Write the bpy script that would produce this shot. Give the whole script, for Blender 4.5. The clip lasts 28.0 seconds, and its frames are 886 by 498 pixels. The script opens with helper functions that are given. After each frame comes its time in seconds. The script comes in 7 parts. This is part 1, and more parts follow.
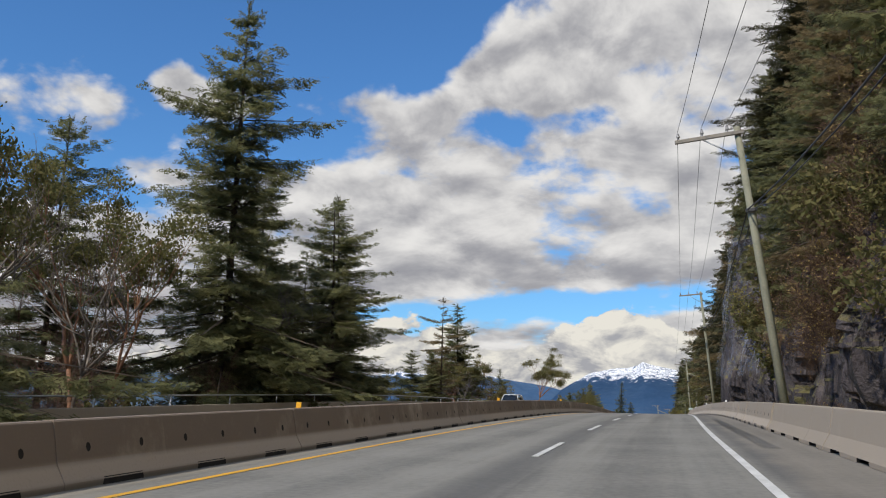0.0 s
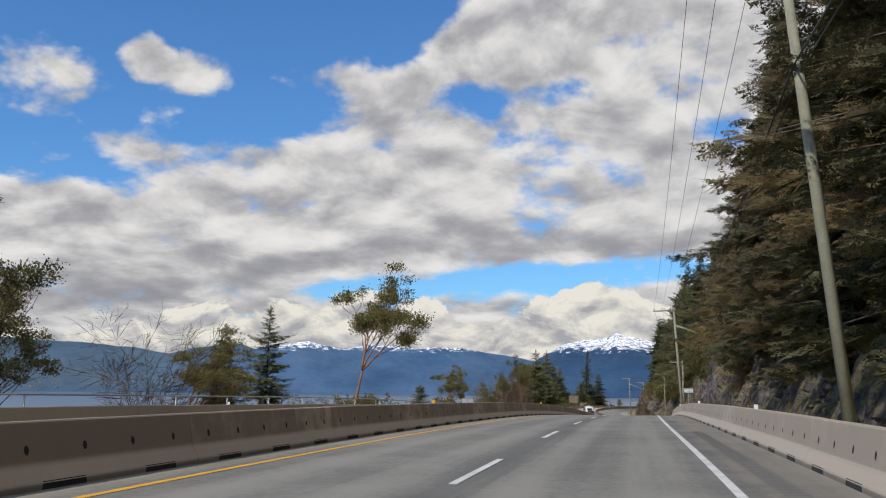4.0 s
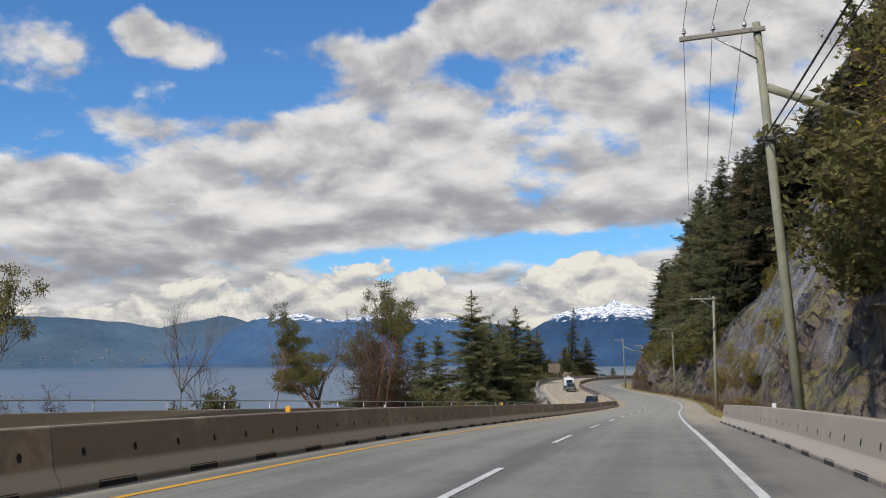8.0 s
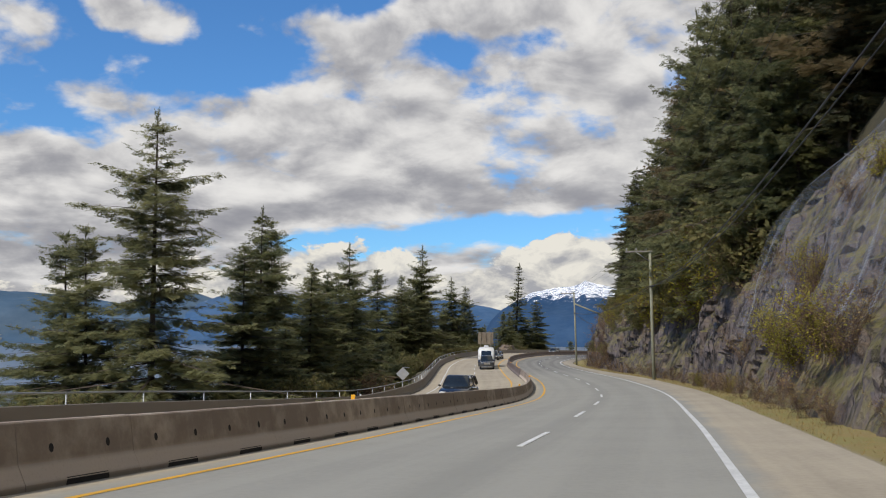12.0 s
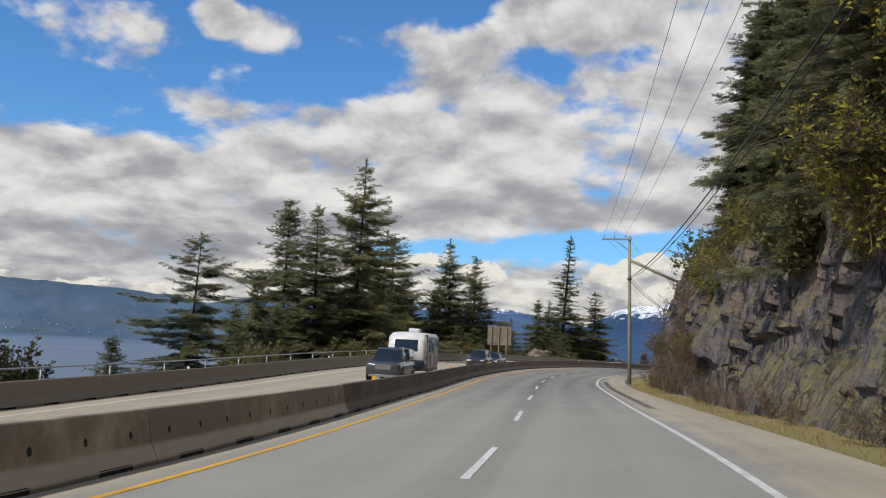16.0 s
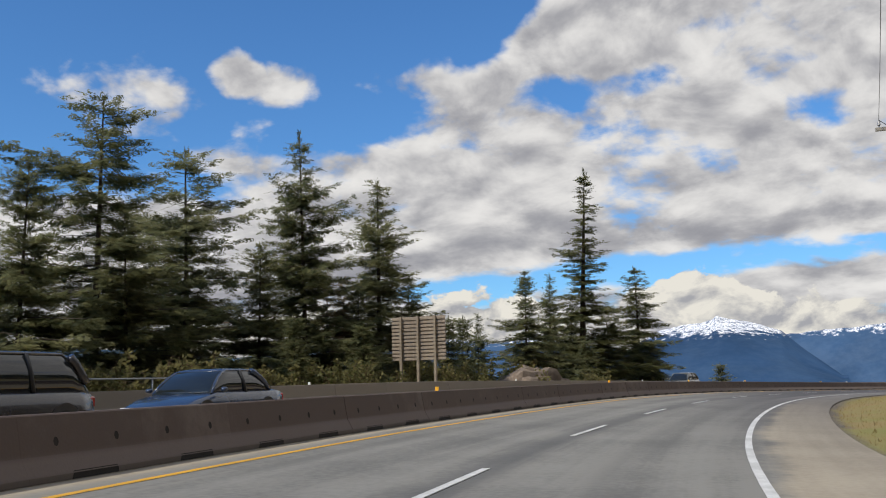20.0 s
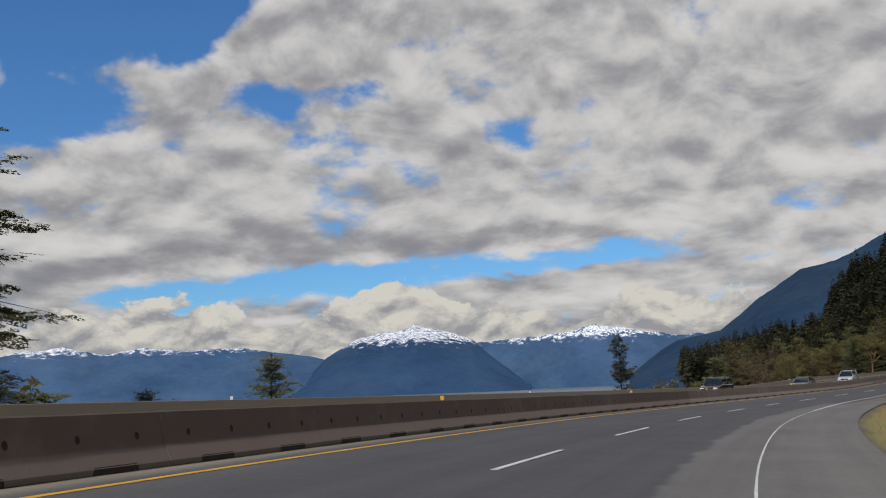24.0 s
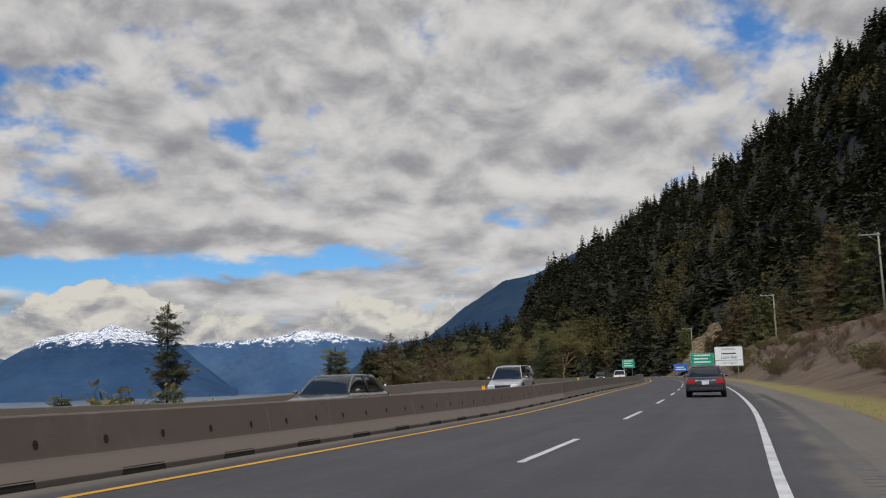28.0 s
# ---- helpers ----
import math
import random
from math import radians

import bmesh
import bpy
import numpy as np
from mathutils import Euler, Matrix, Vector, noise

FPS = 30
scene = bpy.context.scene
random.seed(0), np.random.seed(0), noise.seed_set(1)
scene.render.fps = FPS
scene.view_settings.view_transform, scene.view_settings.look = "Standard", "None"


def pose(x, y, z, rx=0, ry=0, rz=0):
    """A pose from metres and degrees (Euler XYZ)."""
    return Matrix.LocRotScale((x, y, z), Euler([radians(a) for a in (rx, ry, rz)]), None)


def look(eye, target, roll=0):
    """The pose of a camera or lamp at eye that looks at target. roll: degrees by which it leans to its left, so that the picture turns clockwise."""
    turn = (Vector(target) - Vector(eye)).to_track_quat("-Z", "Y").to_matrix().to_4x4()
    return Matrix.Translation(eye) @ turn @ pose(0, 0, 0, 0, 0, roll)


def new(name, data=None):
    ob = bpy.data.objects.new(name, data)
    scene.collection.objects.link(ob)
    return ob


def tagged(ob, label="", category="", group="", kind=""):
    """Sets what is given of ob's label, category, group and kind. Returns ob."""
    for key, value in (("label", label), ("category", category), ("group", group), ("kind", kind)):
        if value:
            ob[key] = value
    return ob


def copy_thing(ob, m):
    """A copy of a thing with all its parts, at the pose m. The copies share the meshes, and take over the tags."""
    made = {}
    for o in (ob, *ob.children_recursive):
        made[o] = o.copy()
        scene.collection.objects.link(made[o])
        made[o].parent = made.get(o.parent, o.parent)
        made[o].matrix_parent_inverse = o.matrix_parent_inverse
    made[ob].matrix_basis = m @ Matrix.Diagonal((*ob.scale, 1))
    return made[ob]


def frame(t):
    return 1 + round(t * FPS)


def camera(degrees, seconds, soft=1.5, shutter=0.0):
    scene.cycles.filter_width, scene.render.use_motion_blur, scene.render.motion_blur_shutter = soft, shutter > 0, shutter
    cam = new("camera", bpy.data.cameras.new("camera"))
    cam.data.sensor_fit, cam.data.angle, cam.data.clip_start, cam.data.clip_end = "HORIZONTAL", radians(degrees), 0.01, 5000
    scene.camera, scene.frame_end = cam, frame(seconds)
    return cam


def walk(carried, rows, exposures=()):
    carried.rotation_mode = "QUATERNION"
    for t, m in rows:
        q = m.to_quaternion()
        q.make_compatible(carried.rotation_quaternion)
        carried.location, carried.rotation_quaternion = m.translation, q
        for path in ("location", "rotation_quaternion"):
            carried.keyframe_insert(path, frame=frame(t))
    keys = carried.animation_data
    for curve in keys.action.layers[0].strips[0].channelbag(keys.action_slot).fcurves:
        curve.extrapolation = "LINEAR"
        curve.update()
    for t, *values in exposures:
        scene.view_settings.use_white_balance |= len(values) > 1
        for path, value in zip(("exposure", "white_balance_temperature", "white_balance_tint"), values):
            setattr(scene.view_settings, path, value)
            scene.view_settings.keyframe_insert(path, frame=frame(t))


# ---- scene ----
cam = camera(50.4, 28.0, soft=1.1)
PATH = [
    (0.0, (0.01, 0.00, 1.25), (0.011, 9.849, 2.986), 1.17),
    (0.5, (2.26, 9.82, 1.56), (2.287, 19.667, 3.278), 1.10),
    (1.0, (4.58, 19.63, 1.86), (4.642, 29.483, 3.576), 0.97),
    (1.5, (6.94, 29.44, 2.15), (7.059, 39.300, 3.810), 0.84),
    (2.0, (9.34, 39.25, 2.39), (9.506, 49.115, 4.008), 0.72),
    (2.5, (11.77, 49.04, 2.61), (11.981, 58.909, 4.184), 0.57),
    (3.0, (14.18, 58.78, 2.80), (14.412, 68.657, 4.328), 0.50),
    (3.5, (16.49, 68.48, 2.92), (16.746, 78.364, 4.420), 0.61),
    (4.0, (18.74, 78.17, 2.99), (19.009, 88.064, 4.449), 0.65),
    (4.5, (20.98, 87.86, 3.02), (21.245, 97.758, 4.434), 0.65),
    (5.0, (23.22, 97.54, 3.01), (23.487, 107.438, 4.384), 0.59),
    (5.5, (25.50, 107.19, 2.97), (25.758, 117.092, 4.306), 0.48),
    (6.0, (27.82, 116.80, 2.90), (28.067, 126.715, 4.205), 0.32),
    (6.5, (30.16, 126.40, 2.78), (30.400, 136.318, 4.054), 0.13),
    (7.0, (32.48, 136.00, 2.63), (32.728, 145.921, 3.875), 0.00),
    (7.5, (34.79, 145.61, 2.44), (35.055, 155.532, 3.646), -0.10),
    (8.0, (37.12, 155.22, 2.19), (37.424, 165.153, 3.347), -0.22),
    (8.5, (39.52, 164.86, 1.90), (39.869, 174.792, 3.006), -0.26),
    (9.0, (41.93, 174.53, 1.55), (42.342, 184.469, 2.610), -0.34),
    (9.5, (44.42, 184.24, 1.14), (44.886, 194.179, 2.174), -0.41),
    (10.0, (47.02, 193.97, 0.71), (47.532, 203.908, 1.699), -0.47),
    (10.5, (49.68, 203.71, 0.27), (50.226, 213.651, 1.231), -0.37),
    (11.0, (52.38, 213.46, -0.16), (52.953, 223.396, 0.789), -0.12),
    (11.5, (55.10, 223.20, -0.58), (55.684, 233.136, 0.367), 0.12),
    (12.0, (57.83, 232.91, -0.98), (58.409, 242.851, -0.032), 0.35),
    (12.5, (60.55, 242.59, -1.36), (61.081, 252.534, -0.401), 0.72),
    (13.0, (63.22, 252.25, -1.72), (63.686, 262.193, -0.749), 1.18),
    (13.5, (65.80, 261.90, -2.06), (66.169, 271.843, -1.068), 1.71),
    (14.0, (68.24, 271.54, -2.37), (68.497, 281.490, -1.362), 2.25),
    (14.5, (70.52, 281.19, -2.65), (70.649, 291.134, -1.630), 2.75),
    (15.0, (72.63, 290.83, -2.90), (72.607, 300.775, -1.869), 3.14),
    (15.5, (74.52, 300.48, -3.08), (74.327, 310.427, -2.039), 3.24),
    (16.0, (76.18, 310.16, -3.20), (75.817, 320.097, -2.142), 3.10),
    (16.5, (77.63, 319.86, -3.29), (77.058, 329.785, -2.204), 2.70),
    (17.0, (78.86, 329.57, -3.38), (78.091, 339.474, -2.248), 2.12),
    (17.5, (79.93, 339.26, -3.47), (78.982, 349.148, -2.282), 1.46),
    (18.0, (80.96, 348.95, -3.58), (79.898, 358.813, -2.337), 0.81),
    (18.5, (81.97, 358.64, -3.69), (80.859, 368.490, -2.384), 0.16),
    (19.0, (83.00, 368.36, -3.74), (81.940, 378.211, -2.380), -0.54),
    (19.5, (84.19, 378.15, -3.78), (83.280, 388.004, -2.378), -1.09),
    (20.0, (85.66, 388.03, -3.81), (84.958, 397.896, -2.360), -1.49),
    (20.5, (87.50, 398.01, -3.80), (87.077, 407.890, -2.312), -1.72),
    (21.0, (89.82, 408.02, -3.78), (89.712, 417.900, -2.266), -1.66),
    (21.5, (92.57, 417.93, -3.75), (92.823, 427.809, -2.226), -1.40),
    (22.0, (95.71, 427.66, -3.70), (96.366, 437.523, -2.181), -1.30),
    (22.5, (99.16, 437.20, -3.69), (100.260, 447.021, -2.187), -1.37),
    (23.0, (102.93, 446.52, -3.74), (104.472, 456.292, -2.251), -1.57),
    (23.5, (107.02, 455.63, -3.83), (108.997, 465.327, -2.364), -1.89),
    (24.0, (111.47, 464.51, -3.95), (113.846, 474.110, -2.510), -2.28),
    (24.5, (116.31, 473.11, -4.09), (119.075, 482.614, -2.672), -2.54),
    (25.0, (121.58, 481.42, -4.22), (124.708, 490.820, -2.828), -2.64),
    (25.5, (127.24, 489.47, -4.33), (130.719, 498.751, -2.971), -2.61),
    (26.0, (133.16, 497.36, -4.46), (136.966, 506.509, -3.127), -2.48),
    (26.5, (139.30, 505.10, -4.60), (143.448, 514.101, -3.267), -2.30),
    (27.0, (145.76, 512.63, -4.71), (150.240, 521.473, -3.360), -2.10),
    (27.5, (152.60, 519.90, -4.77), (157.405, 528.564, -3.396), -1.88),
    (28.0, (159.86, 526.85, -4.77), (164.952, 535.340, -3.369), -1.67),
]
walk(cam, [(t, look(eye, target, roll)) for t, eye, target, roll in PATH], exposures=[(0.0, 0.0), (20.0, 0.0), (23.5, -0.36), (26.0, -0.36), (28.0, -0.32)])

# ---- sky, sun ----
SUN_AZ, SUN_EL = 224.0, 46.0          # degrees clockwise from +y, and above the horizon


def maths(tree, op, a, b=None, c=None, clamp=False):
    n = tree.nodes.new("ShaderNodeMath")
    n.operation, n.use_clamp = op, clamp
    for k, v in enumerate((a, b, c)):
        if v is None:
            continue
        if isinstance(v, (int, float)):
            n.inputs[k].default_value = v
        else:
            tree.links.new(v, n.inputs[k])
    return n.outputs[0]


def step(tree, value, lo, hi, smooth=True):
    n = tree.nodes.new("ShaderNodeMapRange")
    n.interpolation_type = "SMOOTHSTEP" if smooth else "LINEAR"
    tree.links.new(value, n.inputs[0])
    n.inputs[1].default_value, n.inputs[2].default_value = lo, hi
    return n.outputs[0]


def mixed(tree, fac, a, b):
    n = tree.nodes.new("ShaderNodeMix")
    n.data_type = "RGBA"
    for sock, v in ((n.inputs[0], fac), (n.inputs[6], a), (n.inputs[7], b)):
        if isinstance(v, (int, float)):
            sock.default_value = v
        elif isinstance(v, tuple):
            sock.default_value = (*v, 1)
        else:
            tree.links.new(v, sock)
    return n.outputs[2]


def noise_of(tree, vector, scale, detail=4.0, rough=0.55, warp=0.0):
    n = tree.nodes.new("ShaderNodeTexNoise")
    n.inputs["Scale"].default_value, n.inputs["Detail"].default_value = scale, detail
    n.inputs["Roughness"].default_value, n.inputs["Distortion"].default_value = rough, warp
    if vector is not None:
        tree.links.new(vector, n.inputs["Vector"])
    return n.outputs[0]


world = bpy.data.worlds.new("world")
scene.world = world
world.use_nodes = True
wt = world.node_tree
wt.nodes.clear()
sky = wt.nodes.new("ShaderNodeTexSky")
sky.sky_type, sky.sun_disc = "NISHITA", False
sky.sun_elevation, sky.sun_rotation = radians(SUN_EL), radians(SUN_AZ)
sky.air_density, sky.dust_density, sky.ozone_density = 1.0, 0.25, 2.5
coord = wt.nodes.new("ShaderNodeTexCoord").outputs["Generated"]
sep = wt.nodes.new("ShaderNodeSeparateXYZ")
wt.links.new(coord, sep.inputs[0])
dx, dy, dz = sep.outputs
az = maths(wt, "MULTIPLY", maths(wt, "ARCTAN2", dx, dy), 57.29578)     # degrees clockwise from +y
el = maths(wt, "MULTIPLY", maths(wt, "ARCSINE", dz), 57.29578)


def sky_map(across, tall, lift=0.0, seed=0.0):
    """Coordinates on the sky's dome: bearing and height, the heaps wider than tall and smaller towards the horizon."""
    n = wt.nodes.new("ShaderNodeCombineXYZ")
    rise = maths(wt, "ADD", el, lift)
    wt.links.new(maths(wt, "MULTIPLY", az, across), n.inputs[0])
    wt.links.new(maths(wt, "MULTIPLY", maths(wt, "LOGARITHM", maths(wt, "MAXIMUM", maths(wt, "ADD", rise, 7.0), 1.0), 2.718), 18.0 * tall), n.inputs[1])
    n.inputs[2].default_value = seed
    return n.outputs[0]


def heaps(lift, fine):
    """Density of the cloud layer: broad masses, heaped billows, torn edges."""
    v = sky_map(0.10, 0.20, lift, 2.6)
    broad, torn = noise_of(wt, v, 0.75, 1.0, 0.5), noise_of(wt, v, 2.1, 9.0 if fine else 5.0, 0.60, 0.25)
    vor = wt.nodes.new("ShaderNodeTexVoronoi")
    vor.feature = "SMOOTH_F1"
    vor.inputs["Scale"].default_value, vor.inputs["Smoothness"].default_value = 2.6, 0.35
    vor.inputs["Detail"].default_value, vor.inputs["Roughness"].default_value = 3.0, 0.6
    wt.links.new(v, vor.inputs["Vector"])
    billow = maths(wt, "MULTIPLY", maths(wt, "SUBTRACT", 0.5, vor.outputs[0]), 0.20)
    return maths(wt, "ADD", maths(wt, "MULTIPLY", broad, 0.38), maths(wt, "ADD", maths(wt, "MULTIPLY", torn, 0.62), billow))


def patch_at(rows):
    """Soft oval patches on the dome: bearing, height, half width, half height, weight."""
    total = None
    for a0, e0, wa, we, weight in rows:
        p = maths(wt, "POWER", maths(wt, "MULTIPLY", maths(wt, "SUBTRACT", az, a0), 1 / wa), 2.0)
        q = maths(wt, "POWER", maths(wt, "MULTIPLY", maths(wt, "SUBTRACT", el, e0), 1 / we), 2.0)
        s = maths(wt, "MULTIPLY", maths(wt, "SUBTRACT", 1.0, maths(wt, "ADD", p, q), clamp=True), weight)
        total = s if total is None else maths(wt, "ADD", total, s)
    return total


mid = heaps(0.0, True)
# open blue sky high up to the west, behind a slanting edge
edge_x = maths(wt, "MULTIPLY", maths(wt, "ADD", az, 26.0), 1 / 30.0, clamp=True)
edge_el = maths(wt, "ADD", 10.6, maths(wt, "MULTIPLY", maths(wt, "POWER", edge_x, 2.6), 13.0))
open_w = maths(wt, "MULTIPLY", step(wt, maths(wt, "SUBTRACT", el, edge_el), -1.2, 2.4), step(wt, az, 10.0, 3.0))
cover = maths(wt, "SUBTRACT", maths(wt, "ADD", mid, 0.315), maths(wt, "MULTIPLY", open_w, 0.40))
# small clouds adrift in the blue, and holes in the layer
cover = maths(wt, "ADD", cover, patch_at([(-16.8, 18.8, 2.0, 1.7, 0.32), (-14.0, 18.2, 3.4, 1.7, 0.32), (-17.4, 13.6, 3.0, 1.5, 0.24), (-24.0, 17.3, 6.0, 3.0, 0.38), (-4.5, 18.3, 6.0, 1.9, 0.28), (-12.0, 13.6, 3.4, 1.3, 0.16)]))
cover = maths(wt, "SUBTRACT", cover, patch_at([(3.2, 17.4, 3.6, 1.3, 0.22), (9.6, 17.7, 4.0, 1.2, 0.22), (18.7, 15.2, 2.4, 1.5, 0.25), (12.9, 13.0, 2.2, 1.3, 0.19), (35.3, 9.9, 2.6, 1.2, 0.24), (30.0, 20.8, 2.2, 1.8, 0.18)]))
# a clear lane between the layer and the cumulus over the mountains
lane_el = maths(wt, "ADD", 6.1, maths(wt, "MULTIPLY", az, 0.062))
off_lane = maths(wt, "ABSOLUTE", maths(wt, "SUBTRACT", el, lane_el))
lane = maths(wt, "MULTIPLY", step(wt, off_lane, 1.55, 0.1), step(wt, maths(wt, "ABSOLUTE", maths(wt, "SUBTRACT", az, 11.0)), 21.0, 14.0))
cover = maths(wt, "SUBTRACT", cover, maths(wt, "MULTIPLY", lane, maths(wt, "SUBTRACT", 0.36, maths(wt, "MULTIPLY", step(wt, az, 12.0, 24.0), 0.12))))
high = step(wt, cover, 0.42, 0.63)
# heaps are white above and grey below
def body(lift):
    """The rounded bulk of the heaps, for their light and shade."""
    v = sky_map(0.10, 0.20, lift, 2.6)
    vor = wt.nodes.new("ShaderNodeTexVoronoi")
    vor.feature = "SMOOTH_F1"
    vor.inputs["Scale"].default_value, vor.inputs["Smoothness"].default_value, vor.inputs["Detail"].default_value = 2.6, 0.6, 1.0
    wt.links.new(v, vor.inputs["Vector"])
    return maths(wt, "ADD", maths(wt, "MULTIPLY", noise_of(wt, v, 1.9, 5.0, 0.58, 0.3), 0.75), maths(wt, "MULTIPLY", maths(wt, "SUBTRACT", 0.5, vor.outputs[0]), 0.22))


relief = maths(wt, "SUBTRACT", body(-0.3), body(1.0))
thick = step(wt, cover, 0.58, 0.92)
lit = maths(wt, "ADD", maths(wt, "ADD", maths(wt, "MULTIPLY", relief, 3.0), maths(wt, "MULTIPLY", maths(wt, "SUBTRACT", mid, 0.48), 0.55)), maths(wt, "SUBTRACT", maths(wt, "ADD", 0.56, maths(wt, "MULTIPLY", step(wt, az, 10.0, 26.0), 0.07)), maths(wt, "MULTIPLY", thick, 0.26)))
lit = maths(wt, "SUBTRACT", lit, patch_at([(-17.0, 5.2, 12.0, 2.2, 0.55), (6.0, 9.0, 16.0, 2.0, 0.16)]))
lit = maths(wt, "ADD", 0.5, maths(wt, "MULTIPLY", maths(wt, "TANH", maths(wt, "MULTIPLY", maths(wt, "SUBTRACT", lit, 0.40), 1.7)), 0.5))
high_col = mixed(wt, lit, (0.36, 0.365, 0.41), (1.12, 1.10, 1.07))
# cumulus bank standing on the horizon
bank_v = sky_map(0.16, 0.17, 0.0, 5.1)
puff = noise_of(wt, bank_v, 1.5, 8.0, 0.60, 0.3)
puff_up = noise_of(wt, sky_map(0.16, 0.17, 0.7, 5.1), 1.5, 6.0, 0.60, 0.3)
top_v = wt.nodes.new("ShaderNodeCombineXYZ")
wt.links.new(maths(wt, "MULTIPLY", az, 0.14), top_v.inputs[0])
top_n = noise_of(wt, top_v.outputs[0], 1.0, 3.0, 0.5)
top_el = maths(wt, "ADD", maths(wt, "ADD", 2.9, maths(wt, "MULTIPLY", top_n, 3.6)), maths(wt, "ADD", patch_at([(10.0, 5.0, 5.0, 8.0, 1.1), (-1.5, 5.0, 4.0, 8.0, 0.7)]), maths(wt, "MULTIPLY", step(wt, az, -10.0, -22.0), -2.0)))
low = step(wt, maths(wt, "SUBTRACT", maths(wt, "ADD", top_el, maths(wt, "MULTIPLY", maths(wt, "SUBTRACT", puff, 0.5), 6.5)), el), -0.05, 0.30)
low_lit = maths(wt, "ADD", maths(wt, "ADD", maths(wt, "MULTIPLY", maths(wt, "SUBTRACT", puff, puff_up), 4.0), maths(wt, "MULTIPLY", maths(wt, "SUBTRACT", puff, 0.45), 1.6)), maths(wt, "ADD", 0.25, maths(wt, "MULTIPLY", el, 0.08)), clamp=True)
low_col = mixed(wt, low_lit, (0.50, 0.505, 0.54), (1.06, 1.02, 0.92))
cloud = mixed(wt, low, high_col, low_col)
fac = maths(wt, "MAXIMUM", high, low)
blue = wt.nodes.new("ShaderNodeBackground")
tint = wt.nodes.new("ShaderNodeMix")
tint.data_type, tint.blend_type = "RGBA", "MULTIPLY"
tint.inputs[0].default_value = 1.0
wt.links.new(sky.outputs[0], tint.inputs[6])
tint.inputs[7].default_value = (0.52, 0.90, 1.26, 1)
wt.links.new(tint.outputs[2], blue.inputs[0])
blue.inputs[1].default_value = 0.110
white = wt.nodes.new("ShaderNodeBackground")
wt.links.new(cloud, white.inputs[0])
white.inputs[1].default_value = 0.76
both = wt.nodes.new("ShaderNodeMixShader")
wt.links.new(fac, both.inputs[0])
wt.links.new(blue.outputs[0], both.inputs[1])
wt.links.new(white.outputs[0], both.inputs[2])
out = wt.nodes.new("ShaderNodeOutputWorld")
wt.links.new(both.outputs[0], out.inputs[0])

sun = new("sun", bpy.data.lights.new("sun", "SUN"))
sun.data.energy, sun.data.angle, sun.data.color = 3.7, radians(1.5), (1.0, 0.93, 0.82)
sun_dir = Vector((math.sin(radians(SUN_AZ)) * math.cos(radians(SUN_EL)), math.cos(radians(SUN_AZ)) * math.cos(radians(SUN_EL)), math.sin(radians(SUN_EL))))
sun.matrix_world = look(sun_dir * 100, (0, 0, 0))


# ---- materials ----
def material(name, rough=0.8, metal=0.0):
    m = bpy.data.materials.new(name)
    m.use_nodes = True
    t = m.node_tree
    b = t.nodes["Principled BSDF"]
    b.inputs["Roughness"].default_value, b.inputs["Metallic"].default_value = rough, metal
    return m, t, b


def bump(t, b, height, strength=0.4, distance=0.05):
    n = t.nodes.new("ShaderNodeBump")
    n.inputs["Strength"].default_value, n.inputs["Distance"].default_value = strength, distance
    t.links.new(height, n.inputs["Height"])
    t.links.new(n.outputs[0], b.inputs["Normal"])


def spot(t):
    return t.nodes.new("ShaderNodeNewGeometry").outputs["Position"]


def local(t):
    return t.nodes.new("ShaderNodeTexCoord").outputs["Object"]


def rand(t):
    return t.nodes.new("ShaderNodeObjectInfo").outputs["Random"]


def plain(name, a, b_col=None, rough=0.7, scale=3.0, fine=30.0, metal=0.0, bumpy=0.2, world_space=False):
    """A surface with grain at two scales between two colours."""
    m, t, b = material(name, rough, metal)
    b_col = b_col or tuple(v * 0.7 for v in a)
    v = spot(t) if world_space else local(t)
    n1, n2 = noise_of(t, v, scale, 5.0), noise_of(t, v, fine, 3.0)
    f = step(t, maths(t, "ADD", maths(t, "MULTIPLY", n1, 0.65), maths(t, "MULTIPLY", n2, 0.35)), 0.32, 0.68)
    t.links.new(mixed(t, f, b_col, a), b.inputs["Base Color"])
    if bumpy:
        bump(t, b, n2, bumpy, 0.01)
    return m


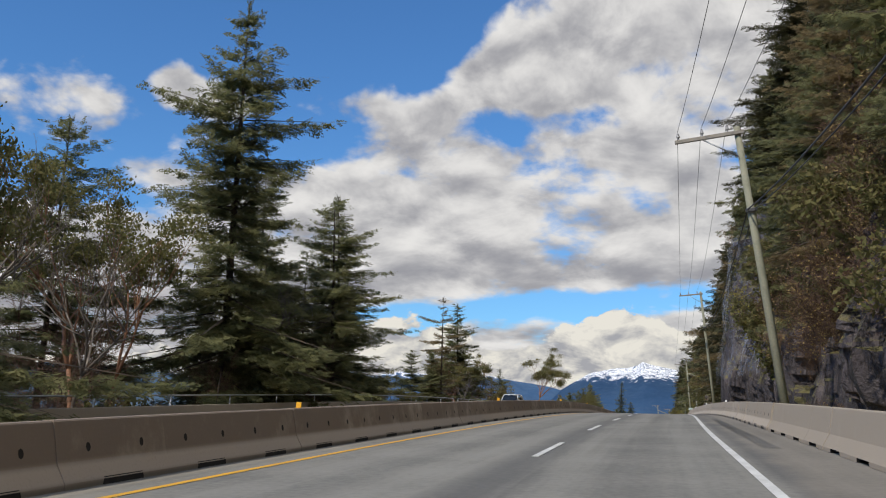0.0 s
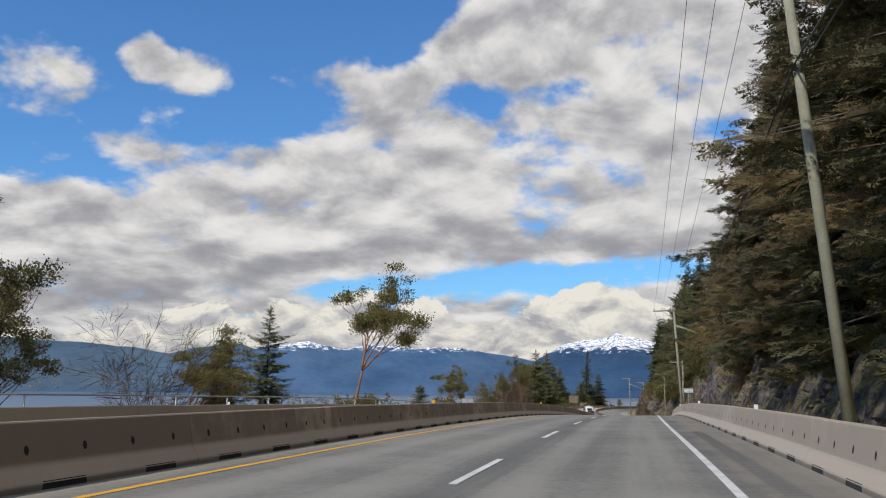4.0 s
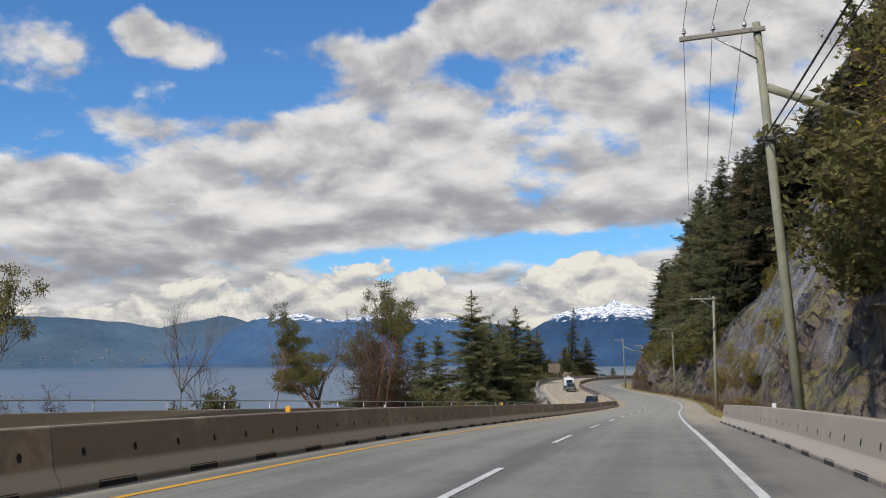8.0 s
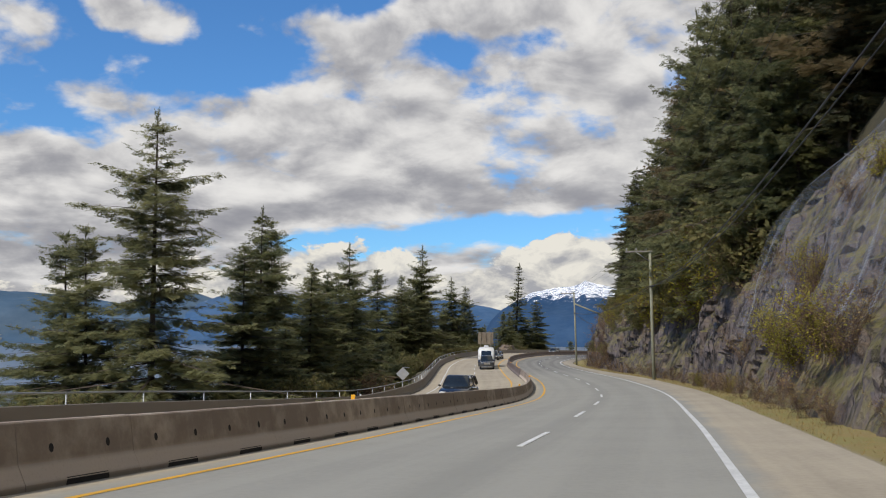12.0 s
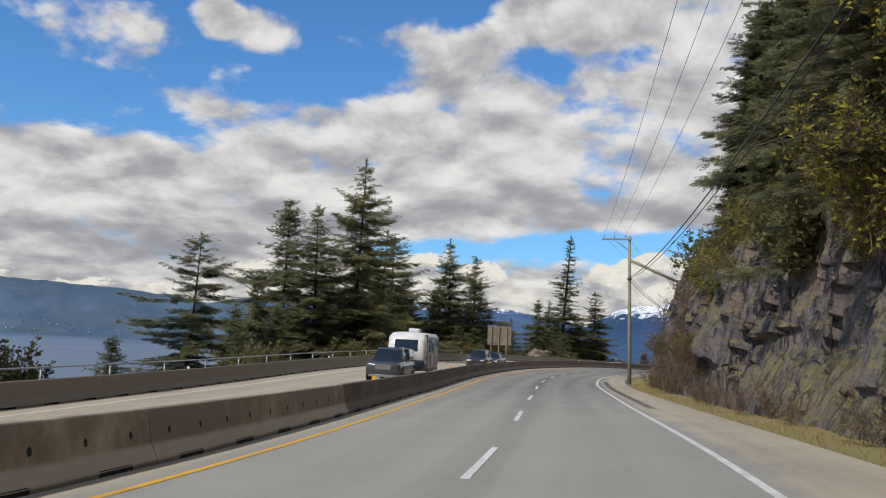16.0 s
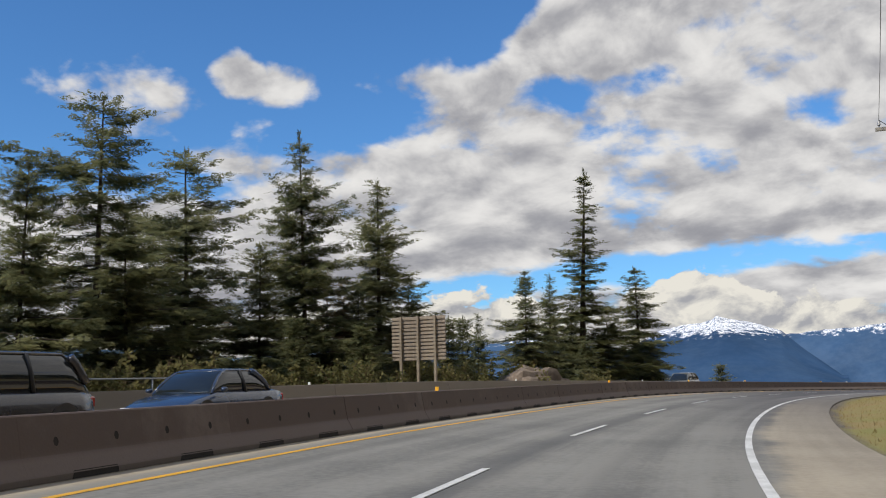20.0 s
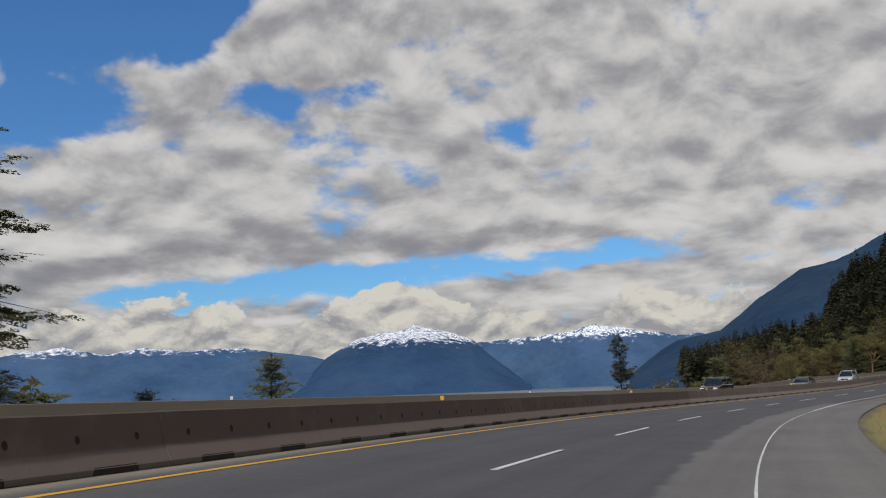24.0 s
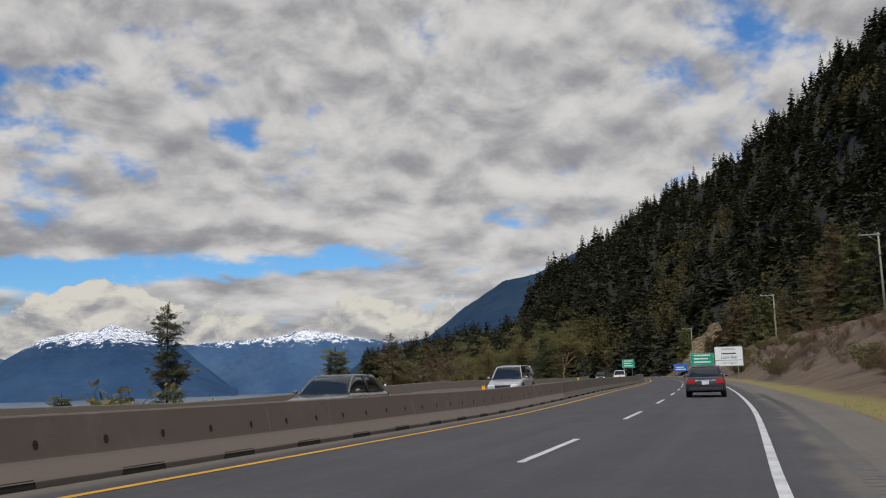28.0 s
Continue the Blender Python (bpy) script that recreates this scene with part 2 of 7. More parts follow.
def asphalt_material():
    m, t, b = material("asphalt", 0.86)
    uv = t.nodes.new("ShaderNodeUVMap").outputs[0]
    s = t.nodes.new("ShaderNodeSeparateXYZ")
    t.links.new(uv, s.inputs[0])
    o, along = s.outputs[0], s.outputs[1]
    v = spot(t)
    grain, patch = noise_of(t, v, 9.0, 4.0, 0.6), noise_of(t, v, 0.35, 4.0, 0.6)
    stretched = t.nodes.new("ShaderNodeCombineXYZ")
    t.links.new(maths(t, "MULTIPLY", o, 1.6), stretched.inputs[0])
    t.links.new(maths(t, "MULTIPLY", along, 0.035), stretched.inputs[1])
    streak = noise_of(t, stretched.outputs[0], 1.0, 5.0, 0.6)
    # wheel paths polished pale, oil line in the lane's middle, tar seam along the lane line
    lane = maths(t, "ABSOLUTE", maths(t, "SUBTRACT", maths(t, "PINGPONG", maths(t, "ADD", o, 36.0), 1.8), 0.95))
    worn = step(t, lane, 0.55, 0.1)
    seam = step(t, maths(t, "ABSOLUTE", maths(t, "ADD", o, maths(t, "MULTIPLY", maths(t, "SUBTRACT", streak, 0.5), 0.9))), 0.55, 0.12)
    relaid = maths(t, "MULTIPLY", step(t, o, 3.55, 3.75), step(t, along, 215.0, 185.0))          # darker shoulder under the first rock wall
    newer = step(t, maths(t, "ADD", along, maths(t, "MULTIPLY", o, 6.0)), 425.0, 485.0)       # a younger, darker surface further on
    shoulder = maths(t, "ADD", step(t, maths(t, "ADD", o, maths(t, "MULTIPLY", maths(t, "SUBTRACT", patch, 0.5), 1.4)), 3.7, 4.2), step(t, o, -4.0, -4.5), clamp=True)
    shoulder = maths(t, "MULTIPLY", shoulder, maths(t, "ADD", 0.25, maths(t, "MULTIPLY", maths(t, "SUBTRACT", step(t, along, 190.0, 215.0), maths(t, "MULTIPLY", newer, 0.92)), 0.75)))
    f = maths(t, "ADD", maths(t, "MULTIPLY", streak, 0.45), maths(t, "ADD", maths(t, "MULTIPLY", grain, 0.3), maths(t, "MULTIPLY", patch, 0.35)))
    col = mixed(t, step(t, f, 0.40, 0.66), (0.120, 0.117, 0.106), (0.220, 0.212, 0.187))
    col = mixed(t, maths(t, "MULTIPLY", worn, 0.25), col, (0.281, 0.273, 0.243))
    oil = maths(t, "MULTIPLY", step(t, maths(t, "ABSOLUTE", maths(t, "SUBTRACT", maths(t, "ABSOLUTE", o), maths(t, "ADD", 1.55, maths(t, "MULTIPLY", streak, 0.5)))), 0.5, 0.05), step(t, streak, 0.35, 0.7))
    col = mixed(t, maths(t, "MULTIPLY", oil, 0.42), col, (0.09, 0.088, 0.082))
    col = mixed(t, maths(t, "MULTIPLY", seam, 0.58), col, (0.075, 0.075, 0.073))
    col = mixed(t, maths(t, "MULTIPLY", maths(t, "MULTIPLY", step(t, along, 170.0, 235.0), step(t, along, 385.0, 335.0)), 0.55), col, (0.351, 0.339, 0.289))
    dark = mixed(t, step(t, f, 0.35, 0.75), (0.046, 0.044, 0.047), (0.080, 0.075, 0.078))
    col = mixed(t, newer, col, dark)
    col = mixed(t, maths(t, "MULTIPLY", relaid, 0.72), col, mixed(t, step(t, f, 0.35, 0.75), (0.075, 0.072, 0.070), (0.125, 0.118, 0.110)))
    dust = mixed(t, step(t, f, 0.3, 0.75), (0.27, 0.225, 0.160), (0.43, 0.365, 0.265))
    col = mixed(t, maths(t, "MULTIPLY", shoulder, 0.85), col, dust)
    ragged = maths(t, "ADD", o, maths(t, "MULTIPLY", maths(t, "SUBTRACT", patch, 0.5), 0.9))          # an older strip left beside the new surface
    strip = maths(t, "MULTIPLY", step(t, ragged, 2.40, 2.60), maths(t, "MULTIPLY", step(t, along, 440.0, 470.0), step(t, along, 546.0, 541.0)))
    col = mixed(t, maths(t, "MULTIPLY", strip, 0.85), col, mixed(t, step(t, f, 0.35, 0.75), (0.105, 0.099, 0.093), (0.170, 0.160, 0.148)))
    t.links.new(col, b.inputs["Base Color"])
    bump(t, b, grain, 0.25, 0.01)
    return m


def concrete_material(name, clean, dirt_shade, low_clean=0.4):
    m, t, b = material(name, 0.85)
    v, p = local(t), spot(t)
    z = t.nodes.new("ShaderNodeSeparateXYZ")
    t.links.new(v, z.inputs[0])
    n, g, big_n = noise_of(t, p, 1.6, 6.0, 0.65), noise_of(t, p, 24.0, 3.0), noise_of(t, p, 0.25, 3.0)
    f = maths(t, "ADD", maths(t, "MULTIPLY", n, 0.6), maths(t, "ADD", maths(t, "MULTIPLY", big_n, 0.5), maths(t, "MULTIPLY", maths(t, "SUBTRACT", rand(t), 0.5), 0.16)))
    # upright face painted darker for grime and for shade; the sky-lit foot stays paler
    grime_shade = maths(t, "MULTIPLY", step(t, f, 0.28, 0.58), step(t, z.outputs[2], 0.24, 0.36))
    col = mixed(t, grime_shade, clean, dirt_shade)
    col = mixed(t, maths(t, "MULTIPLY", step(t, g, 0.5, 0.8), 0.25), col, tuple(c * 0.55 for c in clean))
    # darker again in a low strip along the bottom edge
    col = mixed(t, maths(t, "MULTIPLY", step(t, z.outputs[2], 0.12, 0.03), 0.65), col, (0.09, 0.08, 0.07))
    t.links.new(col, b.inputs["Base Color"])
    bump(t, b, g, 0.3, 0.01)
    return m


def rock_material():
    m, t, b = material("rock", 0.9)
    p = spot(t)
    st = t.nodes.new("ShaderNodeVectorMath")
    st.operation = "MULTIPLY"
    t.links.new(p, st.inputs[0])
    st.inputs[1].default_value = (0.8, 0.8, 0.22)
    a, g, s = noise_of(t, p, 0.22, 5.0, 0.6), noise_of(t, p, 2.4, 6.0, 0.65), noise_of(t, st.outputs[0], 0.9, 6.0, 0.65, 0.4)
    vor = t.nodes.new("ShaderNodeTexVoronoi")
    vor.inputs["Scale"].default_value, vor.inputs["Detail"].default_value = 1.3, 2.0
    t.links.new(st.outputs[0], vor.inputs["Vector"])
    facet = t.nodes.new("ShaderNodeSeparateColor")
    t.links.new(vor.outputs["Color"], facet.inputs[0])
    tone = maths(t, "ADD", maths(t, "MULTIPLY", s, 0.45), maths(t, "ADD", maths(t, "MULTIPLY", g, 0.4), maths(t, "MULTIPLY", facet.outputs[0], 0.15)))
    col = mixed(t, step(t, tone, 0.30, 0.66), (0.026, 0.022, 0.024), (0.165, 0.135, 0.130))
    col = mixed(t, maths(t, "MULTIPLY", step(t, a, 0.46, 0.64), 0.6), col, (0.13, 0.095, 0.068))
    split = noise_of(t, st.outputs[0], 1.1, 7.0, 0.62, 0.3)
    crack = maths(t, "MULTIPLY", step(t, maths(t, "ABSOLUTE", maths(t, "SUBTRACT", split, 0.5)), 0.028, 0.004), step(t, a, 0.35, 0.5))
    col = mixed(t, maths(t, "MULTIPLY", crack, 0.8), col, (0.014, 0.012, 0.012))
    lichen = noise_of(t, p, 0.9, 5.0, 0.7)
    col = mixed(t, maths(t, "MULTIPLY", step(t, lichen, 0.60, 0.70), 0.35), col, (0.27, 0.255, 0.235))
    ochre = noise_of(t, p, 0.35, 6.0, 0.68, 0.4)
    north = t.nodes.new("ShaderNodeSeparateXYZ")
    t.links.new(p, north.inputs[0])
    col = mixed(t, maths(t, "MULTIPLY", step(t, ochre, 0.52, 0.66), maths(t, "ADD", 0.15, maths(t, "MULTIPLY", step(t, north.outputs[1], 150.0, 200.0), 0.4))), col, (0.23, 0.155, 0.075))
    # shade on the first wall, mixed into the rock colour at its southern end
    wall_shade = maths(t, "MULTIPLY", step(t, north.outputs[1], 200.0, 120.0), maths(t, "ADD", 0.30, maths(t, "MULTIPLY", step(t, a, 0.40, 0.60), 0.45)))
    col = mixed(t, wall_shade, col, (0.040, 0.035, 0.043))
    up_n = t.nodes.new("ShaderNodeSeparateXYZ")
    t.links.new(t.nodes.new("ShaderNodeNewGeometry").outputs["Normal"], up_n.inputs[0])
    moss = maths(t, "MULTIPLY", step(t, up_n.outputs[2], 0.22, 0.6), step(t, g, 0.35, 0.55))
    col = mixed(t, maths(t, "MULTIPLY", moss, 0.8), col, (0.19, 0.165, 0.045))
    t.links.new(col, b.inputs["Base Color"])
    bump(t, b, maths(t, "ADD", maths(t, "ADD", g, maths(t, "MULTIPLY", s, 0.8)), maths(t, "SUBTRACT", maths(t, "MULTIPLY", vor.outputs[0], 0.5), maths(t, "MULTIPLY", crack, 0.7))), 1.0, 0.3)
    return m


def ground_material():
    m, t, b = material("ground_cover", 0.95)
    uv = t.nodes.new("ShaderNodeUVMap").outputs[0]
    s = t.nodes.new("ShaderNodeSeparateXYZ")
    t.links.new(uv, s.inputs[0])
    o = s.outputs[0]
    p = spot(t)
    a, g = noise_of(t, p, 0.3, 5.0, 0.6), noise_of(t, p, 5.0, 5.0, 0.7)
    f = maths(t, "ADD", maths(t, "MULTIPLY", a, 0.6), maths(t, "MULTIPLY", g, 0.4))
    grass = mixed(t, step(t, f, 0.35, 0.65), (0.27, 0.19, 0.075), (0.21, 0.20, 0.055))
    gravel = mixed(t, step(t, g, 0.3, 0.7), (0.20, 0.18, 0.15), (0.36, 0.33, 0.28))
    gravel = mixed(t, step(t, s.outputs[1], 380.0, 400.0), gravel, mixed(t, step(t, g, 0.3, 0.7), (0.07, 0.058, 0.045), (0.15, 0.125, 0.10)))
    edge = step(t, maths(t, "ADD", o, maths(t, "MULTIPLY", maths(t, "SUBTRACT", f, 0.5), 1.6)), 5.7, 6.3)
    col = mixed(t, edge, gravel, grass)
    earth = mixed(t, step(t, f, 0.35, 0.65), (0.085, 0.055, 0.035), (0.17, 0.12, 0.075))
    col = mixed(t, maths(t, "MULTIPLY", step(t, s.outputs[1], 545.0, 585.0), step(t, maths(t, "ADD", o, maths(t, "MULTIPLY", f, 2.0)), 8.2, 9.6)), col, earth)
    wood = mixed(t, step(t, f, 0.35, 0.65), (0.035, 0.03, 0.02), (0.075, 0.065, 0.03))
    col = mixed(t, maths(t, "MULTIPLY", step(t, o, 11.5, 16.0), step(t, s.outputs[1], 440.0, 400.0)), col, wood)
    col = mixed(t, step(t, o, -16.0, -18.0), col, mixed(t, step(t, f, 0.35, 0.65), (0.045, 0.038, 0.026), (0.10, 0.085, 0.045)))
    t.links.new(col, b.inputs["Base Color"])
    bump(t, b, g, 0.7, 0.12)
    return m


def far_material(name, low_col, high_col, snow_z, haze):
    """Wooded slopes kilometres off, with snow above a ragged line; haze is a bluish glow."""
    m, t, b = material(name, 1.0)
    p = spot(t)
    s = t.nodes.new("ShaderNodeSeparateXYZ")
    t.links.new(p, s.inputs[0])
    a, g = noise_of(t, p, 0.004, 6.0, 0.6), noise_of(t, p, 0.03, 5.0, 0.7)
    col = mixed(t, step(t, maths(t, "ADD", maths(t, "MULTIPLY", a, 0.6), maths(t, "MULTIPLY", g, 0.4)), 0.35, 0.65), low_col, high_col)
    snow = step(t, maths(t, "ADD", s.outputs[2], maths(t, "MULTIPLY", maths(t, "SUBTRACT", g, 0.5), 190.0)), snow_z, snow_z + 22.0)
    snow = maths(t, "MULTIPLY", snow, maths(t, "MULTIPLY", step(t, noise_of(t, p, 0.05, 4.0, 0.7), 0.36, 0.50), step(t, noise_of(t, p, 0.16, 4.0, 0.7), 0.40, 0.50)))
    col = mixed(t, snow, col, (0.78, 0.79, 0.82))
    t.links.new(col, b.inputs["Base Color"])
    # distance haze painted as mottled emission; the snow glows faintly too
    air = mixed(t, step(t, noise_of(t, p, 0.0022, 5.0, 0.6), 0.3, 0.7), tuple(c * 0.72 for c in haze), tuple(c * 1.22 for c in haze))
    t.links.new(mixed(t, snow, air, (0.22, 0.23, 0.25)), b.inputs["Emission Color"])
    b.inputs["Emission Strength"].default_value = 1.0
    b.inputs["Specular IOR Level"].default_value = 0.0
    return m


def water_material():
    m, t, b = material("sea_water", 0.16)
    p = spot(t)
    st = t.nodes.new("ShaderNodeVectorMath")
    st.operation = "MULTIPLY"
    t.links.new(p, st.inputs[0])
    st.inputs[1].default_value = (1.0, 0.35, 1.0)
    n, w = noise_of(t, st.outputs[0], 0.06, 6.0, 0.6), noise_of(t, st.outputs[0], 0.0035, 4.0, 0.6)
    t.links.new(mixed(t, step(t, w, 0.4, 0.6), (0.05, 0.085, 0.13), (0.09, 0.13, 0.18)), b.inputs["Base Color"])
    t.links.new(maths(t, "ADD", 0.18, maths(t, "MULTIPLY", w, 0.3)), b.inputs["Roughness"])
    bump(t, b, n, 0.35, 1.5)
    return m


def leaf_material(name, a, b_col, trans=0.25, ragged=0.0, fine=16.0):
    """Leaves or needle sprays; ragged eats gaps between the needles into each spray."""
    m, t, b = material(name, 0.75)
    isl = t.nodes.new("ShaderNodeNewGeometry").outputs["Random Per Island"]
    n = noise_of(t, spot(t), 0.5, 3.0)
    f = maths(t, "ADD", maths(t, "MULTIPLY", isl, 0.5), maths(t, "ADD", maths(t, "MULTIPLY", n, 0.3), maths(t, "MULTIPLY", rand(t), 0.3)))
    t.links.new(mixed(t, step(t, f, 0.15, 0.85, False), a, b_col), b.inputs["Base Color"])
    b.inputs["Specular IOR Level"].default_value = 0.2
    thin = t.nodes.new("ShaderNodeBsdfTranslucent")
    t.links.new(b.inputs["Base Color"].links[0].from_socket, thin.inputs[0])
    mix = t.nodes.new("ShaderNodeMixShader")
    mix.inputs[0].default_value = trans
    t.links.new(b.outputs[0], mix.inputs[1])
    t.links.new(thin.outputs[0], mix.inputs[2])
    if ragged:
        gap = t.nodes.new("ShaderNodeBsdfTransparent")
        cut = t.nodes.new("ShaderNodeMixShader")
        grain = noise_of(t, local(t), fine, 1.0, 0.6, 0.6)
        t.links.new(maths(t, "GREATER_THAN", grain, ragged), cut.inputs[0])
        t.links.new(gap.outputs[0], cut.inputs[1])
        t.links.new(mix.outputs[0], cut.inputs[2])
        mix = cut
    t.links.new(mix.outputs[0], t.nodes["Material Output"].inputs[0])
    return m


def net_material():
    """Hanging wire mesh: thin pale wires with gaps, denser in its folds."""
    m, t, b = material("wire_mesh", 0.5, 0.6)
    uv = t.nodes.new("ShaderNodeUVMap").outputs[0]
    s = t.nodes.new("ShaderNodeSeparateXYZ")
    t.links.new(uv, s.inputs[0])
    b.inputs["Base Color"].default_value = (0.55, 0.55, 0.57, 1)
    sc = t.nodes.new("ShaderNodeCombineXYZ")
    t.links.new(maths(t, "MULTIPLY", s.outputs[0], 0.85), sc.inputs[0])
    t.links.new(maths(t, "MULTIPLY", s.outputs[1], 0.07), sc.inputs[1])
    fold = noise_of(t, sc.outputs[0], 1.0, 5.0, 0.6, 0.5)
    wire = maths(t, "MAXIMUM", step(t, maths(t, "PINGPONG", s.outputs[0], 0.06), 0.016, 0.006), step(t, maths(t, "PINGPONG", s.outputs[1], 0.06), 0.016, 0.006))
    alpha = maths(t, "ADD", maths(t, "MULTIPLY", wire, 0.26), maths(t, "MULTIPLY", step(t, fold, 0.52, 0.68), 0.36), clamp=True)
    t.links.new(alpha, b.inputs["Alpha"])
    return m


ASPHALT = asphalt_material()
CONCRETE = concrete_material("median_concrete", (0.50, 0.42, 0.335), (0.235, 0.185, 0.145))
# darker, browner version for the units from 345 m to 540 m
CONCRETE_DARK = concrete_material("dark_median_concrete", (0.165, 0.130, 0.115), (0.105, 0.076, 0.066))
CONCRETE_BROWN = concrete_material("brown_median_concrete", (0.205, 0.170, 0.148), (0.150, 0.118, 0.100))
CONCRETE_PALE = concrete_material("roadside_concrete", (0.40, 0.34, 0.27), (0.32, 0.27, 0.21))
# near-black that paints the shade inside barrier holes and drain gaps
HOLE = plain("recess_shade", (0.025, 0.022, 0.02), rough=0.95)
ROCK = rock_material()
GROUND = ground_material()
WATER = water_material()
NET = net_material()
PAINT_WHITE = plain("white_road_paint", (0.68, 0.68, 0.66), (0.46, 0.46, 0.44), 0.75, 1.5, 18.0, world_space=True)
PAINT_YELLOW = plain("yellow_road_paint", (0.72, 0.38, 0.02), (0.55, 0.30, 0.03), 0.75, 1.5, 18.0, world_space=True)
POLE_WOOD = plain("weathered_pole_wood", (0.30, 0.29, 0.21), (0.20, 0.20, 0.14), 0.85, 1.2, 14.0)
ARM_WOOD = plain("grey_crossarm_wood", (0.33, 0.30, 0.25), (0.22, 0.20, 0.17), 0.85, 2.0, 20.0)
STEEL = plain("galvanised_steel", (0.42, 0.43, 0.44), (0.30, 0.31, 0.32), 0.45, 3.0, 30.0, 0.8)
DARK_STEEL = plain("dark_steel", (0.10, 0.10, 0.10), (0.06, 0.06, 0.06), 0.6, 3.0, 30.0, 0.4)
WIRE = plain("cable_black", (0.03, 0.03, 0.032), rough=0.6, bumpy=0)
GLAZE = plain("brown_insulator_glaze", (0.30, 0.30, 0.31), (0.22, 0.22, 0.23), 0.25)
NEEDLE = leaf_material("fir_needles", (0.105, 0.122, 0.058), (0.275, 0.268, 0.130), 0.58, 0.50)
NEEDLE_WARM = leaf_material("dry_fir_needles", (0.14, 0.112, 0.062), (0.29, 0.222, 0.115), 0.58, 0.50)
CEDAR = leaf_material("cedar_sprays", (0.09, 0.10, 0.04), (0.235, 0.225, 0.095), 0.5, 0.49)
LEAF = leaf_material("arbutus_leaves", (0.10, 0.11, 0.04), (0.27, 0.235, 0.095), 0.5)
LEAF_GOLD = leaf_material("spring_leaves", (0.18, 0.18, 0.025), (0.46, 0.40, 0.055), 0.45)
# darkened copy of the fir needles, with the forest's shade in its colour
NEEDLE_SHADED = leaf_material("shaded_fir_needles", (0.040, 0.046, 0.024), (0.110, 0.102, 0.050), 0.22, 0.50)
BARK = plain("fir_bark", (0.10, 0.075, 0.055), (0.05, 0.04, 0.032), 0.95, 2.0, 12.0, bumpy=0.6)
ARB_BARK = plain("peeling_arbutus_bark", (0.30, 0.14, 0.07), (0.17, 0.09, 0.055), 0.7, 1.5, 10.0)
TWIG = plain("dry_twigs", (0.17, 0.10, 0.065), (0.10, 0.065, 0.045), 0.95, 1.0, 9.0)
TWIG_GREY = plain("grey_twigs", (0.20, 0.175, 0.15), (0.12, 0.10, 0.085), 0.95, 1.0, 9.0)
DRY_GRASS = leaf_material("dry_grass", (0.20, 0.14, 0.055), (0.36, 0.26, 0.10))
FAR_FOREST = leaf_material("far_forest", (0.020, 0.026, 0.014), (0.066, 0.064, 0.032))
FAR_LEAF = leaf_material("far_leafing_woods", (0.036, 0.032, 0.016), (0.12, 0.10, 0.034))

# ---- the line of the road: stations about 30 m apart on the lane line, x and y, then heights and bank ----
STATIONS = [(-15.70, -57.90), (-8.90, -28.70), (-2.10, 0.50), (4.81, 30.00), (12.00, 59.30), (18.68, 88.40), (25.39, 117.40), (32.41, 146.17), (39.70, 175.15), (47.32, 204.37), (55.29, 233.63), (63.67, 262.48), (71.09, 291.10), (75.89, 320.14), (78.65, 349.19), (81.57, 378.49), (86.85, 408.79), (96.08, 438.37), (108.47, 466.06), (124.56, 491.43), (143.47, 514.72), (157.82, 528.89), (180.09, 549.00), (201.90, 569.60), (223.30, 590.60), (244.40, 612.00), (264.90, 633.80), (285.10, 656.10), (304.70, 678.80), (323.50, 702.10), (340.70, 726.70), (355.20, 753.00), (365.90, 781.00)]
HEIGHTS = [-2.10, -1.10, 0.05, 0.92, 1.51, 1.73, 1.60, 1.17, 0.28, -1.02, -2.32, -3.44, -4.36, -4.80, -4.98, -4.99, -4.93, -4.82, -5.02, -5.41, -5.79, -5.90, -5.84, -5.70, -5.60, -5.50, -5.40, -5.20, -5.10, -5.00, -4.90, -4.80, -4.60]
BANK = [0.00, 0.00, -1.09, -0.86, -0.35, -0.10, -0.48, -0.63, -0.39, -0.50, -0.99, -1.75, -3.70, -3.35, -1.49, 0.58, 2.12, 2.54, 2.62, 2.30, 1.96, 1.40, -0.12, 1.20, 0.90, 0.60, 0.40, 0.20, 0.00, 0.00, 0.00, 0.00, 0.00]


def smooth_line(rows, n):
    rows = np.array(rows, float).reshape(len(rows), -1)
    last, got = len(rows) - 1, []
    for i in range(last):
        a, b, c, d = rows[max(i - 1, 0)], rows[i], rows[i + 1], rows[min(i + 2, last)]
        for k in range(n):
            u = k / n
            got.append(0.5 * (2 * b + (c - a) * u + (2 * a - 5 * b + 4 * c - d) * u * u + (3 * b - a - 3 * c + d) * u**3))
    return np.array(got + [rows[-1]])


LINE = smooth_line(STATIONS, 30)
LINE_Z = smooth_line(HEIGHTS, 30)[:, 0]
RUN = np.concatenate([[0], np.cumsum(np.hypot(*np.diff(LINE, axis=0).T))]) - 60.0
AHEAD = np.gradient(LINE, axis=0)
AHEAD /= np.hypot(*AHEAD.T)[:, None]
TILT = np.tan(np.radians(np.interp(np.arange(len(LINE)) / 30.0, range(len(BANK)), BANK)))
S0, S1 = float(RUN[0]), float(RUN[-1])


def cross(o):
    """Fall of the far carriageway beyond the median."""
    return -0.014 * max(0.0, -o - 5.0)


def heading(s):
    return math.atan2(np.interp(s, RUN, AHEAD[:, 0]), np.interp(s, RUN, AHEAD[:, 1]))


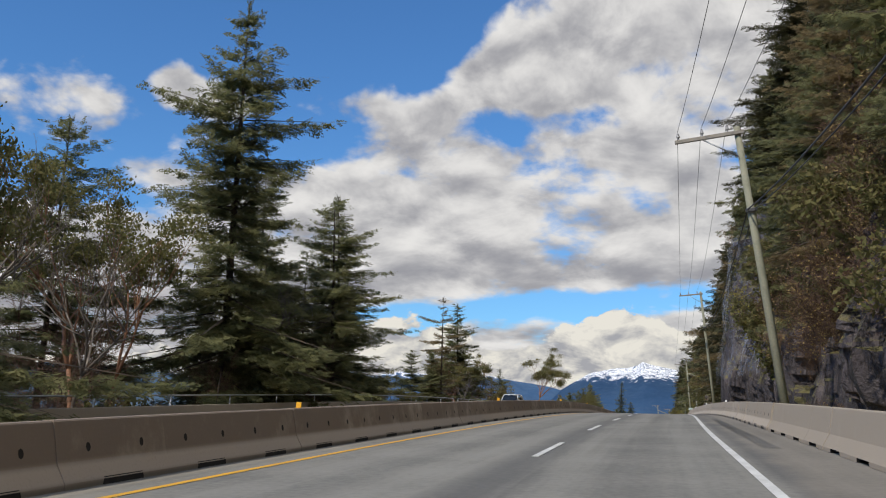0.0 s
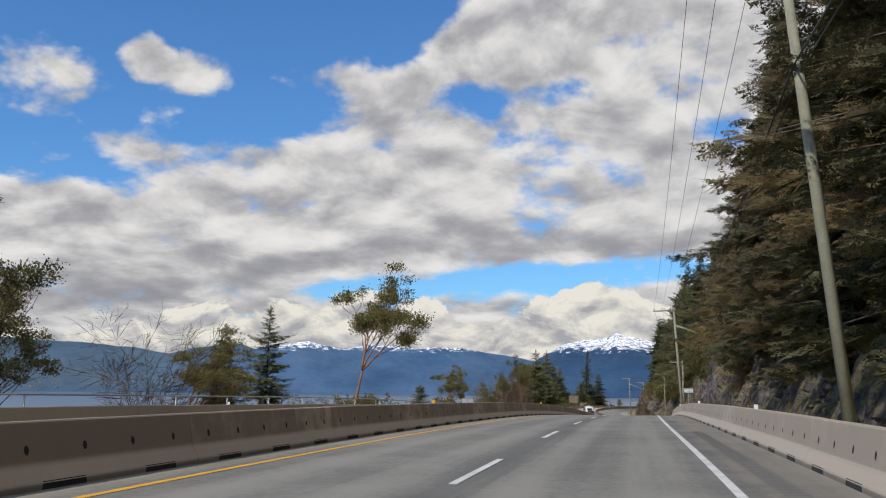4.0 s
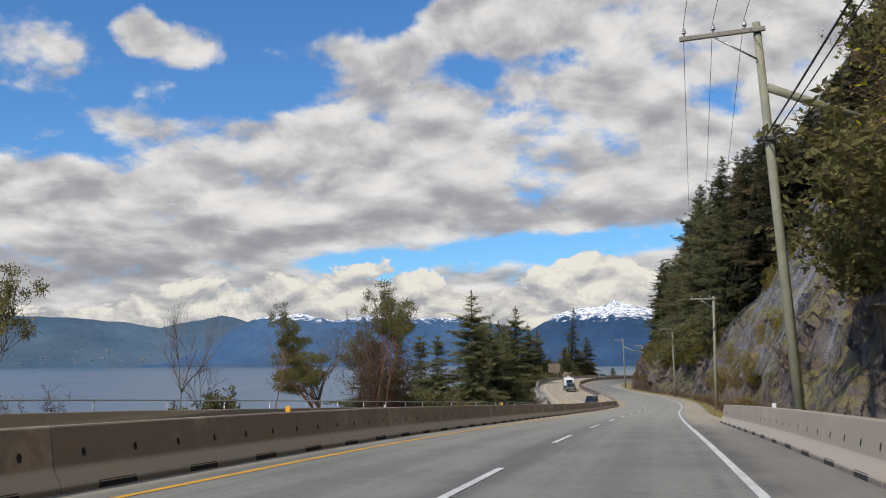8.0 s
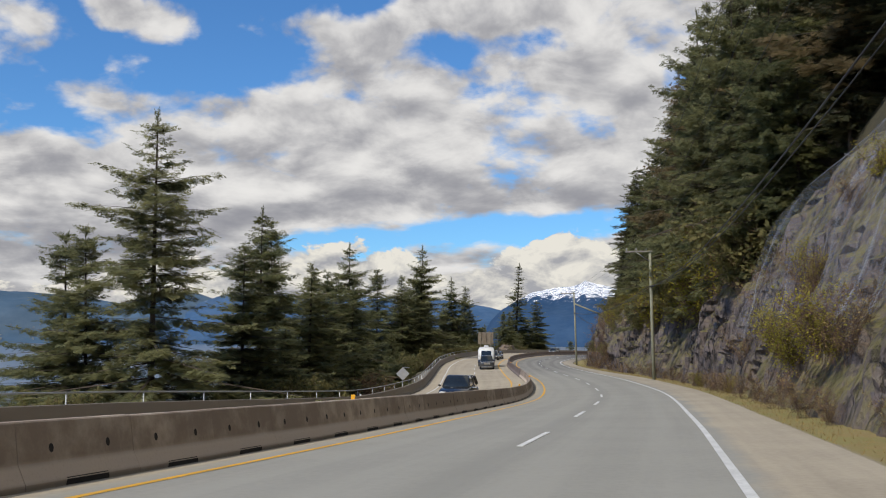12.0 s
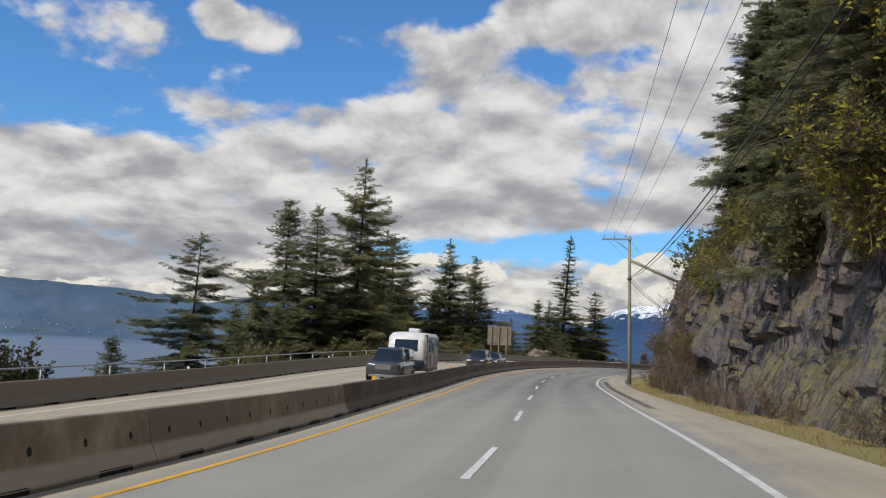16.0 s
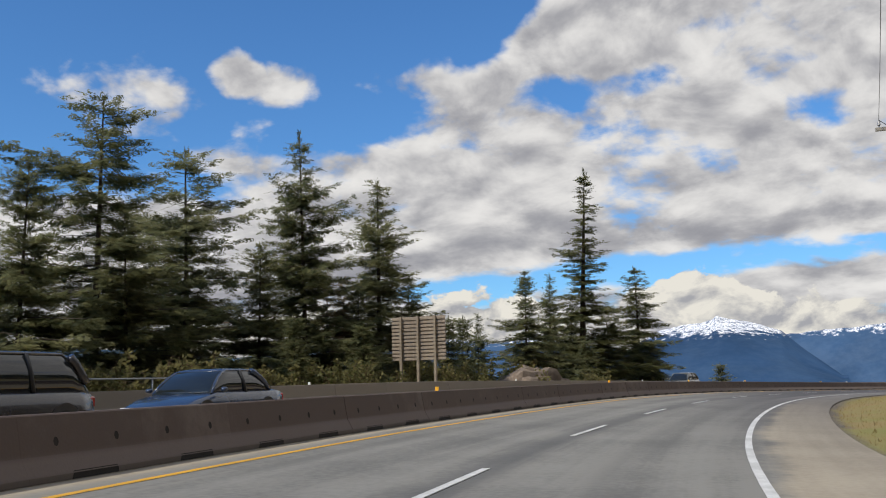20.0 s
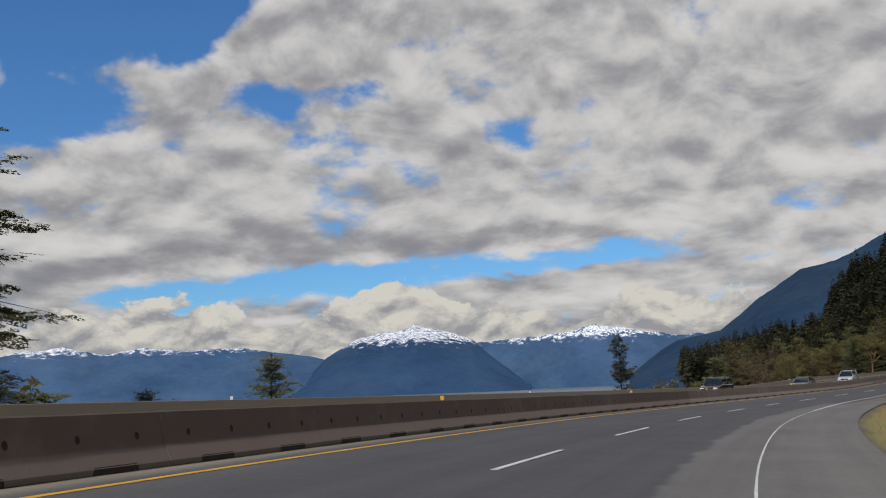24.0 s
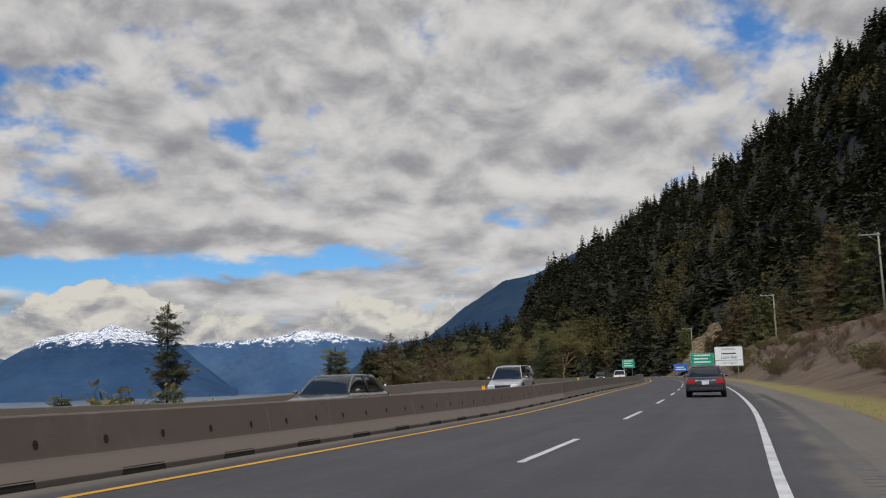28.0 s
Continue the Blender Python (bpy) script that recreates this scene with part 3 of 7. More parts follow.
def place(s, o, dz=0.0):
    """The point at s metres along the lane line, o metres to its right, dz above the road's surface there."""
    h = heading(s)
    z = np.interp(s, RUN, LINE_Z) + dz
    z += -min(max(o, -16.0), 6.0) * np.interp(s, RUN, TILT) + cross(max(o, -16.0))
    return Vector((np.interp(s, RUN, LINE[:, 0]) + o * math.cos(h), np.interp(s, RUN, LINE[:, 1]) - o * math.sin(h), float(z)))


def stand(s, o, dz=0.0, turn=0.0, size=1.0):
    """A pose on the ground, with +y along the road."""
    p = place(s, o, dz)
    return pose(p.x, p.y, p.z, 0, 0, -math.degrees(heading(s)) + turn) @ Matrix.Diagonal((size, size, size, 1))


def mesh(name, verts, faces, mats, index=None, smooth=False, uv=None):
    me = bpy.data.meshes.new(name)
    me.from_pydata([tuple(map(float, v)) for v in verts], [], [tuple(map(int, f)) for f in faces])
    for m in mats if isinstance(mats, (list, tuple)) else [mats]:
        me.materials.append(m)
    if index is not None:
        me.polygons.foreach_set("material_index", np.array(index, dtype=np.int32))
    if smooth:
        me.polygons.foreach_set("use_smooth", np.ones(len(me.polygons), dtype=bool))
    if uv is not None:
        layer = me.uv_layers.new(name="UVMap")
        loops = np.empty(len(me.loops), dtype=np.int32)
        me.loops.foreach_get("vertex_index", loops)
        layer.data.foreach_set("uv", np.array(uv, dtype=np.float32)[loops].ravel())
    me.update()
    return me


def part(name, me, parent, label="", m=None):
    ob = new(name, me)
    ob.parent = parent
    if m is not None:
        ob.matrix_basis = m
    return tagged(ob, label) if label else ob


def bm_mesh(bm, mats, name="m", smooth=False):
    me = bpy.data.meshes.new(name)
    bm.to_mesh(me)
    bm.free()
    for m in mats if isinstance(mats, (list, tuple)) else [mats]:
        me.materials.append(m)
    if smooth:
        me.polygons.foreach_set("use_smooth", np.ones(len(me.polygons), dtype=bool))
    return me


def box_bm(bm, x0, x1, y0, y1, z0, z1, bevel=0.0, index=0):
    got = bmesh.ops.create_cube(bm, size=1.0, matrix=Matrix.Translation(((x0 + x1) / 2, (y0 + y1) / 2, (z0 + z1) / 2)) @ Matrix.Diagonal((x1 - x0, y1 - y0, z1 - z0, 1)))
    for f in {f for v in got["verts"] for f in v.link_faces}:
        f.material_index = index
    if bevel:
        bmesh.ops.bevel(bm, geom=list({e for v in got["verts"] for e in v.link_edges}), offset=bevel, segments=1, affect="EDGES")


def box(x0, x1, y0, y1, z0, z1, mat, bevel=0.0):
    bm = bmesh.new()
    box_bm(bm, x0, x1, y0, y1, z0, z1, bevel)
    return bm_mesh(bm, mat)


def tube(points, radii, sides=8):
    """Vertices and faces of a tapered tube through the points."""
    verts, faces = [], []
    pts = [Vector(p) for p in points]
    for i, p in enumerate(pts):
        d = (pts[min(i + 1, len(pts) - 1)] - pts[max(i - 1, 0)]).normalized()
        side = d.cross(Vector((0.3, 0.2, 1)) if abs(d.z) < 0.9 else Vector((1, 0, 0))).normalized()
        up_v = side.cross(d)
        for k in range(sides):
            a = 2 * math.pi * k / sides
            verts.append(p + (side * math.cos(a) + up_v * math.sin(a)) * radii[i])
    for i in range(len(pts) - 1):
        for k in range(sides):
            a, b = i * sides + k, i * sides + (k + 1) % sides
            faces.append((a, b, b + sides, a + sides))
    faces.append(tuple(range(sides))[::-1])
    faces.append(tuple(range((len(pts) - 1) * sides, len(pts) * sides)))
    return verts, faces


def tube_mesh(points, radii, mat, sides=8):
    v, f = tube(points, radii, sides)
    return mesh("tube", v, f, mat, smooth=True)


def sweep(name, profile, s0, s1, stepping, mat, closed=False, lift=0.0):
    """A profile of (o, height) points drawn along the road."""
    ss = np.arange(s0, s1 + 1e-6, stepping)
    verts, uv = [], []
    for s in ss:
        for o, z in profile:
            verts.append(place(s, o, z + lift))
            uv.append((o, s))
    n, faces = len(profile), []
    for i in range(len(ss) - 1):
        for k in range(n if closed else n - 1):
            a, b = i * n + k, i * n + (k + 1) % n
            faces.append((a, b, b + n, a + n))
    if closed:
        faces.append(tuple(range(n))[::-1])
        faces.append(tuple(range((len(ss) - 1) * n, len(ss) * n)))
    return mesh(name, verts, faces, mat, uv=uv)


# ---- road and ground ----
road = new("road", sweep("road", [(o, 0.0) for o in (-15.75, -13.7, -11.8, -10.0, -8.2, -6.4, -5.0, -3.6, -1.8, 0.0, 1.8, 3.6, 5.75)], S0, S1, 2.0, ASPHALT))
tagged(road, "worn grey asphalt highway with two carriageways", "road", kind="structure")


def wavy(x, y, scale, amount):
    return noise.fractal(Vector((x * scale, y * scale, 1.3)), 0.9, 2.1, 4) * amount


def along(s, rows):
    return float(np.interp(s, [r[0] for r in rows], [r[1] for r in rows]))


CLIFF_END = 408.0


def foot(s):
    """Offset of the rock wall's foot."""
    return along(s, [(-60, 8.6), (60, 8.3), (88, 7.6), (104, 9.2), (150, 9.4), (172, 8.8), (195, 8.2), (260, 7.9), (300, 7.5), (345, 8.2), (385, 8.3), (396, 8.0), (402, 7.8), (405, 9.0), (CLIFF_END, 13.5)])


def lean(s):
    return along(s, [(-60, 0.25), (60, 0.16), (88, 0.10), (106, 0.5), (150, 0.5), (172, 0.3), (188, 0.34), (200, 0.46), (290, 0.52), (310, 0.3), (400, 0.28)])


def wall(s):
    """Height of the bare rock."""
    return along(s, [(-60, 9), (20, 9), (45, 8), (62, 15), (90, 18), (106, 7), (145, 8), (165, 15), (180, 20), (190, 21), (225, 24), (275, 22), (302, 11), (345, 9), (370, 9), (388, 10), (400, 10.5), (404.5, 8.5), (CLIFF_END, 0.0)])


def right_rise(s, o):
    """Ground on the right, above the road: verge, rock shelf, wooded slope, or open grass."""
    there = float(np.clip((CLIFF_END + 2 - s) / 10.0, 0, 1))
    f, k, h = foot(s), max(lean(s), 0.14), wall(s)
    z_wall = -0.15
    if o > f + 1.9:
        z_wall = min(h, (o - 1.9 - f) / k) + max(0.0, o - f - k * h - 1.0) * along(s, [(0, 1.25), (300, 1.5), (400, 1.4)])
    grass = -0.12 + max(0.0, o - 6.4) * 0.07
    hill = float(np.clip((s - 570) / 110.0, 0, 1))
    bank = hill * (min(6.5, max(0.0, o - 8.5) * 0.45) + max(0.0, o - 36.0) * 0.5)
    back = float(np.clip((s - 500) / 120.0, 0, 1)) * max(0.0, o - 60.0) * 0.5
    return there * z_wall + (1 - there) * (grass + max(bank, back))


def left_fall(s, o):
    d = -15.9 - o
    return -0.15 - d * 0.42 - max(0.0, d - 14.0) * 0.35


cols_l = [-110, -85, -65, -50, -40, -32, -26, -22, -19, -17.2, -16.2, -15.7]
cols_r = [5.7, 6.2, 7.0, 7.8, 8.6, 9.6, 11, 13, 16, 20, 25, 32, 40, 52, 66, 84, 105, 130]
verts, uv, faces, ss = [], [], [], np.arange(S0, S1 + 1, 3.0)
for s in ss:
    for o in cols_l:
        z = -0.06 if o > -15.8 else left_fall(s, o) + wavy(s, o, 0.08, min(1.2, (-o - 15.7) * 0.2))
        verts.append(place(s, o, z)), uv.append((o, s))
    for o in (-15, 5.0):
        verts.append(place(s, o, -0.35)), uv.append((o, s))
    for o in cols_r:
        # the wooded bank behind the verge swings in over the inside of the bend
        z = -0.03 if o < 6 else right_rise(s, o) + wavy(s, o, 0.12, min(0.8, (o - 6) * 0.06))
        verts.append(place(s, o, z)), uv.append((o, s))
n = len(cols_l) + 2 + len(cols_r)
for i in range(len(ss) - 1):
    for k in range(n - 1):
        a = i * n + k
        faces.append((a, a + 1, a + 1 + n, a + n))
ground = tagged(new("ground", mesh("ground", verts, faces, GROUND, smooth=True, uv=uv)), "grassy verge and wooded slopes above and below the highway", "ground", kind="structure")

# high ground inland, behind the crest of the wooded slope
inland = [place(s, 4.0) for s in np.arange(S0, S1, 30.0)]
verts, faces = [], []
for k, p in enumerate(inland):
    for e, z in ((55, -9.0), (160, 4.0), (420, 60.0), (1100, 160.0), (2600, 260.0), (4850 - p.x, 300.0)):
        verts.append((p.x + e, p.y, z + wavy(p.x + e, p.y, 0.004, min(30.0, e * 0.03)) if e > 60 else z))
    if k:
        q = (k - 1) * 6
        faces += [(q + j, q + j + 1, q + j + 7, q + j + 6) for j in range(5)]
HIGH_WOOD = plain("inland_woods", (0.05, 0.05, 0.025), (0.022, 0.024, 0.014), 0.95, 0.01, 0.2, world_space=True)
tagged(new("ground_inland", mesh("ground_inland", verts, faces, HIGH_WOOD, smooth=True)), "wooded high ground inland of the highway", "ground", kind="structure")

SEA = -30.0
water = new("water", mesh("water", [(-4900, -4000, SEA), (4900, -4000, SEA), (4900, 4950, SEA), (-4900, 4950, SEA)], [(0, 1, 2, 3)], WATER))
tagged(water, "calm blue-grey sea inlet with pale wind lanes", "water", kind="structure")


# ---- far mountains ----
def far_range(name, label, centre, profile, near_r, ridge_r, mat, rough=0.10, steps=6.0, seed=0.0, rows_n=26):
    """A ridge seen from centre: profile rows of (bearing, elevation) in degrees; slopes come down to the sea towards the road."""
    b, e = np.array(profile).T
    bs = np.arange(b[0], b[-1] + 1e-6, 1.0 / steps)
    es = np.interp(bs, b, e)
    verts, faces = [], []
    for i, (az_d, el_d) in enumerate(zip(bs, es)):
        a = radians(az_d)
        ridge = np.tan(radians(max(el_d, 0.0))) * ridge_r
        top = max(ridge - SEA, 6.0)
        for j in range(rows_n):
            u = j / (rows_n - 4)
            r = near_r + (ridge_r - near_r) * u
            lift = u**0.85 if u <= 1 else 1 - (u - 1) * 1.5
            k = noise.fractal(Vector((az_d * 0.35 + seed, u * 2.2, seed)), 0.9, 2.1, 5)
            z = SEA - 2 + top * max(lift, 0) * (1 + rough * 2.2 * k * (1 - abs(2 * min(u, 1) - 1) * 0.75)) + (4 if 0 < u else -6)
            verts.append((centre[0] + r * math.sin(a), centre[1] + r * math.cos(a), z))
    for i in range(len(bs) - 1):
        for j in range(rows_n - 1):
            q = i * rows_n + j
            faces.append((q, q + 1, q + 1 + rows_n, q + rows_n))
    ob = new(name, mesh(name, verts, faces, mat, smooth=True))
    return tagged(ob, label, "mountain", kind="structure")


# blue of the distance sits in the base colours and in the emission
BLUE = far_material("hazed_blue_forest", (0.020, 0.035, 0.060), (0.050, 0.070, 0.100), 190.0, (0.030, 0.075, 0.165))
SUMMIT = far_material("hazed_summit_forest", (0.014, 0.026, 0.048), (0.032, 0.05, 0.075), 178.0, (0.020, 0.052, 0.120))
BLUE_WEST = far_material("hazed_west_forest", (0.03, 0.045, 0.06), (0.06, 0.075, 0.085), 400.0, (0.040, 0.080, 0.145))
NAVY = far_material("hazed_mountain_forest", (0.012, 0.022, 0.034), (0.026, 0.04, 0.048), 900.0, (0.012, 0.030, 0.072))
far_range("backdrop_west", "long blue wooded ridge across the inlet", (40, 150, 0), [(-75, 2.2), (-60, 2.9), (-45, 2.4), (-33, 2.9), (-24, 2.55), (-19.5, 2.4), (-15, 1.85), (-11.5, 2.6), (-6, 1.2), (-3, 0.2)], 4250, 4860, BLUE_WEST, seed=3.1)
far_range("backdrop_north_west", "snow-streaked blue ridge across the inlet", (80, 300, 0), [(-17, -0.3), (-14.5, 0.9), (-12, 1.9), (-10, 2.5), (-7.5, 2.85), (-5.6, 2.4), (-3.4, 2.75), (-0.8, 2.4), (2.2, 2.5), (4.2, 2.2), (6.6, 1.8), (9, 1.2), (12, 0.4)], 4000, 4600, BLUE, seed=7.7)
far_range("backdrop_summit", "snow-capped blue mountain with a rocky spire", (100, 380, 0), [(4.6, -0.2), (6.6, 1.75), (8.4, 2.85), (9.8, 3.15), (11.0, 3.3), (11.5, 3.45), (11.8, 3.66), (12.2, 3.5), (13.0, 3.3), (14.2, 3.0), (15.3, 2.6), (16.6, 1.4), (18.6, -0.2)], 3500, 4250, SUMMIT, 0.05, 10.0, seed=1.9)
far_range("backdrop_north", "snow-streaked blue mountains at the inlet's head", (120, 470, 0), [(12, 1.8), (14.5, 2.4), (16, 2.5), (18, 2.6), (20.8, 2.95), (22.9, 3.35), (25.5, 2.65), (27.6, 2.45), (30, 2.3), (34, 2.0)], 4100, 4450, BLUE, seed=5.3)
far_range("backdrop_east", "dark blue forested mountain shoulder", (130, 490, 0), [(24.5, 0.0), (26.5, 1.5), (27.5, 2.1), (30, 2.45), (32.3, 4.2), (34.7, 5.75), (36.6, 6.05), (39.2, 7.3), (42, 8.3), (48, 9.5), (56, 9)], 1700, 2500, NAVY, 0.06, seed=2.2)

# a village on the far shore: small pale houses in the trees
shore = bpy.data.objects["backdrop_west"].data.vertices
rg = random.Random(31)
vv, vf = [], []
for i in range(620):
    k = rg.randrange(8, len(shore) // 26 - 14) if i % 3 else rg.randrange(200, 300)
    p = shore[min(k, len(shore) // 26 - 1) * 26 + rg.choice([1, 1, 2, 2, 3, 3, 4, 5, 6])].co
    x, y, z = p.x + rg.uniform(-25, 25), p.y + rg.uniform(-10, 10), p.z
    w, d, h = rg.uniform(2.0, 4.6), rg.uniform(2.0, 4.5), rg.uniform(1.6, 3.4)
    q = len(vv)
    vv += [(x + a * w, y + b * d, z + c) for c in (-4, h) for a, b in ((-1, -1), (1, -1), (1, 1), (-1, 1))] + [(x, y - d, z + h * 1.5), (x, y + d, z + h * 1.5)]
    vf += [tuple(q + j for j in f) for f in ((0, 1, 5, 4), (1, 2, 6, 5), (2, 3, 7, 6), (3, 0, 4, 7), (4, 5, 8), (6, 7, 9), (5, 6, 9, 8), (7, 4, 8, 9))]
HOUSE = plain("far_house_paint", (0.27, 0.28, 0.29), (0.15, 0.15, 0.15), 0.8, 0.02, 0.05, world_space=True)
tagged(new("far_village", mesh("far_village", vv, vf, HOUSE)), "small pale houses scattered along the far shore", "village", kind="stuff")

# ---- lane markings ----
DASH = box(-0.06, 0.06, -2.3, 2.3, -0.004, 0.006, PAINT_WHITE)
lane_marks = new("lane_marking")
tagged(lane_marks, "broken white lane lines painted on the asphalt", "road marking", kind="structure")


def on_road(s, o, lift):
    a, b = place(s - 2.3, o, lift), place(s + 2.3, o, lift)
    return look((a + b) / 2, b) @ pose(0, 0, 0, -90, 0, 0)


for k in range(-16, 54):
    s = np.interp(k, [-18, -12, -10, -7, -2, 0, 3, 5, 8, 11, 15, 17, 20, 22, 26, 28, 31, 33, 55], [-54, 19, 43.4, 82.2, 146.9, 172.4, 210.4, 234.5, 273.4, 309, 358.4, 384, 421, 444.6, 496, 517, 552, 575.5, 844])
    part("dash", DASH, lane_marks, "", on_road(float(s), 0.0, 0.005))
for s in np.arange(-48.0, 820.0, 12.0):
    part("dash", DASH, lane_marks, "", on_road(s, -10.0, 0.005))
for name, o, half, mat, label in (("yellow_edge_line", -3.76, 0.07, PAINT_YELLOW, "solid yellow edge line"), ("far_yellow_line", -6.5, 0.08, PAINT_YELLOW, "solid yellow edge line"), ("far_white_line", -13.65, 0.07, PAINT_WHITE, "solid white edge line")):
    tagged(new(name, sweep(name, [(o - half, 0), (o + half, 0)], S0, S1 - 10, 2.0, mat, lift=0.006)), label, "road marking", kind="structure")


def edge_at(s):
    """Offset of the white edge line: the lane is a little narrower at both ends of the drive."""
    return float(np.interp(s, [0, 25, 60, 500, 572], [3.40, 3.42, 3.60, 3.62, 3.28]))


verts, faces = [], []
for k, s in enumerate(np.arange(S0, S1 - 10, 2.0)):
    half = 0.066 if not 484 < s < 530 else 0.017 + 0.016 * noise.noise(Vector((s * 0.31, 2.0, 0.0)))          # worn thin beside the old strip
    verts += [place(s, edge_at(s) - half, 0.006), place(s, edge_at(s) + half, 0.006)]
    if k:
        faces.append((2 * k - 2, 2 * k - 1, 2 * k + 1, 2 * k))
tagged(new("white_edge_line", mesh("white_edge_line", verts, faces, PAINT_WHITE)), "solid white edge line", "road marking", kind="structure")
rv, rf = [], []
for s in [*np.arange(20, 112, 0.32), *np.arange(352, 396, 0.32), *np.arange(556, 610, 0.32)]:
    k = len(rv)
    rv += [place(s, 4.12, 0.004), place(s, 4.46, 0.004), place(s + 0.13, 4.46, 0.004), place(s + 0.13, 4.12, 0.004)]
    rf.append((k, k + 1, k + 2, k + 3))
GROOVE = plain("rumble_groove", (0.15, 0.15, 0.145), (0.12, 0.12, 0.117), 0.95)
tagged(new("rumble_strip", mesh("rumble_strip", rv, rf, GROOVE)), "milled rumble strip along the shoulder", "rumble strip", kind="stuff")


# ---- concrete barriers ----
def barrier_mesh(mat, length=2.512):
    """One unit: sloped foot, upright face, a gap under its middle for water."""
    half = [(0.30, 0.0), (0.30, 0.075), (0.175, 0.31), (0.092, 0.79), (0.075, 0.81)]
    ys = [-length / 2, -0.48, -0.46, 0.46, 0.48, length / 2]
    verts, faces, idx = [], [], []
    for k, y in enumerate(ys):
        low = 0.075 if 1 < k < 4 else 0.0
        ring = [(x, max(z, low)) for x, z in half] + [(-x, max(z, low)) for x, z in half[::-1]]
        verts += [(x, y, z) for x, z in ring]
    n = 10
    for i in range(len(ys) - 1):
        for k in range(n):
            a, b = i * n + k, i * n + (k + 1) % n
            faces.append((a, a + n, b + n, b)), idx.append(1 if k == n - 1 else 0)
    faces.append(tuple(range(n))), idx.append(0)
    faces.append(tuple(range(5 * n, 6 * n))[::-1]), idx.append(0)
    return mesh("barrier", verts, faces, [mat, HOLE], idx)


def hole_mesh(sg):
    """A dark disc on one side's face, painted for the shade inside a lifting hole."""
    verts, faces = [], []
    for ring, (r, back) in enumerate(((1.0, 0.004), (0.55, -0.03))):
        for a in range(8):
            z = 0.47 + 0.06 * r * math.sin(a * math.pi / 4)
            x = 0.175 - (z - 0.31) * (0.175 - 0.092) / 0.48 + (0.004 if ring == 0 else 0.0035)
            verts.append((sg * x, 0.05 * r * math.cos(a * math.pi / 4), z))
    faces = [(a, (a + 1) % 8, 8 + (a + 1) % 8, 8 + a) for a in range(8)] + [tuple(range(8, 16))]
    return mesh("hole", verts, faces, HOLE)


def slot_mesh(sg):
    # dark panels over the drain gap, standing in for its shade
    verts = [(sg * 0.304, -0.47, 0.0), (sg * 0.304, 0.47, 0.0), (sg * 0.291, 0.45, 0.10), (sg * 0.291, -0.45, 0.10), (sg * 0.25, -0.47, 0.0), (sg * 0.25, 0.47, 0.0), (sg * 0.25, 0.45, 0.10), (sg * 0.25, -0.45, 0.10)]
    return mesh("slot", verts, [(0, 1, 2, 3), (4, 5, 6, 7), (3, 2, 6, 7), (0, 3, 7, 4), (1, 2, 6, 5)], HOLE)


HOLES, SLOTS = {1: hole_mesh(1), -1: hole_mesh(-1)}, {1: slot_mesh(1), -1: slot_mesh(-1)}


UNIT, UNIT_DARK, UNIT_PALE, UNIT_BROWN = barrier_mesh(CONCRETE), barrier_mesh(CONCRETE_DARK), barrier_mesh(CONCRETE_PALE), barrier_mesh(CONCRETE_BROWN)
rng = random.Random(4)


def unit_pose(s, o, length=2.5):
    a, b = place(s, o), place(s + length, o)
    m = look((a + b) / 2, b) @ pose(0, 0, 0, -90, 0, 0)
    m = m @ Matrix.Diagonal((1, (b - a).length / length, 1, 1))
    return m @ pose(rng.uniform(-0.008, 0.008), 0, rng.uniform(-0.004, 0.004), 0, 0, rng.uniform(-0.06, 0.06))


def barrier_row(o, s0, s1, me, name, label, group, side):
    for k in range(int((s1 - s0) / 2.5)):
        ob = new(name, me)
        ob.matrix_basis = unit_pose(s0 + 2.5 * k, o)
        tagged(ob, label, "barrier", group)
        part("drain_slot", SLOTS[side], ob)
        for y in (-0.62, 0.62):
            part("lifting_hole", HOLES[side], ob, "", Matrix.Translation((0, y, 0)))


def barrier_stuff(o, s0, s1, me, name, label):
    """The far stretch of a barrier as one mesh."""
    base = np.array([v.co for v in me.vertices])
    fs = [tuple(p.vertices) for p in me.polygons]
    ix = [p.material_index for p in me.polygons]
    vs, ff, ii = [], [], []
    for k in range(int((s1 - s0) / 2.5)):
        m = unit_pose(s0 + 2.5 * k, o)
        q = len(vs)
        vs += [m @ Vector(v) for v in base]
        ff += [tuple(i + q for i in f) for f in fs]
        ii += ix
    tagged(new(name, mesh(name, vs, ff, list(me.materials), ii)), label, "barrier", kind="stuff")


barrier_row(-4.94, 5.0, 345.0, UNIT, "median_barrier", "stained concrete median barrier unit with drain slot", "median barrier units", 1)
barrier_row(-4.94, 345.0, 540.0, UNIT_DARK, "median_barrier", "dark brown concrete median barrier unit with drain slot", "median barrier units", 1)
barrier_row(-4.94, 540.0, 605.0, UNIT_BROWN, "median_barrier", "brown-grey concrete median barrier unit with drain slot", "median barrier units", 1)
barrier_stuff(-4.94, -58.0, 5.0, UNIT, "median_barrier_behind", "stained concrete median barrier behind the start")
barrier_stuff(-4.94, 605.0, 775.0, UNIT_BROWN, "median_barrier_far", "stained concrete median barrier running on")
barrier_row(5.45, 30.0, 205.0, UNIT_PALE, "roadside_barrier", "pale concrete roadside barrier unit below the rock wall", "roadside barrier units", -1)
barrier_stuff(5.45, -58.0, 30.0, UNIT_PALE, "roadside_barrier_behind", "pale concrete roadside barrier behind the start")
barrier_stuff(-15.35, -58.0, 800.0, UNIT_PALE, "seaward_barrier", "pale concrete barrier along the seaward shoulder")

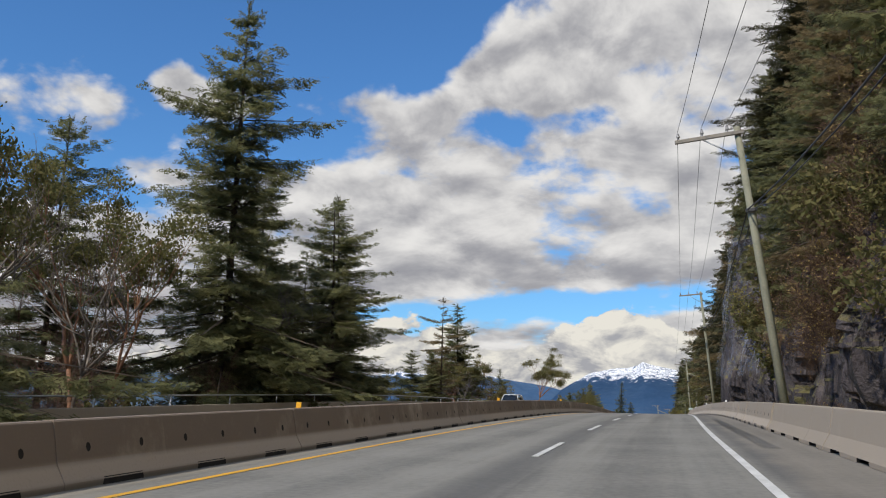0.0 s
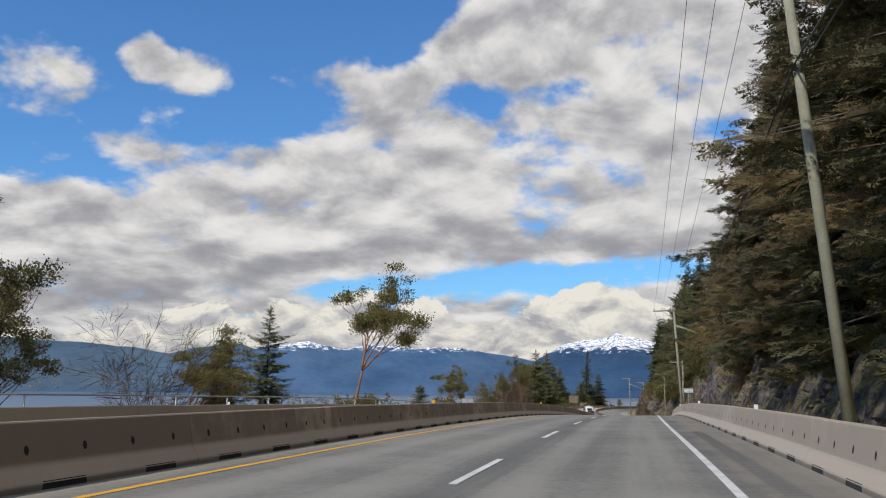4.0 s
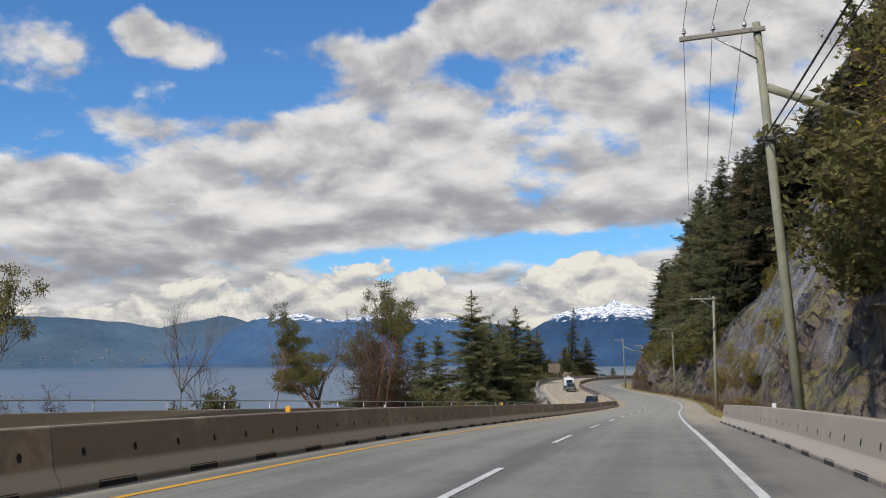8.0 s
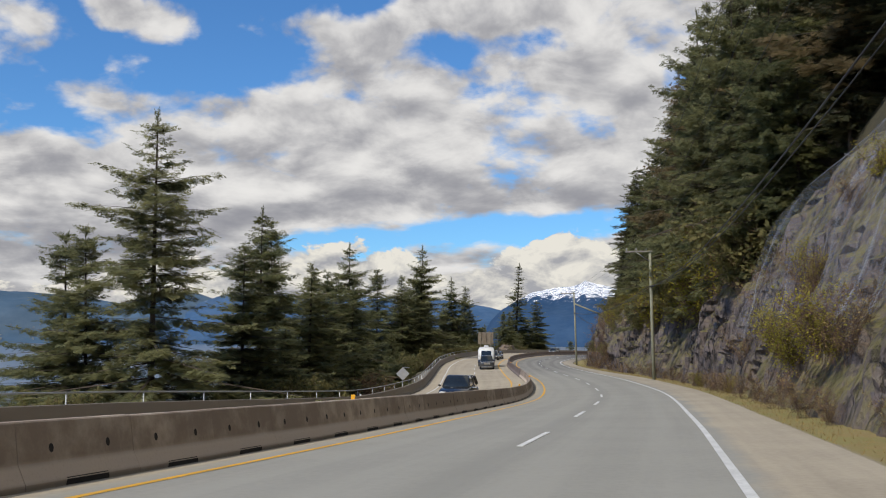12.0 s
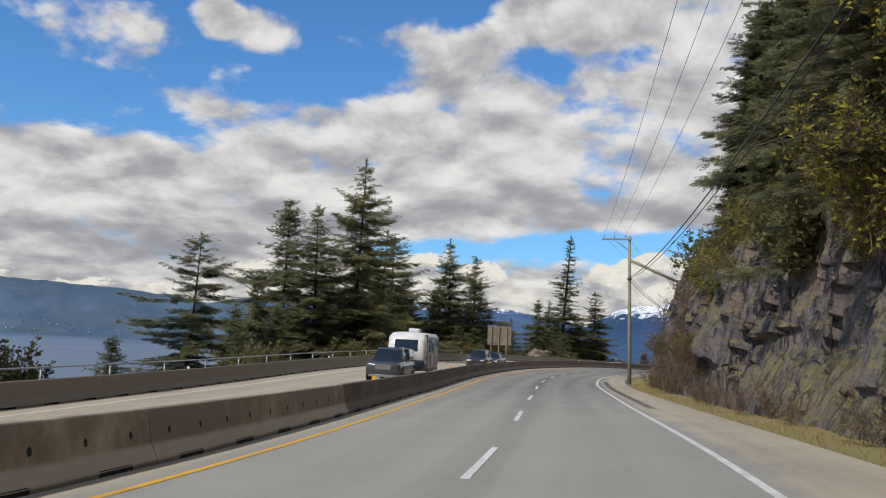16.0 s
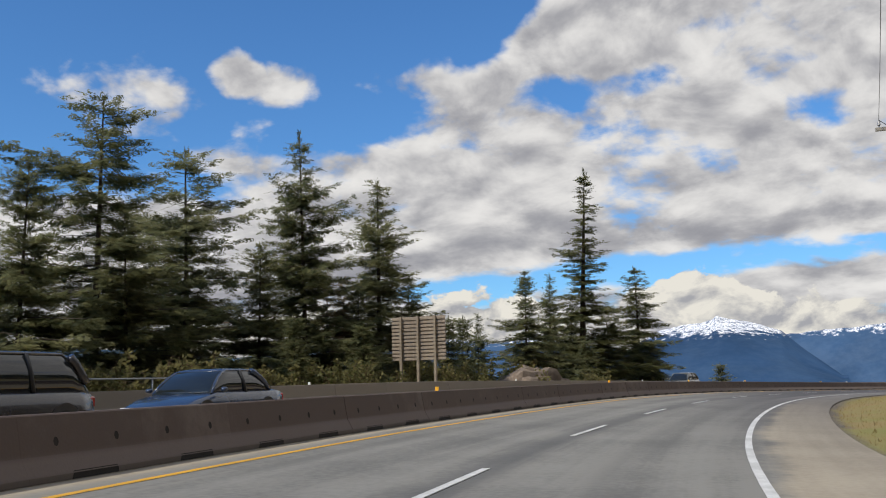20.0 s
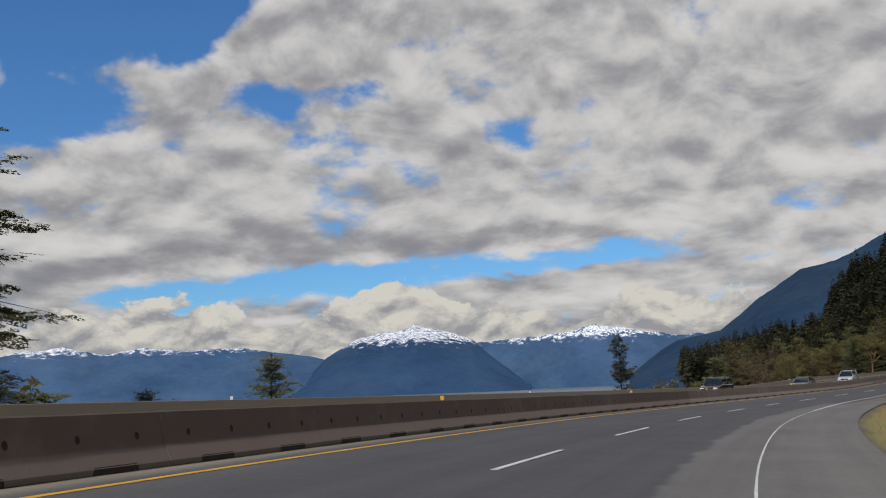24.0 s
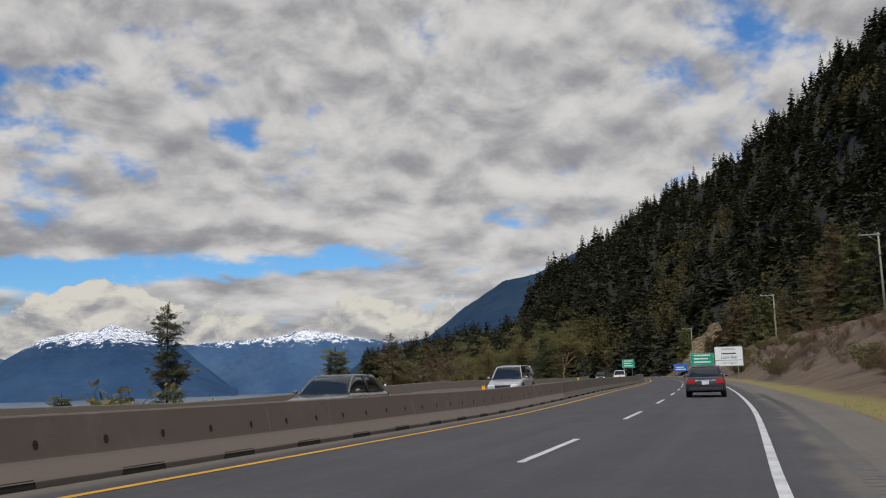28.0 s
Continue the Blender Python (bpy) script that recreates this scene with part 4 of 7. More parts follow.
# ---- rock wall and its netting ----
def facets(s, h, scale, tall, seed):
    """Flat tilted blocks: each cell of the rock has its own depth and slope."""
    q = Vector((s * scale, h * scale * tall, seed))
    c = noise.voronoi(q)[1][0]
    k = noise.noise_vector(c * 7.31)
    return k.x * 1.3 + 1.6 * (k.y * (q.x - c.x) + k.z * (q.y - c.y))


def rock_out(s, h):
    """How far the rock stands out at a place on the wall: blocks, ledges and fine breaks."""
    w = 0.5 * noise.noise(Vector((s * 0.4, h * 0.4, 3.0)))
    big_n = noise.fractal(Vector((s * 0.055, h * 0.07, 4.0)), 0.9, 2.0, 4)
    return 1.4 * big_n + 0.85 * facets(s + w, h + w, 0.2, 0.8, 0.7) + 0.36 * facets(s + 0.3 * h + w, h, 0.5, 0.5, 2.0) + 0.2 * noise.fractal(Vector((s * 1.1, h * 0.7, 9.0)), 0.8, 2.1, 3)


def cliff(name, s0, s1, ds=0.45, rows_n=58):
    ss = np.arange(s0, s1, ds)
    verts, faces = [], []
    for s in ss:
        f, k, h = foot(s), lean(s), wall(s)
        for j in range(rows_n + 3):
            u = j / rows_n
            if u <= 1:
                z = h * u
                calm = min(1.0, 0.35 + z * 0.25)
                o = f + k * z - rock_out(s, z) * calm + max(0, u - 0.86) * h * 0.5
                hollow = max(0.0, 1 - ((s - 188.5) / 6.5) ** 4) * max(0.0, 1 - (max(z - 0.5, 0.0) / 3.9) ** 4)
                o = max(o, 6.9) + 3.4 * hollow          # an undercut hollow at the foot before the long netting
            else:
                z, o = h + (j - rows_n) * 0.9, f + k * h + h * 0.07 + (j - rows_n) * 1.6
            verts.append(place(s, o, z - 0.3))
    n = rows_n + 3
    for i in range(len(ss) - 1):
        for j in range(n - 1):
            q = i * n + j
            faces.append((q, q + n, q + n + 1, q + 1))
    return tagged(new(name, mesh(name, verts, faces, ROCK)), "broken grey-brown rock wall beside the shoulder", "rock wall", kind="structure")


cliff("rock_wall", -45.0, CLIFF_END)


def netting(s0, s1, low, label):
    """Wire mesh hung over the rock in soft folds: overlapping panels below a top rope on anchors."""
    top = tagged(new("rockfall_netting"), label, "rockfall netting")

    def hang(s, z):
        f, k, h = foot(s), lean(s), wall(s)
        fold = 0.22 * noise.noise(Vector((s * 0.55, z * 0.06, 8))) + 0.1 * noise.noise(Vector((s * 1.7, z * 0.1, 3)))
        o = f + k * z - 1.5 * noise.fractal(Vector((s * 0.055, z * 0.07, 4.0)), 0.9, 2.0, 4) - 0.75 + fold + max(0, z / h - 0.86) * h * 0.5
        return place(s, max(o, 6.7), z - 0.3)

    n, wide = 30, 4.5
    for a in np.arange(s0, s1, wide):
        ss = np.arange(a, min(a + wide + 0.3, s1 + 0.3), 0.48)
        verts, uv, faces = [], [], []
        for s in ss:
            hem = low + 1.2 * noise.noise(Vector((s * 0.22, 0, 5)))
            for j in range(n):
                z = hem + (wall(s) + 0.4 - hem) * j / (n - 1)
                verts.append(hang(s, z)), uv.append((s, z))
        for i in range(len(ss) - 1):
            for j in range(n - 1):
                q = i * n + j
                faces.append((q, q + n, q + n + 1, q + 1))
        part("net_panel", mesh("net_panel", verts, faces, NET, smooth=True, uv=uv), top)
    ends = [hang(s, wall(s) + 0.35) for s in np.arange(s0, s1 + 0.1, 1.5)]
    part("top_rope", tube_mesh(ends, [0.018] * len(ends), STEEL, 5), top, "steel rope along the upper edge")
    for p in ends[::3]:
        part("anchor", tube_mesh([p + Vector((0.5, 0, -0.1)), p + Vector((-0.12, 0, 0.06))], [0.025, 0.025], STEEL, 6), top, "steel rock anchor")
    return top


netting(62.0, 98.0, 3.2, "grey wire rockfall netting draped over a bulging rock face")
netting(196.0, 246.0, 3.0, "grey wire rockfall netting hanging in folds over the rock slope")
netting(246.5, 300.0, 3.4, "grey wire rockfall netting hanging in folds over the rock slope")


# ---- trees ----
def kites(base, along_d, side, length, width):
    """Pointed sprays as two triangles each: arrays of n x 3, lengths n."""
    base, along_d, side = map(np.asarray, (base, along_d, side))
    tip = base + along_d * length[:, None]
    mid_p = base + along_d * (length * 0.45)[:, None]
    a, b = mid_p + side * (width / 2)[:, None], mid_p - side * (width / 2)[:, None]
    n = len(base)
    verts = np.stack([base, a, tip, b], 1).reshape(-1, 3)
    q = np.arange(n)[:, None] * 4
    return verts, np.concatenate([q, q + 1, q + 2, q + 3], 1)


def unit_rows(v):
    return v / np.maximum(np.linalg.norm(v, axis=1, keepdims=True), 1e-9)


def conifer_meshes(seed, h, r, bare, density, droop, mat, spray=0.5, ragged=0.3, power=0.75, fine=1.0, gap=1.0):
    """A trunk with whorls of boughs; each bough carries flat fans of needle sprays."""
    rs = np.random.RandomState(seed)
    lean_x, lean_y = rs.uniform(-0.02, 0.02, 2) * h
    base, dirs, sides, lens, wids, wood_v, wood_f = [], [], [], [], [], [], []
    up_v = np.array([0, 0, 1.0])
    u = bare
    while u < 0.985:
        boughs = rs.randint(6, 10)
        full = rs.uniform(1 - ragged, 1 + ragged * 0.6)
        for b in range(max(3, int(boughs * density * 0.86))):
            ub = min(u + rs.uniform(-0.012, 0.012), 0.99)
            a = 2 * math.pi * (b + rs.uniform(-0.4, 0.4)) / max(3, int(boughs * density * 0.86)) + seed
            shape = (1 - ub) ** power * min(1.0, 0.55 + (ub - bare) * 3.0)
            long = max(r * shape * full * rs.uniform(1 - ragged * 1.3, 1.15) * (1 + 0.22 * math.sin(2 * a + seed + 7 * ub)), 0.22)
            rise = -0.22 * droop + 0.6 * ub * ub + rs.uniform(-0.08, 0.08)
            d = np.array([math.cos(a), math.sin(a), 0.0])
            t0 = np.array([lean_x * ub, lean_y * ub, ub * h])
            k = max(3, int(long / 0.2 * fine))
            vs = np.clip(np.linspace(0.10, 1.0, k) + rs.uniform(-0.04, 0.04, k), 0.05, 1.0)
            sag = rise * long * vs - droop * 0.55 * long * vs * (1.25 - 0.8 * vs)
            pts = t0 + d * (long * vs)[:, None] + up_v * sag[:, None]
            q = len(wood_v)
            w = 0.012 + 0.010 * long
            sd0 = np.array([-d[1], d[0], 0])
            wood_v += [t0 + up_v * w, t0 + sd0 * w, t0 - sd0 * w, pts[-1]]
            wood_f += [(q, q + 1, q + 3), (q, q + 3, q + 2), (q + 1, q + 2, q + 3)]
            reach = np.clip(long * (1.0 - vs) * 0.5 + 0.18, 0.18, 1.0) * spray * 1.6
            for sign_ in (-1, 1, 0, -1, 1):
                yaw = a + sign_ * rs.uniform(0.5, 1.15, k)
                dz = rise * 0.4 - 0.18 * droop + rs.uniform(-0.42, 0.28, k)
                dd = unit_rows(np.stack([np.cos(yaw), np.sin(yaw), dz], 1))
                sd = unit_rows(np.cross(dd, up_v) + rs.normal(0, 0.42, (k, 3)))
                size = (reach if sign_ else np.full(k, spray * 0.8)) * rs.uniform(0.6, 1.2, k) + 0.08
                base.append(pts + rs.normal(0, 0.05, (k, 3))), dirs.append(dd), sides.append(sd), lens.append(size), wids.append(0.10 + size * rs.uniform(0.36, 0.6, k))
        u += gap * rs.uniform(0.30, 0.58) / h * (1.0 if h > 8 else 0.6)
    k = 14          # the leader: short upright sprays round the tip
    turn = rs.uniform(0, 2 * math.pi, k)
    dd = unit_rows(np.stack([0.35 * np.cos(turn), 0.35 * np.sin(turn), np.full(k, 1.0)], 1))
    base.append(np.stack([np.full(k, lean_x), np.full(k, lean_y), h * rs.uniform(0.955, 0.985, k)], 1)), dirs.append(dd)
    sides.append(unit_rows(np.cross(dd, rs.normal(0, 1, (k, 3))))), lens.append(h * rs.uniform(0.018, 0.04, k)), wids.append(h * rs.uniform(0.006, 0.012, k))
    v, f = kites(*(np.concatenate(x) for x in (base, dirs, sides)), np.concatenate(lens), np.concatenate(wids))
    crown = mesh("crown", v, f, mat)
    tv, tf = tube([(lean_x * u, lean_y * u, h * u - (0.8 if u == 0 else 0)) for u in (0, 0.15, 0.4, 0.7, 1.0)], [h * 0.0095 * k + 0.012 for k in (1.3, 1, 0.75, 0.4, 0.0)], 8)
    q = len(tv)
    trunk = mesh("trunk", [tuple(p) for p in tv] + [tuple(p) for p in wood_v], list(tf) + [tuple(i + q for i in g) for g in wood_f], BARK)
    return trunk, crown


def thicket(seed, h, w, stems, wood_mat, leaf_mat, leaves, leaf_size):
    """Many thin arching stems from one root, each with fine side twigs."""
    rs = np.random.RandomState(seed)
    base, dirs, lens, lb, ld = [], [], [], [], []
    for i in range(stems):
        a, out = rs.uniform(0, 6.28), rs.uniform(0.1, 1.0) * w
        tall = h * rs.uniform(0.5, 1.0)
        foot_p = np.array([math.cos(a), math.sin(a), 0]) * out * 0.25
        n = 7
        us = np.linspace(0, 1, n + 1)
        pts = foot_p + np.stack([math.cos(a) * out * us**1.5, math.sin(a) * out * us**1.5, tall * us * (1.15 - 0.15 * us) - 0.25], 1) + rs.normal(0, 0.03 * h, (n + 1, 3)) * us[:, None]
        seg = np.diff(pts, axis=0)
        base.append(pts[:-1] - seg * 0.1), dirs.append(unit_rows(seg)), lens.append(np.linalg.norm(seg, axis=1) * 1.35)
        for k in range(2, n + 1):
            m = 5
            td = unit_rows(rs.normal(0, 1, (m, 3)) + unit_rows(seg)[min(k, n - 1)] * 1.2)
            tl = h * rs.uniform(0.08, 0.24, m)
            p0 = pts[k] + rs.normal(0, 0.02, (m, 3))
            base.append(p0), dirs.append(td), lens.append(tl)
            for q in range(3):
                p1 = p0 + td * (tl * rs.uniform(0.3, 0.9, m))[:, None]
                base.append(p1), dirs.append(unit_rows(td + rs.normal(0, 0.7, (m, 3)))), lens.append(tl * 0.5)
            for q in range(leaves):
                lb.append(p0 + td * (tl * rs.uniform(0.3, 1.1, m))[:, None] + rs.normal(0, 0.05, (m, 3))), ld.append(unit_rows(rs.normal(0, 1, (m, 3))))
    base, dirs, lens = np.concatenate(base), np.concatenate(dirs), np.concatenate(lens)
    wid = 0.006 + lens * 0.016
    vs, fs = [], []
    for turn in (0, 1):          # two crossed blades give each twig a body from every side
        sd = unit_rows(np.cross(dirs, [[0.3, 0.5, 1.0]] if turn == 0 else [[1.0, -0.4, 0.1]]))
        v, f = kites(base, dirs, sd, lens, wid)
        fs.append(f + sum(len(x) for x in vs)), vs.append(v)
    wood = mesh("stems", np.concatenate(vs), np.concatenate(fs), wood_mat)
    if not leaves:
        return wood, None
    lb, ld = np.concatenate(lb), np.concatenate(ld)
    sd = unit_rows(np.cross(ld, rs.normal(0, 1, lb.shape)))
    ln = leaf_size * rs.uniform(0.6, 1.3, len(lb))
    v, f = kites(lb, ld, sd, ln, ln * 0.55)
    return wood, mesh("foliage", v, f, leaf_mat)


def grown(seed, h, spread, levels, leaf_mat, wood_mat, leaves, leaf_size, first=0.35, lean_by=0.15, sides=5, forks=(2, 4)):
    """A branching tree: wood as tapered limbs, leaves in loose clumps at the ends."""
    rg = random.Random(seed)
    wood_v, wood_f, tips = [], [], []

    def limb(p, d, length, rad, depth):
        pts, radii = [p.copy()], [rad]
        n = 4
        for i in range(n):
            d = (d + Vector((rg.uniform(-1, 1), rg.uniform(-1, 1), rg.uniform(-0.3, 0.6))) * 0.22).normalized()
            p = p + d * (length / n)
            pts.append(p.copy())
            radii.append(rad * (1 - 0.5 * (i + 1) / n))
        v, f = tube(pts, radii, sides if depth < 2 else 3)
        q = len(wood_v)
        wood_v.extend(v)
        wood_f.extend(tuple(i + q for i in g) for g in f)
        if depth >= levels:
            tips.append((p, d))
            return
        for _ in range(rg.randint(*forks)):
            out_d = Vector((rg.uniform(-1, 1), rg.uniform(-1, 1), rg.uniform(-0.15, 0.8))).normalized()
            start = pts[rg.randint(2, n)] if depth else pts[n]
            limb(start, (d * 0.75 + out_d * spread).normalized(), length * rg.uniform(0.55, 0.85), rad * 0.55, depth + 1)

    limb(Vector((0, 0, -0.5)), Vector((rg.uniform(-lean_by, lean_by), rg.uniform(-lean_by, lean_by), 1)).normalized(), h * first, h * 0.012, 0)
    top = max(v.z for v in wood_v)
    k = h / top
    wood = mesh("limbs", [v * k for v in wood_v], wood_f, wood_mat, smooth=True)
    if not leaves:
        return wood, None
    rs = np.random.RandomState(seed)
    base, dirs = [], []
    for p, d in tips:
        spreadv = rs.normal(0, 0.26, (leaves, 3)) * (1, 1, 0.6)
        base.append(np.array(p * k) + spreadv)
        dirs.append(unit_rows(rs.normal(0, 1, (leaves, 3)) + np.array(d) * 0.6))
    base, dirs = np.concatenate(base), np.concatenate(dirs)
    sd = unit_rows(np.cross(dirs, rs.normal(0, 1, base.shape)))
    ln = leaf_size * rs.uniform(0.6, 1.3, len(base))
    v, f = kites(base, dirs, sd, ln, ln * 0.55)
    return wood, mesh("foliage", v, f, leaf_mat)


KINDS = {}


def kind_of(key, name, label, category, h, meshes, names):
    KINDS[key] = (name, label, category, h, meshes, names)


kind_of("fir", "fir_tree", "tall dark green Douglas fir with drooping branches", "conifer", 16.0, conifer_meshes(1, 16.0, 6.6, 0.05, 1.15, 0.5, NEEDLE, 0.52, 0.5, 0.80), ("trunk", "crown"))
kind_of("fir_b", "fir_tree", "dark green fir with a ragged full crown", "conifer", 16.0, conifer_meshes(2, 16.0, 6.6, 0.03, 1.25, 0.4, NEEDLE, 0.5, 0.52, 0.74), ("trunk", "crown"))
kind_of("open", "fir_tree", "open-branched old fir with gaps in its crown", "conifer", 16.0, conifer_meshes(3, 16.0, 6.4, 0.12, 0.68, 0.45, NEEDLE, 0.55, 0.5, 0.55), ("trunk", "crown"))
kind_of("gaunt", "fir_tree", "tall gaunt fir with a bare trunk and scattered boughs", "conifer", 16.0, conifer_meshes(31, 16.0, 5.6, 0.30, 0.62, 0.25, NEEDLE_WARM, 0.5, 0.72, 0.45, 1.1, 1.8), ("trunk", "crown"))
kind_of("slim", "fir_tree", "slender dark green pointed fir", "conifer", 16.0, conifer_meshes(4, 16.0, 5.4, 0.04, 1.05, 0.35, NEEDLE, 0.48, 0.46, 0.82), ("trunk", "crown"))
kind_of("warm", "fir_tree", "fir with browned older needles", "conifer", 16.0, conifer_meshes(5, 16.0, 6.0, 0.07, 0.9, 0.5, NEEDLE_WARM, 0.5, 0.4, 0.75), ("trunk", "crown"))
kind_of("cedar", "cedar_tree", "yellow-green cedar with hanging sprays", "conifer", 14.0, conifer_meshes(6, 14.0, 4.2, 0.03, 1.2, 0.8, CEDAR, 0.5, 0.4, 0.7), ("trunk", "crown"))
kind_of("spire", "spruce_tree", "thin-topped spruce with short upturned branches", "conifer", 20.0, conifer_meshes(7, 20.0, 5.0, 0.04, 0.8, 0.3, CEDAR, 0.5, 0.4, 1.1), ("trunk", "crown"))
kind_of("young", "young_fir", "small bushy young fir", "conifer", 6.0, conifer_meshes(8, 6.0, 2.8, 0.02, 1.5, 0.4, NEEDLE, 0.42, 0.4, 0.75), ("trunk", "crown"))
kind_of("arbutus", "arbutus_tree", "arbutus with orange bark and loose leaf clumps", "broadleaf tree", 10.0, grown(11, 10.0, 0.66, 4, LEAF, ARB_BARK, 130, 0.15), ("limbs", "foliage"))
kind_of("arbutus_b", "arbutus_tree", "leaning arbutus with a high open crown", "broadleaf tree", 10.0, grown(12, 10.0, 0.5, 4, LEAF, ARB_BARK, 110, 0.15, 0.34, 0.25), ("limbs", "foliage"))
kind_of("bare", "bare_tree", "leafless grey tree with fine twigs", "bare tree", 8.0, grown(13, 8.0, 0.7, 5, None, TWIG_GREY, 0, 0, 0.35, 0.2, 4), ("limbs", "foliage"))
kind_of("bare_red", "bare_tree", "leafless reddish-brown alder thicket", "bare tree", 6.0, thicket(14, 6.0, 2.0, 18, TWIG, LEAF, 0, 0.12), ("stems", "foliage"))
kind_of("golden", "leafing_shrub", "shrub with fresh yellow-green leaves", "shrub", 4.0, thicket(15, 4.0, 1.6, 22, TWIG, LEAF_GOLD, 3, 0.15), ("stems", "foliage"))
kind_of("brush", "brush_shrub", "tangled dry reddish-brown brush", "shrub", 2.6, thicket(16, 2.6, 1.5, 16, TWIG, DRY_GRASS, 1, 0.09), ("stems", "foliage"))
kind_of("bush", "green_shrub", "dense olive-green roadside bush", "shrub", 3.0, thicket(17, 3.0, 1.7, 18, TWIG, LEAF, 8, 0.2), ("stems", "foliage"))
kind_of("wood_fir", "fir_tree", "shaded dark green hillside fir in dense forest", "conifer", 16.0, conifer_meshes(21, 16.0, 5.0, 0.08, 0.95, 0.5, NEEDLE_SHADED, 0.7, 0.5, 0.62, 0.7), ("trunk", "crown"))
kind_of("wood_warm", "fir_tree", "brownish hillside fir in dense forest", "conifer", 16.0, conifer_meshes(22, 16.0, 5.2, 0.08, 0.75, 0.45, NEEDLE_WARM, 0.75, 0.4, 0.62, 0.6), ("trunk", "crown"))
kind_of("wood_cedar", "cedar_tree", "yellow-green hillside cedar in dense forest", "conifer", 14.0, conifer_meshes(23, 14.0, 4.4, 0.05, 0.8, 0.7, CEDAR, 0.75, 0.4, 0.7, 0.6), ("trunk", "crown"))
MADE = {}
grove = random.Random(9)


def plant(key, s, o, top, dz=None, fat=1.0, group=""):
    """A plant of a kind at its place; top: the height of its tip over the road's surface."""
    name, label, category, h, meshes, names = KINDS[key]
    if dz is None:
        dz = left_fall(s, o) if o < 0 else right_rise(s, o)
    p = place(s, o, dz)
    if o < 0:
        top -= p.z - dz - place(s, 0.0).z          # tips on the seaward side are told over the lane line
    k = max(top - dz, 0.6) / h
    m = pose(p.x, p.y, p.z, grove.uniform(-1.5, 1.5), grove.uniform(-1.5, 1.5), grove.uniform(0, 360)) @ Matrix.Diagonal((k * fat, k * fat, k, 1))
    if key in MADE:
        ob = copy_thing(MADE[key], m)
        ob.matrix_basis = m
    else:
        ob = new(name, meshes[0])
        if meshes[1]:
            part(names[1], meshes[1], ob)
        ob.matrix_basis = m
        MADE[key] = ob
    return tagged(ob, label, category, group)


def stretch(rows):
    for key, s, o, top, *fat in rows:
        plant(key, s, o, top, None, fat[0] if fat else 1.0)


# seaward side, in the order of the drive
stretch([("fir", 19, -18.5, 16), ("open", 38, -26, 14), ("arbutus_b", 31, -19, 9.4, 1.1), ("fir", 43.5, -19.5, 21.6, 0.95), ("open", 53, -22, 15, 0.9), ("open", 57, -18.5, 13.5), ("slim", 64.3, -20.5, 15.3, 1.15), ("fir_b", 60, -23.5, 9), ("bare_red", 35, -22, 6), ("bare_red", 50, -18, 4.5), ("young", 29, -22, 4), ("arbutus", 24, -20, 10.5, 0.8), ("arbutus_b", 35, -20.5, 10, 0.8), ("open", 50, -20.5, 10), ("open", 57.5, -21, 10, 1.0), ("bare", 47.5, -19.5, 8), ("bare", 26.5, -19.5, 9.5), ("bare", 22, -18.5, 8), ("bare", 30, -18.2, 7), ("bush", 45, -18, 2), ("bush", 60, -18, 2), ("bare_red", 28, -18, 2.4), ("bare_red", 40, -18, 2.6), ("bare_red", 54, -18, 2.2)])
stretch([("arbutus", 71.8, -20, 3.0, 1.3), ("young", 70.8, -20.5, 2.6), ("gaunt", 85.5, -18, 10.4, 1.0), ("fir_b", 84.2, -18.6, 5.4, 0.85), ("warm", 87.5, -19.5, 4.6), ("fir_b", 86, -21, 5.5), ("young", 85.4, -24, 2.7), ("bare", 92, -19.5, 4.2), ("open", 91.3, -20, 5.9), ("arbutus", 96.3, -20, 5.6), ("slim", 105.4, -20.5, 12.1, 1.3), ("arbutus_b", 109.2, -20, 6.6, 0.9), ("arbutus", 102.0, -19.8, 6.4, 0.9), ("bare", 100.5, -19.0, 4.6), ("arbutus", 107.6, -19.2, 6.2, 0.8), ("arbutus_b", 112, -21, 3.6, 1.2), ("bare_red", 123, -21, 4.4, 1.2), ("arbutus", 126, -21, 4.2, 1.2), ("warm", 133, -22, 5.2), ("slim", 139.8, -22, 6.9), ("arbutus", 142.6, -16.9, 10.0, 0.9), ("young", 128, -20, 2.2)])
stretch([("young", 170.6, -19, 2.7, 1.3), ("arbutus", 181.8, -19.0, 5.2, 0.75), ("arbutus_b", 187.4, -19.0, 5.2, 0.8), ("bush", 178, -18, 1.8), ("bare", 196.8, -17.6, 5.6, 0.5), ("bare", 200.5, -18.4, 3.6, 0.6), ("bush", 202, -18.4, 1.4), ("arbutus_b", 206.0, -17.2, 5.9, 0.6), ("arbutus", 218, -19, 4.8), ("bare", 220, -19.6, 6.3), ("arbutus", 222, -20, 5.1), ("arbutus_b", 225, -17.6, 8.8, 0.6), ("arbutus_b", 230.3, -18.6, 10, 0.62), ("bare_red", 227.5, -18.6, 7.4, 0.8), ("bare_red", 232, -18.2, 6.6, 0.8), ("bare_red", 223, -18.0, 5.0, 0.8), ("young", 233, -20, 5.8, 1.2), ("arbutus_b", 233, -20.5, 7.0, 0.6), ("fir_b", 237.5, -19.6, 6.2, 0.8), ("bare", 234, -19.5, 6), ("bush", 245, -18.8, 2.0, 1.3), ("bush", 239, -18.4, 1.3)])
